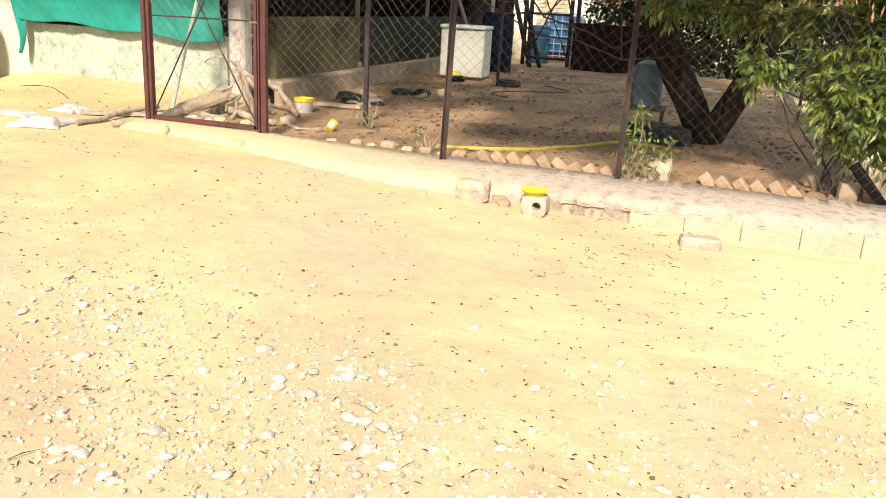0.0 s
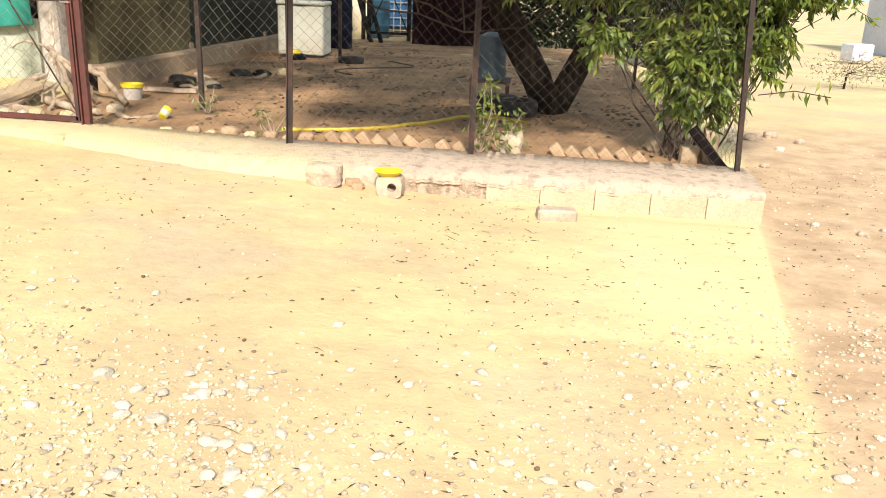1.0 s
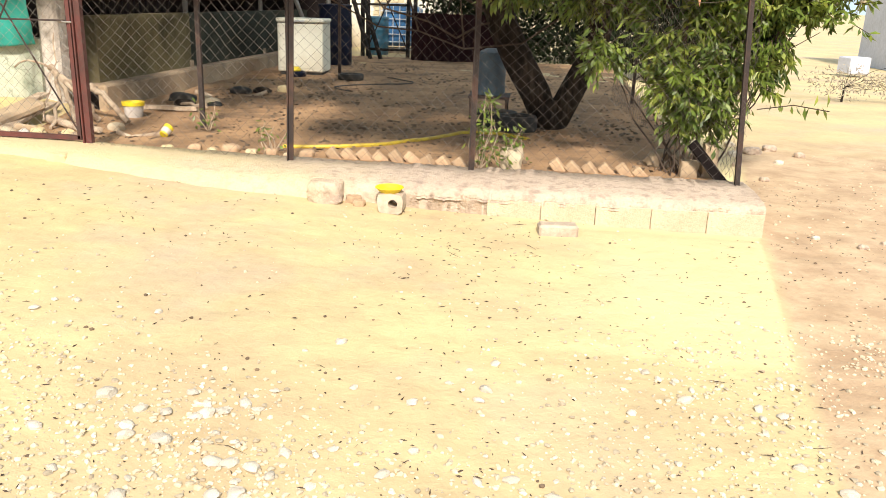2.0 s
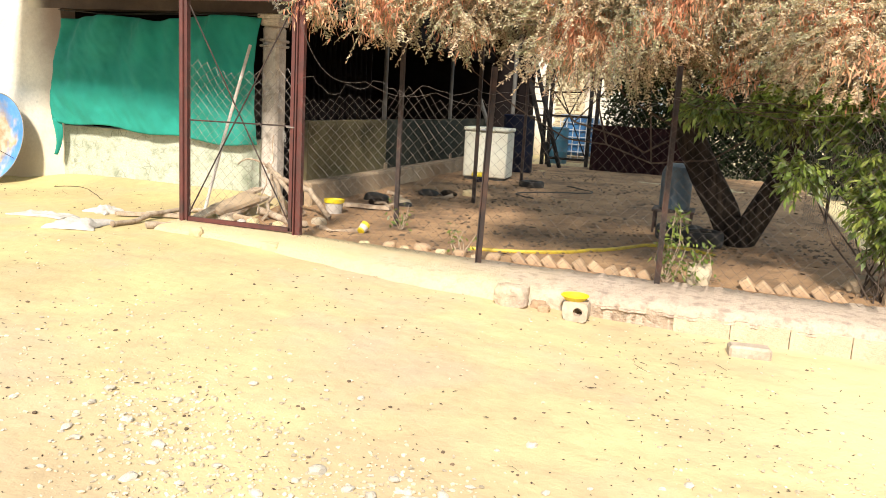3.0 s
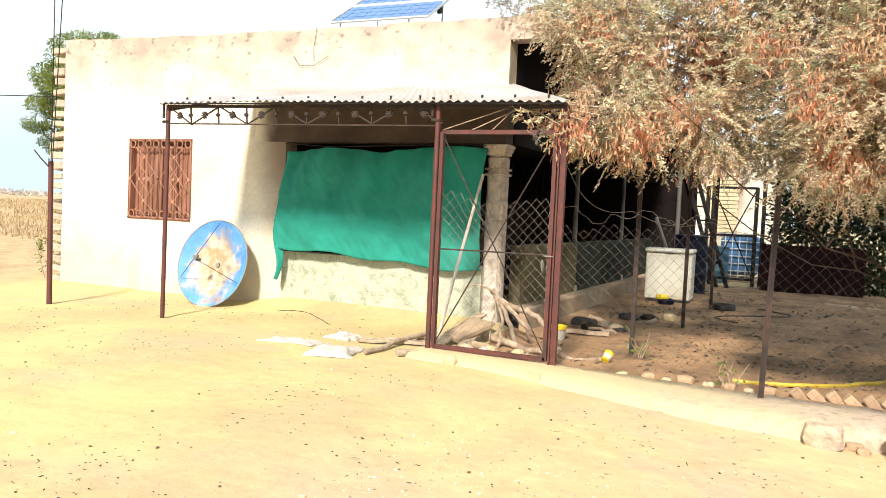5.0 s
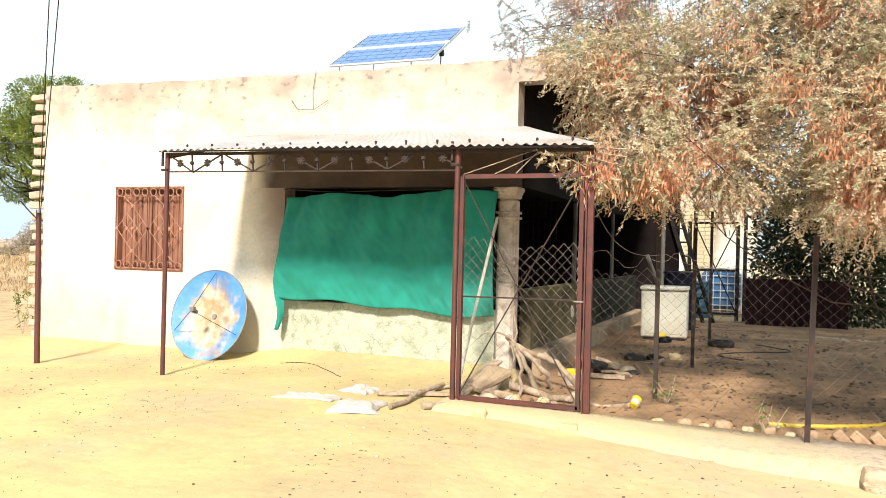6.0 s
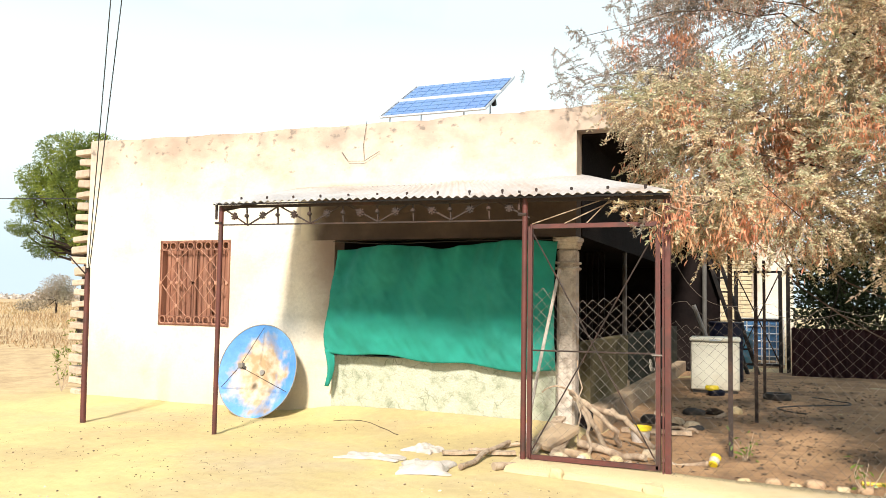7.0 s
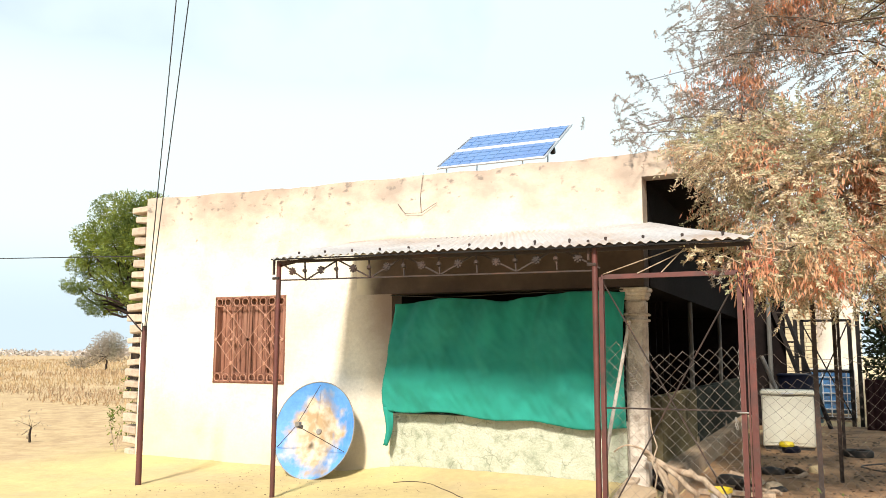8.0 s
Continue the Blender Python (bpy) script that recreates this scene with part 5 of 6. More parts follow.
def build_bush():
    rng = np.random.default_rng(5)
    base = Vector((1.05, 6.95, ground_z(1.0, 6.95)))
    bu = thing("bush", base, "leafy bright green lanceolate bush spilling through the fence corner", "bush")
    blobs = [(1.15, 7.15, 1.35, 0.6, 0.5, 0.7), (1.65, 6.95, 1.35, 0.5, 0.4, 0.5), (0.35, 7.5, 1.55, 0.7, 0.55, 0.25), (1.0, 6.8, 0.85, 0.35, 0.3, 0.28), (2.0, 6.95, 1.45, 0.4, 0.35, 0.35), (1.3, 6.72, 0.95, 0.35, 0.22, 0.32), (-0.4, 7.3, 1.6, 0.3, 0.3, 0.2), (1.3, 7.2, 1.55, 0.7, 0.5, 0.35), (1.15, 6.85, 0.62, 0.3, 0.2, 0.25), (0.35, 7.0, 1.1, 0.2, 0.2, 0.2)]
    st = Mesh()
    for i in range(26):
        b = blobs[rng.integers(0, len(blobs))]
        e = Vector(b[:3]) + Vector(rng.normal(size=3) * np.array(b[3:]) * 0.28)
        if b[0] < 0.3:
            limb(st, Vector((0.9, 7.2, 1.45)), e, 0.007, 0.003, rng, 0.08, 6, 5)
            continue
        limb(st, base + Vector((rng.normal() * 0.12, rng.normal() * 0.08, -0.02)), e, 0.009, 0.003, rng, 0.08, 6, 5)
    part("stem", st, TWIG, bu, "thin brown stems")
    pts, q = in_blobs(3300, blobs, rng, 0.5)
    pts, q = clumped(pts, q, 2.8, -0.02, 4.0)
    tw = Mesh()
    cs, ds = [], []
    for p, o in zip(pts, q):
        P = Vector(p)
        dr = (Vector(o) + Vector((0, -0.3, -0.1))).normalized()
        L = rng.uniform(0.12, 0.26)
        tw.tube([P - dr * L * 0.6, P + dr * L * 0.4], [0.004, 0.002], 3, False)
        for k in range(9):
            cs.append(tuple(P + dr * L * (0.4 - k / 9)))
            ds.append(tuple(dr * 0.7 + Vector(rng.normal(size=3)) * 0.6 + Vector((0, 0, -0.75))))
    # a spray that reaches out past the corner post
    P = Vector((1.5, 6.6, 0.72))
    spray = [P, P + Vector((0.25, -0.05, 0.05)), P + Vector((0.5, -0.1, 0.02))]
    tw.tube(spray, 0.004, 4)
    for k in range(16):
        cs.append(tuple(P + Vector((0.03 + 0.03 * k, -0.006 * k, 0.045))))
        ds.append((rng.normal() * 0.3, rng.normal() * 0.3, -1 if k % 3 else 0.8))
    part("twig", tw, TWIG, bu, "", 0)
    leaf_part("leaves", bu, leaf_mesh("leaves", np.array(cs) - np.array(base), ds, 0.092, 0.027, GREENLEAF, 0.1, rng), "bright green pointed leaves")


build_bush()


def weed(x, y, h, spread, leaves, seed, label, material=GREENLEAF, size=0.06):
    rng = np.random.default_rng(seed)
    base = Vector((x, y, ground_z(x, y)))
    w = thing("weed", base, label, "plant", "weeds along the fence")
    cs, ds = [], []
    for i in range(7):
        e = base + Vector((rng.normal() * spread, rng.normal() * spread * 0.6, h * rng.uniform(0.5, 1)))
        st = Mesh()
        pts = limb(st, base, e, 0.006, 0.002, rng, 0.12, 5, 4)
        for k in range(leaves):
            s = pts[rng.integers(2, 6)]
            cs.append(tuple(s + Vector(rng.normal(size=3)) * 0.03))
            ds.append(tuple(Vector(rng.normal(size=3)) + Vector((0, 0, -0.1))))
        part("stem", st, DRIFT, w)
    leaf_part("leaves", w, leaf_mesh("leaves", np.array(cs) - np.array(base), ds, size, size * 0.4, material, 0.1, rng))


weed(-0.62, 6.72, 0.62, 0.11, 24, 21, "small yellow-green weed climbing the fence post")
weed(-0.35, 6.7, 0.4, 0.12, 14, 22, "small yellow-green weed by the fence")
weed(-3.35, 7.7, 0.32, 0.08, 5, 23, "spindly green weed in the yard earth")
weed(-2.4, 6.8, 0.3, 0.1, 4, 24, "spindly green weed in the yard earth")
weed(-12.75, 8.3, 1.0, 0.16, 34, 25, "scrubby olive weed beside the house corner", ACACIA, 0.05)


def far_tree(name, x, y, h, blobs, leaves, size, material, label, seed, lean=(0, 0)):
    rng = np.random.default_rng(seed)
    base = Vector((x, y, ground_z(x, y)))
    t = thing(name, base, label, "tree" if h > 3 else "bush")
    mb = Mesh()
    fork = base + Vector((lean[0], lean[1], h * 0.4))
    limb(mb, base + Vector((0, 0, -0.1)), fork, h * 0.035, h * 0.025, rng, 0.05, 5, 8)
    for b in blobs:
        for k in range(5):
            limb(mb, fork, base + Vector(b[:3]) + Vector(rng.normal(size=3) * np.array(b[3:]) * 0.45), h * 0.008, h * 0.003, rng, 0.08, 5, 5)
    part("trunk", mb, BARK, t)
    pts, q = in_blobs(leaves, blobs, rng, 0.5)
    pts, q = clumped(pts, q, 3.4 / (h * 0.2), -0.04, seed)
    d = q + rng.normal(size=q.shape) * 0.8
    leaf_part("crown", t, leaf_mesh("crown", pts, d, size, size * 0.3, material, 0.1, rng))


far_tree("acacia_tree", -24.7, 19.9, 7.1, [(0.0, 0, 6.1, 1.7, 1.8, 0.85), (-1.6, 0, 5.4, 1.1, 1.3, 0.7), (-2.4, 0, 4.5, 0.7, 0.9, 0.45), (-2.6, 0, 3.8, 0.65, 0.9, 0.35), (-1.6, 0, 3.1, 0.8, 1.0, 0.4), (0.3, 0, 5.0, 1.7, 1.8, 0.9), (-0.5, 0, 4.0, 1.3, 1.4, 0.6), (0.8, 0, 3.4, 1.2, 1.2, 0.6)], 110000, 0.10, ACACIA, "rounded green acacia tree standing behind the house", 31, (0.3, 0))
far_tree("shrub", -62.0, 52.0, 2.9, [(0.3, 0, 2.3, 1.5, 1.4, 1.1), (-1.2, 0, 1.4, 1.2, 1.1, 0.9), (1.3, 0, 1.5, 1.1, 1.1, 0.8), (-3.2, 0, 0.6, 1.3, 1.1, 0.5)], 9000, 0.22, SCRUB, "hazy grey-green shrub out on the plain", 32)
far_tree("shrub", 5.3, 15.6, 0.7, [(0, 0, 0.35, 0.8, 0.5, 0.3), (0.9, 0.2, 0.3, 0.6, 0.4, 0.25)], 1500, 0.07, SCRUB, "low dry olive-brown scrub beside the track", 35)
far_tree("shrub", -15.2, 8.8, 0.6, [(0, 0, 0.3, 0.3, 0.25, 0.25)], 90, 0.06, SCRUB, "thin dry grey shrub on the plain", 34)


def build_grass():
    """Dry grass tufts over the plain beyond the house."""
    rng = np.random.default_rng(41)
    n = 70000
    r = 24 * (7.0 ** rng.uniform(0, 1, n))
    a = np.radians(rng.uniform(96, 175, n))
    x, y = -3 + r * np.cos(a), r * np.sin(a)
    keep = (x < -13.5) & ((x < -17) | (y > 10))
    x, y = x[keep], y[keep]
    tuft = np.array([noise.noise((u * 0.12, v * 0.3, 3)) for u, v in zip(x, y)]) > -0.15 + 0.25 * (np.hypot(x, y) < 26)
    x, y = x[tuft], y[tuft]
    z = np.array([ground_z(u, v) for u, v in zip(x, y)])
    d = np.stack([rng.normal(size=len(x)) * 0.3, rng.normal(size=len(x)) * 0.3, np.ones(len(x))], 1)
    dist = np.hypot(x, y)
    me = leaf_mesh("dry_grass", np.stack([x, y, z - 0.02], 1), d, np.clip(0.05 + 0.0055 * dist, 0.1, 0.4) * rng.uniform(0.3, 1.2, len(x)), 0.004 + 0.0007 * dist, STRAW, 0.15, rng)
    tagged(new("dry_grass", me), "pale dry grass and stubble over the open plain", "grass", kind="stuff")


build_grass()


def build_tree_line():
    """Low scrub on the far rim of the plain."""
    rng = np.random.default_rng(43)
    a = np.radians(rng.uniform(95, 178, 700))
    r = rng.uniform(280, 430, 700)
    ht = np.array([max(0.3, 2.0 + 3.0 * noise.noise((t * 9, 0, 0))) for t in a])
    k = 26
    cx = np.repeat(r * np.cos(a), k) + rng.normal(size=700 * k) * 3
    cy = np.repeat(r * np.sin(a), k) + rng.normal(size=700 * k) * 3
    cz = np.repeat(ht, k) * rng.uniform(0, 0.8, 700 * k)
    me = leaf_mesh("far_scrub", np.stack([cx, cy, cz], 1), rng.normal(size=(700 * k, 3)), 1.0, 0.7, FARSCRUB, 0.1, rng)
    tagged(new("far_scrub", me), "low scrub along the horizon, haze put into its pale colour", "scrub", kind="stuff")


build_tree_line()


def build_hedge():
    rng = np.random.default_rng(51)
    base = Vector((-0.9, 19.3, ground_z(-0.9, 19.3)))
    h = thing("hedge", base, "dark dense evergreen hedge behind the yard", "hedge")
    blobs = [(-2.1, 18.6, 1.8, 0.75, 0.6, 1.5), (-0.9, 18.7, 2.0, 1.4, 0.8, 1.8), (0.6, 18.7, 1.8, 1.3, 0.8, 1.6), (2.0, 18.8, 1.6, 1.3, 0.8, 1.4), (3.4, 19.0, 1.3, 1.2, 0.8, 1.2), (-0.8, 18.2, 0.55, 0.9, 0.4, 0.5), (0.7, 18.2, 0.55, 1.1, 0.4, 0.5), (2.4, 18.3, 0.5, 1.2, 0.4, 0.5)]
    st = Mesh()
    for b in blobs:
        for k in range(5):
            limb(st, (b[0] + rng.normal() * 0.3, b[1], base.z - 0.05), Vector(b[:3]) + Vector(rng.normal(size=3)) * 0.5, 0.03, 0.008, rng, 0.1, 5, 5)
    part("stem", st, BARK, h)
    pts, q = in_blobs(34000, blobs, rng, 0.5)
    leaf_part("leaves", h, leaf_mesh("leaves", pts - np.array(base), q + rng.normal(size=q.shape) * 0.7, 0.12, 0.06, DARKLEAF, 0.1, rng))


build_hedge()

# ---- yard things ----


def build_white_chest():
    g = ground_z(-4.2, 13.4)
    c = thing("chest_freezer", (-4.03, 13.42, g), "old white enamel chest with a lid, standing in the yard", "chest")
    m = pose(-4.03, 13.42, g, 0, 0, 3) @ Matrix.Diagonal((0.88, 0.92, 0.93, 1))

    def put(mb):
        mb.v = [tuple(m @ Vector(p)) for p in mb.v]
        return mb
    part("body", put(Mesh().box((0, 0, 0.47), (0.84, 0.66, 0.82), cut=0.02)), WHITE, c)
    part("lid", put(Mesh().box((0, -0.01, 0.925), (0.88, 0.70, 0.07), cut=0.02)), WHITE, c)
    part("plinth", put(Mesh().box((0, 0.01, 0.03), (0.78, 0.6, 0.06))), RUBBER, c)
    part("front_panel", put(Mesh().box((0, -0.333, 0.48), (0.76, 0.012, 0.72), cut=0.005)), WHITE, c)
    part("handle", put(Mesh().box((0, -0.37, 0.915), (0.2, 0.03, 0.03), cut=0.008)), ALU, c)


build_white_chest()


def drum(name, x, y, r, h, material, label, z=None):
    g = ground_z(x, y) if z is None else z
    d = thing(name, (x, y, g), label, "barrel")
    prof = [(0.001, 0.0), (r * 0.94, 0.0), (r, 0.02), (r, h * 0.3), (r * 1.03, h * 0.32), (r * 1.03, h * 0.35), (r, h * 0.37), (r, h * 0.64), (r * 1.03, h * 0.66), (r * 1.03, h * 0.69), (r, h * 0.71), (r * 0.98, h - 0.03)]
    part("body", Mesh().lathe((x, y, g), prof, 24), material, d)
    part("lid", Mesh().lathe((x, y, g), [(r * 0.98, h - 0.03), (r * 1.04, h - 0.03), (r * 1.04, h), (r * 0.9, h + 0.015), (0.001, h + 0.02)], 24), material, d)


drum("barrel", -3.98, 15.3, 0.3, 1.08, NAVY, "dark navy plastic water barrel")
drum("barrel", -3.87, 18.75, 0.25, 0.82, TEALP, "dull blue-green plastic barrel")


def build_stand_drum():
    x, y = -0.72, 9.45
    g = ground_z(x, y)
    d = thing("water_container", (x, y, g), "grey-blue plastic water container on an iron stand", "container")
    part("tank", Mesh().lathe((x, y, g + 0.28), [(0.001, 0), (0.15, 0), (0.17, 0.03), (0.17, 0.4), (0.14, 0.47), (0.06, 0.51), (0.001, 0.51)], 20), SLATE, d)
    part("stand", Mesh().box((x, y, g + 0.265), (0.46, 0.46, 0.025)), DARKIRON, d)
    for sx in (-1, 1):
        for sy in (-1, 1):
            part("leg", Mesh().bar((x + sx * 0.2, y + sy * 0.2, g), (x + sx * 0.2, y + sy * 0.2, g + 0.26), 0.025, 0.025), DARKIRON, d)


build_stand_drum()


def tyre(x, y, r, t, label, material=RUBBER, z=0.0, name="rubber_trough"):
    g = ground_z(x, y) + z
    prof = [(r * 0.62, 0.02), (r * 0.7, 0.0), (r * 0.93, 0.0), (r, t * 0.25), (r, t * 0.75), (r * 0.93, t), (r * 0.7, t), (r * 0.62, t * 0.9), (r * 0.66, t * 0.3), (r * 0.62, 0.02)]
    return solid(name, Mesh().lathe((x, y, g), prof, 24), material, label, "trough", loc=(x, y, g))


tyre(-0.38, 8.72, 0.22, 0.16, "worn black tyre lying at the foot of the tree", name="tyre")
tyre(-0.62, 8.95, 0.25, 0.16, "dusty black tyre lying under the tree", name="tyre")
tyre(-3.1, 12.75, 0.2, 0.1, "low black rubber feed pan on the earth", name="feed_pan")


def build_jug(x, y):
    g = ground_z(x, y)
    j = thing("jug", (x, y, g), "small blue jug with a yellow top lying on the earth", "jug")
    part("body", Mesh().lathe((x, y, g), [(0.001, 0), (0.11, 0), (0.13, 0.03), (0.13, 0.07), (0.1, 0.1)], 16), NAVY, j)
    part("lid", Mesh().lathe((x - 0.06, y, g + 0.09), [(0.001, 0), (0.1, 0), (0.11, 0.03), (0.09, 0.07), (0.001, 0.075)], 16), YELLOW, j)


build_jug(-3.98, 12.85)


def build_ladder():
    l = thing("ladder", (-3.66, 17.0, 0.2), "dark wooden ladder leaning against the end of the house", "ladder")
    a0, a1 = Vector((-3.66, 17.0, 0.2)), Vector((-4.6, 17.2, 3.1))
    w = Vector((0.2, 0.06, 0))
    for s in (0, 1):
        part("rail", Mesh().bar(a0 + w * s, a1 + w * s, 0.09, 0.06), BLACKIRON, l)
    for k in range(9):
        p = a0.lerp(a1, 0.08 + 0.1 * k)
        part("rung", Mesh().tube([p, p + w], 0.02, 6), BLACKIRON, l)


build_ladder()


def build_back():
    """What closes the yard: a small white building, an iron gate, a caged tank and a maroon sheet fence."""
    b = thing("white_outbuilding", (-4.6, 21.5, 0.1), "white limewashed outbuilding with a cream brick corner", "building")
    part("wall", Mesh().box((-4.6, 21.4, 1.75), (3.7, 0.25, 3.3)), PLASTER, b)
    part("wall", Mesh().box((-2.87, 23.0, 1.75), (0.24, 3.0, 3.3)), PLASTER, b)
    part("roof", Mesh().box((-4.6, 22.8, 3.48), (4.0, 3.4, 0.14)), CEMENT, b)
    me = mesh_data("brick", Mesh().box((0, 0, 0), (0.245, 0.05, 0.092), cut=0.006), CREAMBRICK, smooth=0)
    for k in range(26):
        for j in range(3):
            o = new("brick", me)
            o.parent = b
            o.matrix_basis = Matrix.Translation(Vector((-4.36 + 0.255 * j + 0.03 * (k % 2), 21.26, 0.25 + 0.102 * k)) - b.location)
    g = thing("back_gate", (-3.5, 18.0, 0.2), "black iron gate frame with rod braces behind the yard", "gate")
    for x, zt in ((-4.05, 2.36), (-3.93, 2.35), (-3.05, 2.35), (-2.9, 2.5)):
        part("stile", Mesh().bar((x, 18.0, 0.1), (x, 18.0, zt), 0.08, 0.06), BLACKIRON, g)
    for z in (0.36, 1.3, 2.33):
        part("rail", Mesh().bar((-3.95, 18.0, z), (-3.05, 18.0, z), 0.06, 0.05), BLACKIRON, g)
    part("brace", Mesh().tube([(-3.95, 17.98, 0.36), (-3.05, 17.98, 2.33)], 0.014, 5), BLACKIRON, g)
    part("brace", Mesh().tube([(-3.05, 17.96, 0.36), (-3.95, 17.96, 2.33)], 0.014, 5), BLACKIRON, g)
    t = thing("caged_tank", (-3.45, 19.6, 0.2), "blue plastic tank inside a pale wire cage", "tank")
    part("tank", Mesh().box((-3.45, 19.7, 0.82), (0.86, 0.8, 0.9), cut=0.08), BLUEP, t)
    cg = Mesh()
    for k in range(7):
        cg.tube([(-3.92 + 0.156 * k, 19.25, 0.3), (-3.92 + 0.156 * k, 19.25, 1.32)], 0.013, 5)
        cg.tube([(-3.92, 19.25, 0.3 + 0.17 * k), (-2.98, 19.25, 0.3 + 0.17 * k)], 0.013, 5)
    part("cage", cg, ALU, t)
    part("pallet", Mesh().box((-3.45, 19.7, 0.26), (0.96, 0.9, 0.1), cut=0.01), DRIFT, t)
    f = thing("sheet_fence", (-1.9, 17.2, 0.2), "dark maroon corrugated sheet fence in the shade", "fence")
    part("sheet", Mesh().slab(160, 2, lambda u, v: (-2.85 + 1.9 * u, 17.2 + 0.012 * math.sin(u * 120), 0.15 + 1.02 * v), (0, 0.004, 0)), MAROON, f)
    for x in (-2.8, -1.9, -1.0):
        part("post", Mesh().bar((x, 17.26, 0.1), (x, 17.26, 1.2), 0.05, 0.05), DARKIRON, f)


build_back()


def build_far_hut():
    h = thing("far_hut", (11.9, 24.5, -0.1), "flat-roofed hut across the track, haze put into its pale grey", "building")
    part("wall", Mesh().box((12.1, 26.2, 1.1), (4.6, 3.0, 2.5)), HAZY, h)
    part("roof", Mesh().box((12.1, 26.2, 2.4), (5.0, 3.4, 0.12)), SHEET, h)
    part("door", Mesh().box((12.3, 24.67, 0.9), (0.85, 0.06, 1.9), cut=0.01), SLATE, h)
    solid("pale_crate", Mesh().box((7.75, 22.2, 0.2), (0.6, 0.5, 0.42), (0, 0, 20), 0.03), HAZY, "box standing beside the track, haze put into its pale grey", "box")


build_far_hut()


def build_bucket(x, y, r, h, label, rot=(0, 0, 0)):
    g = ground_z(x, y)
    m = pose(x, y, g, *rot)
    b = thing("bucket", (x, y, g), label, "bucket")
    part("body", Mesh().lathe(None, [(0.001, 0.004), (r * 0.8, 0.0), (r * 0.97, h * 0.82), (r * 0.93, h * 0.82), (r * 0.78, 0.012), (0.001, 0.014)], 20, m), PLASTIC, b, "dusty white plastic")
    part("rim", Mesh().lathe(None, [(r * 0.93, h * 0.78), (r * 1.05, h * 0.78), (r * 1.08, h), (r * 0.98, h), (r * 0.93, h * 0.78)], 20, m), YELLOW, b, "yellow plastic rim")


build_bucket(-4.42, 8.3, 0.11, 0.17, "white bucket with a yellow rim")


def build_tub():
    x, y = -3.6, 7.3
    g = ground_z(x, y)
    m = pose(x, y, g + 0.06, 52, 20, 150) @ Matrix.Diagonal((0.52, 0.52, 0.52, 1))
    t = thing("plastic_tub", (x, y, g), "tipped yellow and white plastic tub with scuffed print", "tub")
    part("body", Mesh().lathe(None, [(0.001, -0.1), (0.075, -0.1), (0.095, 0.1), (0.09, 0.1), (0.07, -0.09), (0.001, -0.09)], 18, m), YELLOW, t)
    part("paper_band", Mesh().lathe(None, [(0.0795, -0.07), (0.0905, 0.03), (0.0925, 0.03), (0.0815, -0.07)], 18, m), PLASTIC, t)


build_tub()


def build_hose():
    pts = []
    ctrl = [(-2.42, 7.12), (-2.0, 7.2), (-1.6, 7.42), (-1.2, 7.85), (-0.9, 8.3), (-0.55, 8.35), (-0.2, 8.1)]
    for i in range(len(ctrl) - 1):
        for k in range(6):
            t = k / 6
            p0, p1, p2, p3 = (Vector(ctrl[min(max(j, 0), len(ctrl) - 1)]) for j in (i - 1, i, i + 1, i + 2))
            q = 0.5 * ((2 * p1) + (p2 - p0) * t + (2 * p0 - 5 * p1 + 4 * p2 - p3) * t * t + (3 * p1 - p0 - 3 * p2 + p3) * t ** 3)
            pts.append((q.x, q.y, ground_z(q.x, q.y) + 0.018))
    solid("garden_hose", Mesh().tube(pts, 0.02, 8), YHOSE, "yellow rubber garden hose lying across the yard earth", "hose")
    pts = [(-2.6 + 0.35 * math.sin(a) * 1.4, 13.2 - 0.32 * a, 0) for a in np.linspace(0, 6, 30)]
    solid("black_pipe", Mesh().tube([(x, y, ground_z(x, y) + 0.012) for x, y, _ in pts], 0.013, 6), RUBBER, "thin black water pipe snaking over the yard", "pipe")


build_hose()


def build_edging():
    me = None
    rnd = random.Random(12)
    for i in range(20):
        x = -1.86 + 0.135 * i
        if -0.6 < x < -0.08:
            continue
        y = 6.78 + 0.02 * rnd.uniform(-1, 1)
        g = ground_z(x, y)
        if me is None:
            mb = Mesh().box((0, 0, 0.02), (0.15, 0.09, 0.085), (0, 48, 0), 0.01)
            ob = first = solid("edging_brick", mb, BRICK, "sandy clay brick set on edge as a zigzag garden border", "brick", "zigzag brick edging", loc=(0, 0, 0), smooth=0)
            me = ob
            ob.matrix_basis = pose(x, y, g)
        else:
            copy_thing(first, pose(x, y, g + rnd.uniform(-0.02, 0.01), rnd.uniform(-5, 5), rnd.uniform(-9, 9), rnd.uniform(-14, 14)))


build_edging()


def rock(name, x, y, s, material, label, category="stone", group="", seed=0, sink=0.3, square=0.0):
    rng = np.random.default_rng(seed)
    bm = bmesh.new()
    bmesh.ops.create_icosphere(bm, subdivisions=3, radius=1)
    off = Vector(rng.uniform(-9, 9, 3))
    mb = Mesh()
    g = ground_z(x, y)
    for v in bm.verts:
        p = v.co.copy()
        if square:
            k = max(abs(p.x), abs(p.y), abs(p.z))
            p = p.lerp(p / k, square)
        p *= 1 + 0.22 * noise.noise(p * 1.4 + off) + 0.08 * noise.noise(p * 4 + off)
        mb.v.append((x + p.x * s[0], y + p.y * s[1], g + (p.z + 1 - 2 * sink) * s[2]))
    mb.f = [tuple(v.index for v in f.verts) for f in bm.faces]
    bm.free()
    return solid(name, mb, material, label, category, group, loc=(x, y, g), smooth=50)


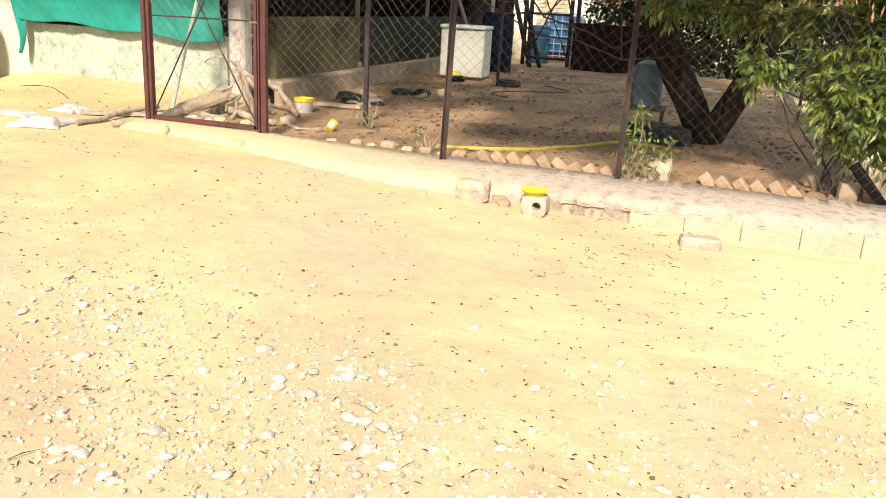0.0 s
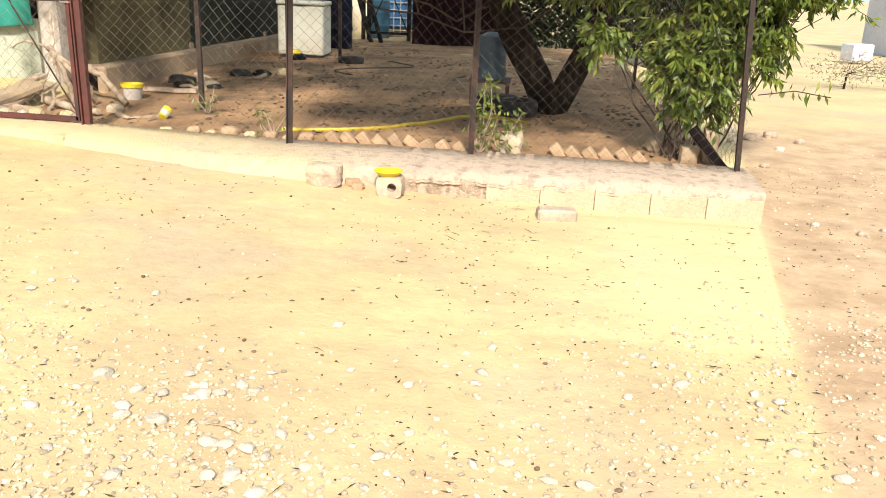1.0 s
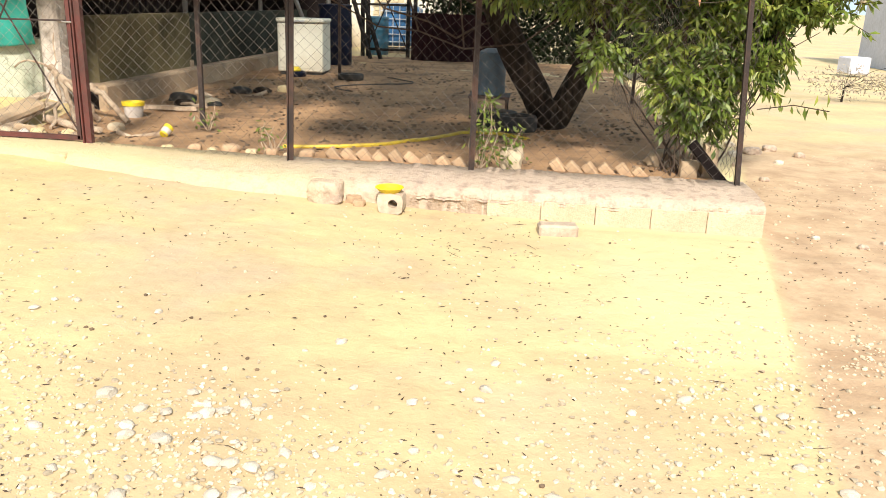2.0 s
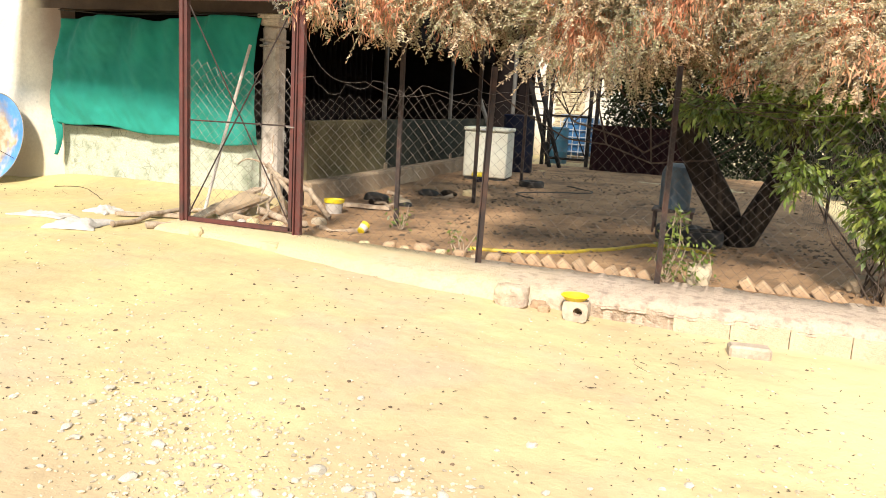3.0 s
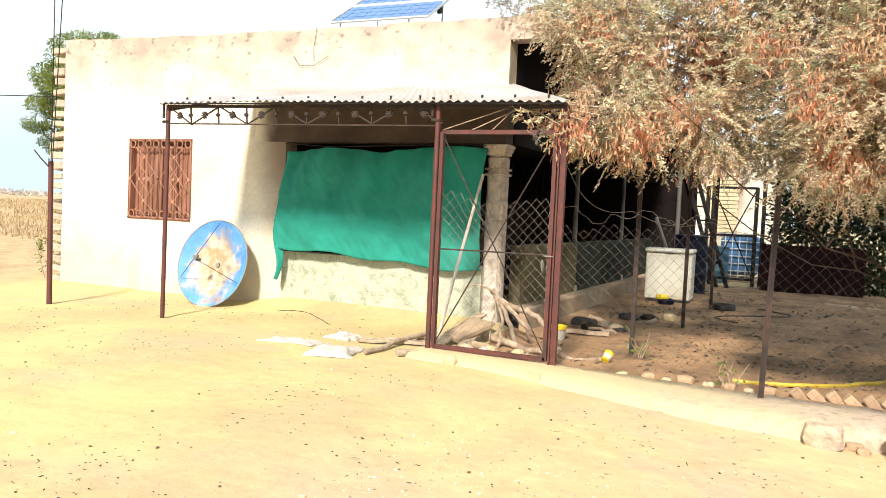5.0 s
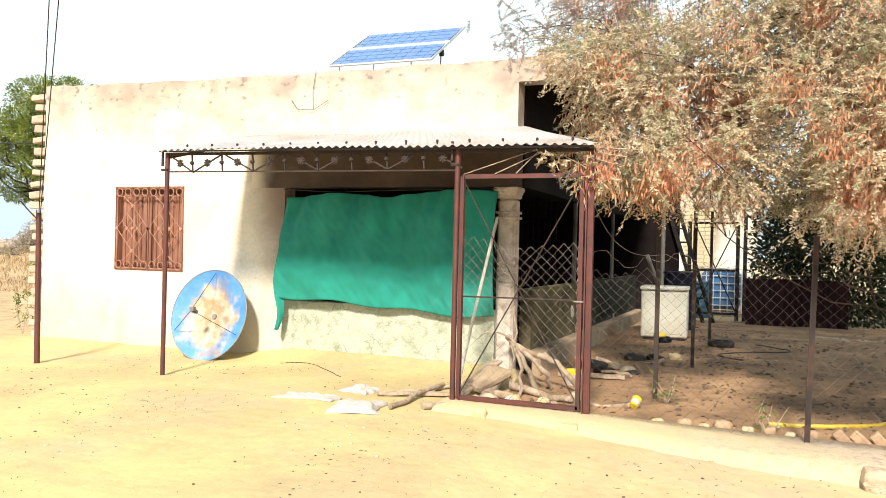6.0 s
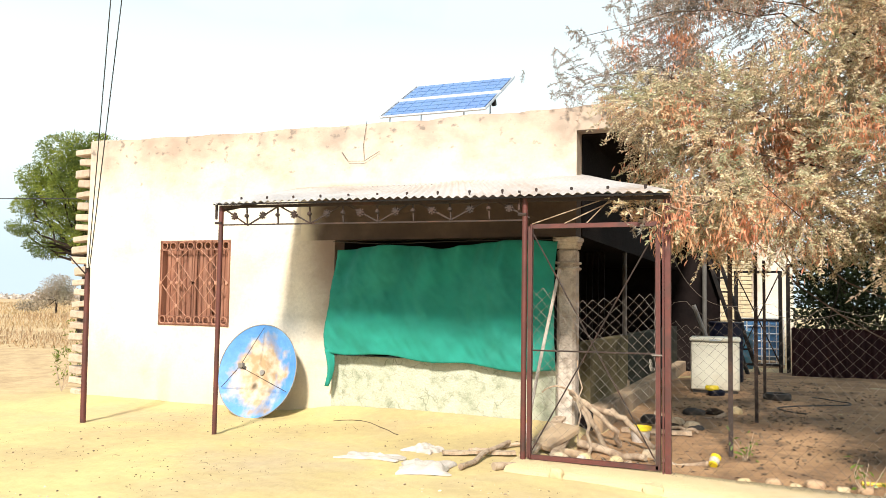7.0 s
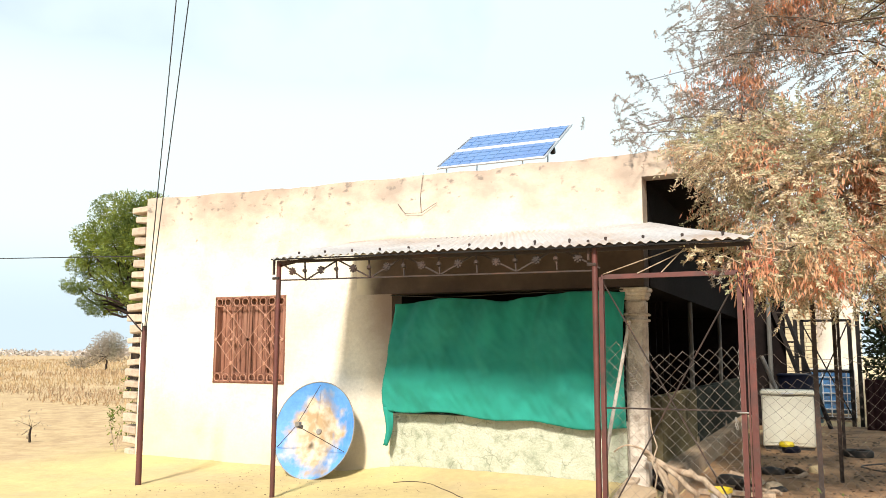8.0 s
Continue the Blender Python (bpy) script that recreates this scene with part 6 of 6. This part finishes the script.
rock("rubble_block", -0.36, 6.76, (0.09, 0.08, 0.11), BLOCK, "squat pale concrete lump among the edging bricks", seed=1, square=0.7, sink=0.15)
rock("rubble_block", 1.08, 6.8, (0.07, 0.06, 0.085), KERB, "broken concrete block under the bush", seed=2, square=0.92, sink=0.15)
rock("rubble_block", 1.25, 6.85, (0.06, 0.07, 0.15), KERB, "grey broken concrete lump under the bush", seed=3, square=0.9, sink=0.1)
rock("rubble_block", 0.95, 7.2, (0.17, 0.12, 0.1), KERB, "grey broken concrete lump under the bush", seed=4, square=0.5)
rock("rubble_block", 1.6, 6.75, (0.07, 0.06, 0.055), MORTAR, "pale stone at the end of the low wall", seed=5, square=0.5)
rock("rubble_block", -1.68, 5.8, (0.13, 0.1, 0.10), MORTAR, "pinkish broken concrete block against the low wall", seed=6, square=0.75, sink=0.25)
rock("brick_scrap", -1.48, 5.84, (0.06, 0.05, 0.04), BRICK, "broken red brick piece", seed=7, square=0.6)
rock("brick_scrap", -1.42, 5.76, (0.045, 0.04, 0.03), BRICK, "broken red brick piece", seed=8, square=0.6)
for k, (x, y, r) in enumerate(((2.0, 9.2, 0.07), (2.25, 9.45, 0.1), (2.5, 9.7, 0.08), (2.1, 9.9, 0.06), (2.75, 9.4, 0.06), (1.9, 8.6, 0.05), (2.4, 8.9, 0.05), (2.0, 7.9, 0.045), (4.2, 9.1, 0.07), (1.85, 5.9, 0.03), (2.1, 5.7, 0.035), (2.3, 5.85, 0.03))):
    rock("rubble_stone", x, y, (r, r * 0.8, r * 0.6), MORTAR if k % 3 else STONE, "dusty rubble stone on the brown earth", group="rubble beyond the low wall", seed=130 + k, square=0.3)
for k, (x, y, r) in enumerate(((-3.1, 6.78, 0.06), (-2.93, 6.74, 0.045), (-2.78, 6.8, 0.075), (-2.58, 6.75, 0.05), (-2.42, 6.79, 0.06), (-2.25, 6.74, 0.045), (-2.1, 6.78, 0.065), (-3.32, 6.72, 0.05))):
    rock("rubble_stone", x, y, (r, r * 0.8, r * 0.75), MORTAR if k % 2 else BRICK, "crumbling pinkish lump behind the low wall", group="lumps behind the low wall", seed=160 + k, square=0.5)
solid("white_brick", Mesh().box((0.02, 5.5, ground_z(0.02, 5.5) + 0.018), (0.27, 0.13, 0.11), (0, 0, 8), 0.015), PALEBRICK, "pale limewashed brick lying on the sand", "brick")


def build_hollow_block():
    x, y = -1.17, 5.7
    g = ground_z(x, y)
    b = thing("hollow_block", (x, y, g), "pale broken hollow block with a round hole", "block")
    n = 20
    vs, fs = [], []
    for yy in (y - 0.07, y + 0.09):
        for ring in (0, 1):
            for j in range(n):
                a = 2 * math.pi * j / n
                cx, cz = math.cos(a), math.sin(a)
                k = 0.033 if ring == 0 else (0.092 + 0.02 * noise.noise((cx * 2, cz * 2, 4))) / max(abs(cx), abs(cz) * 1.25) ** 0.8
                vs.append((x + cx * k + (0.02 if ring == 0 else 0), yy, g + 0.07 + cz * k * 0.95))
    for j in range(n):
        k = (j + 1) % n
        fs += [(j, k, n + k, n + j), (2 * n + k, 2 * n + j, 3 * n + j, 3 * n + k), (n + j, n + k, 3 * n + k, 3 * n + j), (k, j, 2 * n + j, 2 * n + k)]
    part("body", Mesh().add(vs, fs), PALEBRICK, b)
    d = Mesh().lathe((x - 0.02, y + 0.02, g + 0.138), [(0.001, 0.004), (0.07, 0.0), (0.105, 0.035), (0.098, 0.04), (0.068, 0.01), (0.001, 0.012)], 22)
    solid("yellow_saucer", d, YELLOW, "bright yellow plastic saucer resting on a block", "saucer", loc=(x - 0.02, y + 0.02, g + 0.138))


build_hollow_block()


def sack(x, y, sx, sy, h, rz, seed, label):
    g = ground_z(x, y)
    m = pose(x, y, g, 0, 0, rz)

    def fn(u, v):
        a, b = u * 2 - 1, v * 2 - 1
        e = max(abs(a), abs(b))
        r = 0.85 + 0.35 * noise.noise((a * 1.6, b * 1.6, seed))
        z = h * (1 - e ** 4) * (0.5 + 0.7 * noise.noise((a * 1.5, b * 1.5, seed + 4))) + 0.012 + 0.022 * noise.noise((a * 4, b * 4, seed)) * (1 - e ** 4)
        return m @ Vector((a * sx * r, b * sy * r, z))
    return solid("plastic_sack", Mesh().slab(22, 18, fn, (0, 0, -0.012)), PLASTIC, label, "sack", "white sacks on the sand", smooth=60, loc=(x, y, g))


sack(-5.85, 5.9, 0.25, 0.24, 0.095, 20, 1.0, "crumpled white woven plastic sack lying on the sand")
sack(-6.18, 6.65, 0.17, 0.14, 0.08, -15, 5.0, "small crumpled white sack on the sand")
sack(-6.5, 6.15, 0.3, 0.14, 0.03, 5, 9.0, "flattened white plastic sheet on the sand")


def stick(a, b, r0, r1, seed, label, name="branch_log", material=DRIFT, bow=0.08, group="driftwood by the gate", n=7):
    rng = np.random.default_rng(seed)
    mb = Mesh()
    r0, r1 = r0 * 0.62, r1 * 0.62
    limb(mb, a, b, r0, r1, rng, bow, n, 9)
    for i in range(len(mb.v)):
        p = Vector(mb.v[i])
        mb.v[i] = tuple(p + Vector((noise.noise(p * 9), noise.noise(p * 9 + Vector((4, 0, 0))), noise.noise(p * 9 + Vector((0, 4, 0))))) * r0 * 0.22)
    return solid(name, mb, material, label, "log" if "log" in name else name.split("_")[-1], group, smooth=60)


G = lambda x, y, h=0.0: (x, y, ground_z(x, y) + h)
W1 = "weathered barkless branch leaning at the column foot"
W2 = "dusty split log lying by the gate"
stick(G(-4.65, 7.58, 0.03), (-5.08, 7.94, 0.68), 0.045, 0.036, 1, W1, bow=0.05)
stick(G(-4.55, 7.82, 0.04), (-5.05, 7.93, 0.6), 0.05, 0.036, 3, W1, bow=0.1)
stick((-5.09, 7.93, 0.66), (-4.62, 7.9, 0.47), 0.04, 0.055, 5, W1, bow=0.08)
stick((-4.66, 7.9, 0.5), G(-4.2, 7.75, 0.05), 0.055, 0.045, 35, W1, bow=0.1)
stick(G(-4.75, 7.3, 0.03), (-5.06, 7.95, 0.66), 0.03, 0.026, 32, W1, bow=0.06)
stick((-4.98, 7.9, 0.6), (-5.35, 7.75, 0.66), 0.02, 0.012, 34, W1, bow=0.1)
stick(G(-5.1, 7.2, 0.05), G(-4.3, 6.95, 0.05), 0.06, 0.045, 6, W2)
stick(G(-4.9, 7.5, 0.06), G(-4.2, 7.2, 0.05), 0.07, 0.05, 7, W2)
stick(G(-4.05, 7.25, 0.04), G(-3.6, 7.35, 0.04), 0.045, 0.04, 8, W2)
stick(G(-5.58, 6.02, 0.035), G(-5.5, 7.12, 0.06), 0.043, 0.038, 9, W2, bow=0.01, n=4)
stick(G(-5.78, 6.75, 0.02), G(-5.42, 7.2, 0.03), 0.035, 0.03, 10, W2, bow=0.02)
stick(G(-5.34, 6.2, 0.03), G(-5.18, 6.4, 0.03), 0.06, 0.055, 11, W2, bow=0.01, n=3)
stick((-4.88, 7.4, 0.2), (-5.02, 7.95, 1.0), 0.012, 0.01, 12, "thin dry stick against the column", "dry_stick")
stick(G(-4.35, 9.2, 0.03), G(-3.9, 9.0, 0.03), 0.03, 0.03, 13, "short split plank on the yard earth")
stick(G(-4.55, 10.2, 0.05), G(-3.7, 10.5, 0.05), 0.05, 0.045, 14, "dark log lying by the veranda kerb")
solid("leaning_pole", Mesh().tube([(-4.0, 14.05, ground_z(-4.0, 14.05)), (-4.1, 14.02, 0.75), (-4.42, 13.95, 1.6)], 0.035, 8), PIPE, "pale grey pole leaning behind the chest", "pole")
solid("white_pipe", Mesh().tube([(-5.36, 7.15, 0.2), (-5.27, 7.36, 0.97), (-5.14, 7.64, 1.95)], 0.017, 8), PLASTIC, "pale plastic pipe propped inside the gate", "pipe")
for k, (x, y, s) in enumerate(((-4.75, 7.1, 0.07), (-4.95, 6.95, 0.08), (-4.45, 7.1, 0.06), (-4.2, 7.5, 0.08), (-5.15, 7.4, 0.1), (-4.0, 9.4, 0.09), (-3.6, 10.9, 0.09), (-4.2, 9.7, 0.08))):
    rock("rubble_stone", x, y, (s, s * 0.9, s * 0.75), BLOCK if k % 2 else MORTAR, "dusty lump of rubble stone by the gate", group="rubble by the gate", seed=60 + k, square=0.3)
solid("rubble_slab", Mesh().box((-5.09, 7.3, ground_z(-5.09, 7.3) + 0.13), (0.26, 0.5, 0.08), (16, 4, -24), 0.02), KERB, "broken tan cement slab tilted inside the gate", "slab", "rubble by the gate")
solid("rubble_slab", Mesh().box((-4.87, 7.1, ground_z(-4.87, 7.1) + 0.055), (0.2, 0.16, 0.07), (-8, 12, 35), 0.015), KERB, "broken tan cement slab lying by the gate", "slab", "rubble by the gate")
rock("rubble_block", -4.78, 6.2, (0.06, 0.05, 0.06), MORTAR, "crumbled mortar lump on the gate sill", seed=71, square=0.5, sink=0.25)
rock("rubble_block", -3.98, 6.15, (0.09, 0.06, 0.05), MORTAR, "crumbled mortar lump on the gate sill", seed=72, square=0.6, sink=0.3)
solid("plastic_bottle", Mesh().lathe((-4.72, 6.85, ground_z(-4.72, 6.85)), [(0.001, 0), (0.04, 0.01), (0.05, 0.04), (0.045, 0.08), (0.02, 0.10), (0.001, 0.105)], 14), PLASTIC, "crumpled translucent plastic bottle on the earth", "bottle")

solid("dark_board", Mesh().box((1.2, 6.66, 0.27), (0.08, 0.03, 0.44), (0, -42, 12), 0.006), NEARBLACK, "blackened board leaning inside the fence corner", "board")

# brush rods propped above the gate
br = thing("brush_rods", (-4.6, 6.6, 2.3), "thin dry rods tied above the gate under the awning", "rods")
for a, b in (((-5.1, 6.5, 2.31), (-4.4, 6.6, 2.55)), ((-4.8, 6.5, 2.31), (-4.3, 6.6, 2.55)), ((-4.6, 6.5, 2.31), (-4.38, 6.6, 2.56)), ((-4.2, 6.5, 2.33), (-4.33, 6.6, 2.56)), ((-3.95, 6.5, 2.35), (-4.3, 6.6, 2.54)), ((-3.7, 6.5, 2.38), (-4.3, 6.6, 2.56)), ((-3.6, 6.5, 2.44), (-4.28, 6.6, 2.57)), ((-3.5, 6.5, 2.5), (-4.3, 6.6, 2.58))):
    part("rod", Mesh().tube([a, b], 0.005, 5), DRIFT, br)

# a crack in the sand, drawn as a thin dark tube
solid("ground_cable", Mesh().tube([(x, y, ground_z(x, y) + 0.004) for x, y in ((-7.75, 7.57), (-7.66, 7.61), (-7.55, 7.65), (-7.43, 7.65), (-7.28, 7.6), (-7.12, 7.5), (-7.0, 7.42), (-6.93, 7.37), (-6.84, 7.29), (-6.77, 7.25))], 0.004, 5), TWIG, "thin dark tube drawn for a crack in the sand", "cable")

# wire scrawl on the front wall
solid("loose_wire", Mesh().tube([(-7.68, WY - 0.02, 3.78), (-7.72, WY - 0.02, 3.5), (-7.7, WY - 0.03, 3.3)], 0.003, 4).tube([(-8.02, WY - 0.02, 3.42), (-7.92, WY - 0.03, 3.3), (-7.7, WY - 0.03, 3.29), (-7.5, WY - 0.02, 3.4)], 0.003, 4), DARKIRON, "loose bent wire hanging on the upper wall", "wire")


# ---- stones on the sand ----


def build_stones():
    rng = np.random.default_rng(77)
    protos = []
    for k in range(5):
        bm = bmesh.new()
        bmesh.ops.create_icosphere(bm, subdivisions=2, radius=1)
        off = Vector(rng.uniform(-9, 9, 3))
        mb = Mesh()
        for v in bm.verts:
            p = v.co * (1 + 0.5 * noise.noise(v.co * 1.3 + off) + 0.12 * noise.noise(v.co * 3.5 + off))
            mb.v.append((p.x, p.y * 0.75, p.z * 0.45))
        mb.f = [tuple(v.index for v in f.verts) for f in bm.faces]
        bm.free()
        protos.append(mesh_data("stone", mb, STONE, smooth=45))
    heaps = [(-2.64, 2.49), (-2.34, 2.26), (-1.92, 1.84), (-1.66, 1.76), (-1.27, 2.70), (-1.06, 2.43), (-1.40, 2.50), (-0.32, 3.19), (0.56, 3.49), (0.64, 3.19), (-0.06, 2.60), (-0.46, 2.24),
             (-2.66, 2.89), (-1.09, 1.94), (0.84, 2.86), (0.94, 2.59), (-2.46, 2.64), (1.74, 3.74), (2.34, 4.54), (-3.26, 2.34)]
    done = 0
    # the larger stones: place on the track and half width
    for x, y, s in ((-1.71, 2.69, 0.042), (-1.19, 2.75, 0.032), (-1.3, 2.64, 0.036), (-1.37, 2.44, 0.04), (-1.15, 2.34, 0.034), (-1.02, 2.34, 0.036), (-0.95, 2.31, 0.026), (-1.37, 2.12, 0.036),
                    (-0.98, 3.39, 0.03), (-0.58, 2.9, 0.026), (-1.82, 2.42, 0.03), (-1.63, 2.21, 0.022), (-1.09, 2.18, 0.032), (-0.52, 2.57, 0.022), (-2.4, 3.34, 0.027), (-1.87, 3.47, 0.026), (-0.92, 2.13, 0.035)):
        o = tagged(new("stone", protos[done % 5]), "pale rounded river stone half sunk in the sand", "stone", "loose stones on the track")
        o.matrix_basis = pose(x, y, ground_z(x, y) + s * 0.15, rng.uniform(-12, 12), rng.uniform(-12, 12), rng.uniform(0, 360)) @ Matrix.Diagonal((s, s, s * 1.1, 1))
        done += 1
    while done < 298:
        if rng.random() < 0.62:
            hx, hy = heaps[rng.integers(0, len(heaps))]
            x, y = hx + rng.normal() * 0.17, hy + rng.normal() * 0.12
            s = 0.009 + 0.024 * rng.random() ** 2.2
            o = tagged(new("stone", protos[rng.integers(0, 5)]), "small pale rounded stone on the sand", "stone", "loose stones on the track")
            o.matrix_basis = pose(x, y, ground_z(x, y) + s * 0.2, rng.uniform(-14, 14), rng.uniform(-14, 14), rng.uniform(0, 360)) @ Matrix.Diagonal((s, s * rng.uniform(0.7, 1.2), s * rng.uniform(0.7, 1.3), 1))
            done += 1
            continue
        x, y = rng.uniform(-4.5, 3.2), rng.uniform(0.9, 4.6)
        dens = 0.55 + 0.9 * noise.noise((x * 0.8, y * 0.8, 9)) - 0.22 * max(y - 2.2, 0) + 0.35 * (x > 0.9) - 0.12 * max(-2.2 - x, 0)
        if rng.random() > dens:
            continue
        s = 0.009 + 0.02 * rng.random() ** 2.2
        o = tagged(new("stone", protos[rng.integers(0, 5)]), "small pale rounded stone on the sand", "stone", "loose stones on the track")
        o.matrix_basis = pose(x, y, ground_z(x, y) + s * 0.22, rng.uniform(-12, 12), rng.uniform(-12, 12), rng.uniform(0, 360)) @ Matrix.Diagonal((s, s, s, 1))
        done += 1
    # finer gravel and crumbs of earth
    gr = Mesh()
    bm = bmesh.new()
    bmesh.ops.create_icosphere(bm, subdivisions=1, radius=1)
    ico = [Vector((v.co.x, v.co.y * 0.8, v.co.z * 0.55)) for v in bm.verts]
    fs = [tuple(v.index for v in f.verts) for f in bm.faces]
    bm.free()
    n = 0
    while n < 12500:
        x, y = (rng.uniform(-9, 5), rng.uniform(0.6, 9.5)) if n % 4 else (rng.uniform(-4, 4), rng.uniform(0.8, 4.2))
        if n % 2:
            hx, hy = heaps[rng.integers(0, len(heaps))]
            x, y = hx + rng.normal() * 0.35, hy + rng.normal() * 0.25
        if y > 5.8 and -13 < x < 1.5:
            continue
        dens = 0.4 + 0.9 * noise.noise((x * 0.7, y * 0.7, 2)) + 0.45 * (x > 1.4) - 0.07 * max(y - 3, 0) - 0.1 * max(-3 - x, 0)
        if rng.random() > dens:
            continue
        s = 0.004 + 0.013 * rng.random() ** 2.4
        m = pose(x, y, ground_z(x, y) + s * 0.2, 0, 0, rng.uniform(0, 360))
        gr.add([m @ (p * s * rng.uniform(0.6, 1.25)) for p in ico], fs)
        n += 1
    tagged(new("gravel", mesh_data("gravel", gr, GRAVEL, smooth=0)), "fine pale gravel scattered on the sandy track", "gravel", kind="stuff")
    # dark clods and droppings over the yard earth
    cl = Mesh()
    n = 0
    while n < 1500:
        x, y = rng.uniform(-4.6, 1.2), 6.9 + 9 * rng.random() ** 1.4
        if rng.random() > 0.45 + 1.2 * noise.noise((x * 0.9, y * 0.9, 5)):
            continue
        s = 0.012 + 0.022 * rng.random() ** 2
        m = pose(x, y, ground_z(x, y) + 0.008 + s * 0.2, 0, 0, rng.uniform(0, 360))
        cl.add([m @ (p * s * rng.uniform(0.6, 1.25)) for p in ico], fs)
        n += 1
    n = 0
    while n < 420:
        x, y = rng.uniform(-10, 4.2), 0.8 + 6.5 * rng.random() ** 1.1
        if (y > 5.75 and -5.4 < x < 1.6) or rng.random() > 0.5 + noise.noise((x * 0.7, y * 0.7, 15)):
            continue
        s = 0.006 + 0.009 * rng.random() ** 2
        m = pose(x, y, ground_z(x, y) + s * 0.25, 0, 0, rng.uniform(0, 360))
        cl.add([m @ Vector((p.x * s * rng.uniform(0.6, 1.25), p.y * s, p.z * s)) for p in ico], fs)
        n += 1
    tagged(new("clods", mesh_data("clods", cl, CLOD, smooth=0)), "dark crumbled clods of earth and droppings", "clods", kind="stuff")
    # dry leaf litter and straw bits
    m = 2900
    x, y = rng.uniform(-9, 3, m), rng.uniform(0.8, 6.0, m)
    sparse = np.array([noise.noise((a * 1.1, b * 1.1, 6)) for a, b in zip(x, y)]) > 0.05 + 0.1 * np.maximum(-2.5 - x, 0) - 0.12 * np.maximum(2.6 - y, 0) + 0.4 * (rng.random(m) - 0.5)
    x, y = x[sparse], y[sparse]
    x2, y2 = rng.uniform(-4.6, 1.2, 900), rng.uniform(6.85, 14, 900)
    x, y = np.concatenate([x, x2]), np.concatenate([y, y2])
    z = np.array([ground_z(a, b) + 0.006 for a, b in zip(x, y)])
    d = np.stack([rng.normal(size=len(x)), rng.normal(size=len(x)), 0.08 * rng.normal(size=len(x))], 1)
    wide = np.where(y > 6.5, 0.022, 0.006)
    long = np.where(y > 6.5, 0.07, 0.034)
    # short dark flecks and a few thin twigs strewn over all the sand
    n = 9000
    xf, yf = rng.uniform(-10.5, 4.5, n), 0.7 + 7.2 * rng.random(n) ** 1.2
    patchy = np.array([noise.noise((a * 0.9, b * 0.9, 16)) for a, b in zip(xf, yf)]) > -0.05 + 0.5 * (rng.random(n) - 0.5)
    swept = (xf > -7.0) & (xf < -0.9) & (yf > 3.1) & (rng.random(n) < 0.6)
    free = ((yf < 5.75) | (xf > 1.6) | (xf < -5.3)) & patchy & ~swept
    xf, yf = xf[free], yf[free]
    twiggy = rng.random(len(xf)) < 0.06
    x, y = np.concatenate([x, xf]), np.concatenate([y, yf])
    z = np.concatenate([z, [ground_z(a, b) + 0.005 for a, b in zip(xf, yf)]])
    d = np.concatenate([d, np.stack([rng.normal(size=len(xf)), rng.normal(size=len(xf)) * 0.6, 0.12 * rng.normal(size=len(xf))], 1)])
    wide = np.concatenate([wide, np.where(twiggy, 0.004, 0.008)])
    long = np.concatenate([long, np.where(twiggy, 0.1, 0.014) * rng.uniform(0.5, 1.5, len(xf))])
    tagged(new("leaf_litter", leaf_mesh("leaf_litter", np.stack([x, y, z], 1), d, long, wide, TWIG, 0.1, rng)), "dry leaf litter and twig bits on the earth", "litter", kind="stuff")


build_stones()


# ---- boards by the gate ----


def board(a, b, w, h, label, material=DRIFT):
    """A flat sawn board lying from a to b, with a little warp."""
    a, b = Vector(a), Vector(b)
    side = (b - a).cross(Vector((0, 0, 1))).normalized() * w
    up = Vector((0, 0, h))

    def fn(u, v):
        p = a.lerp(b, u) + side * (v - 0.5)
        return p + Vector((0, 0, 0.012 * noise.noise((u * 3, v, a.x)) + 0.004 * noise.noise((u * 14, v * 3, a.y))))
    return solid("board", Mesh().slab(16, 2, fn, tuple(up)), material, label, "board", "driftwood by the gate", smooth=30)


board(G(-5.22, 6.75, 0.02), (-5.2, 7.95, ground_z(-5.2, 7.9) + 0.12), 0.12, 0.03, "dusty warped board lying inside the gate")
board(G(-4.98, 6.8, 0.02), (-5.05, 7.85, ground_z(-5.0, 7.85) + 0.1), 0.1, 0.03, "dusty warped board lying inside the gate")
board(G(-4.7, 8.75, 0.02), G(-3.95, 8.85, 0.02), 0.1, 0.04, "weathered plank lying beside the veranda kerb")
board(G(-5.95, 6.5, 0.02), G(-5.35, 6.85, 0.02), 0.07, 0.03, "dusty split board lying on the sand")
# dark lumps added in place of a lying dog and debris
for k, (x, y, s) in enumerate(((-4.45, 9.6, 0.11), (-4.25, 9.2, 0.09), (-4.1, 10.6, 0.1), (-3.85, 10.75, 0.08), (-3.95, 9.35, 0.06))):
    rock("charred_lump", x, y, (s * 1.5, s, s * 0.7), RUBBER if k % 2 == 0 else BARK, "dark lump beside the veranda kerb, standing in for dog and debris", "lump", "blackened lumps in the yard", seed=90 + k, square=0.2)
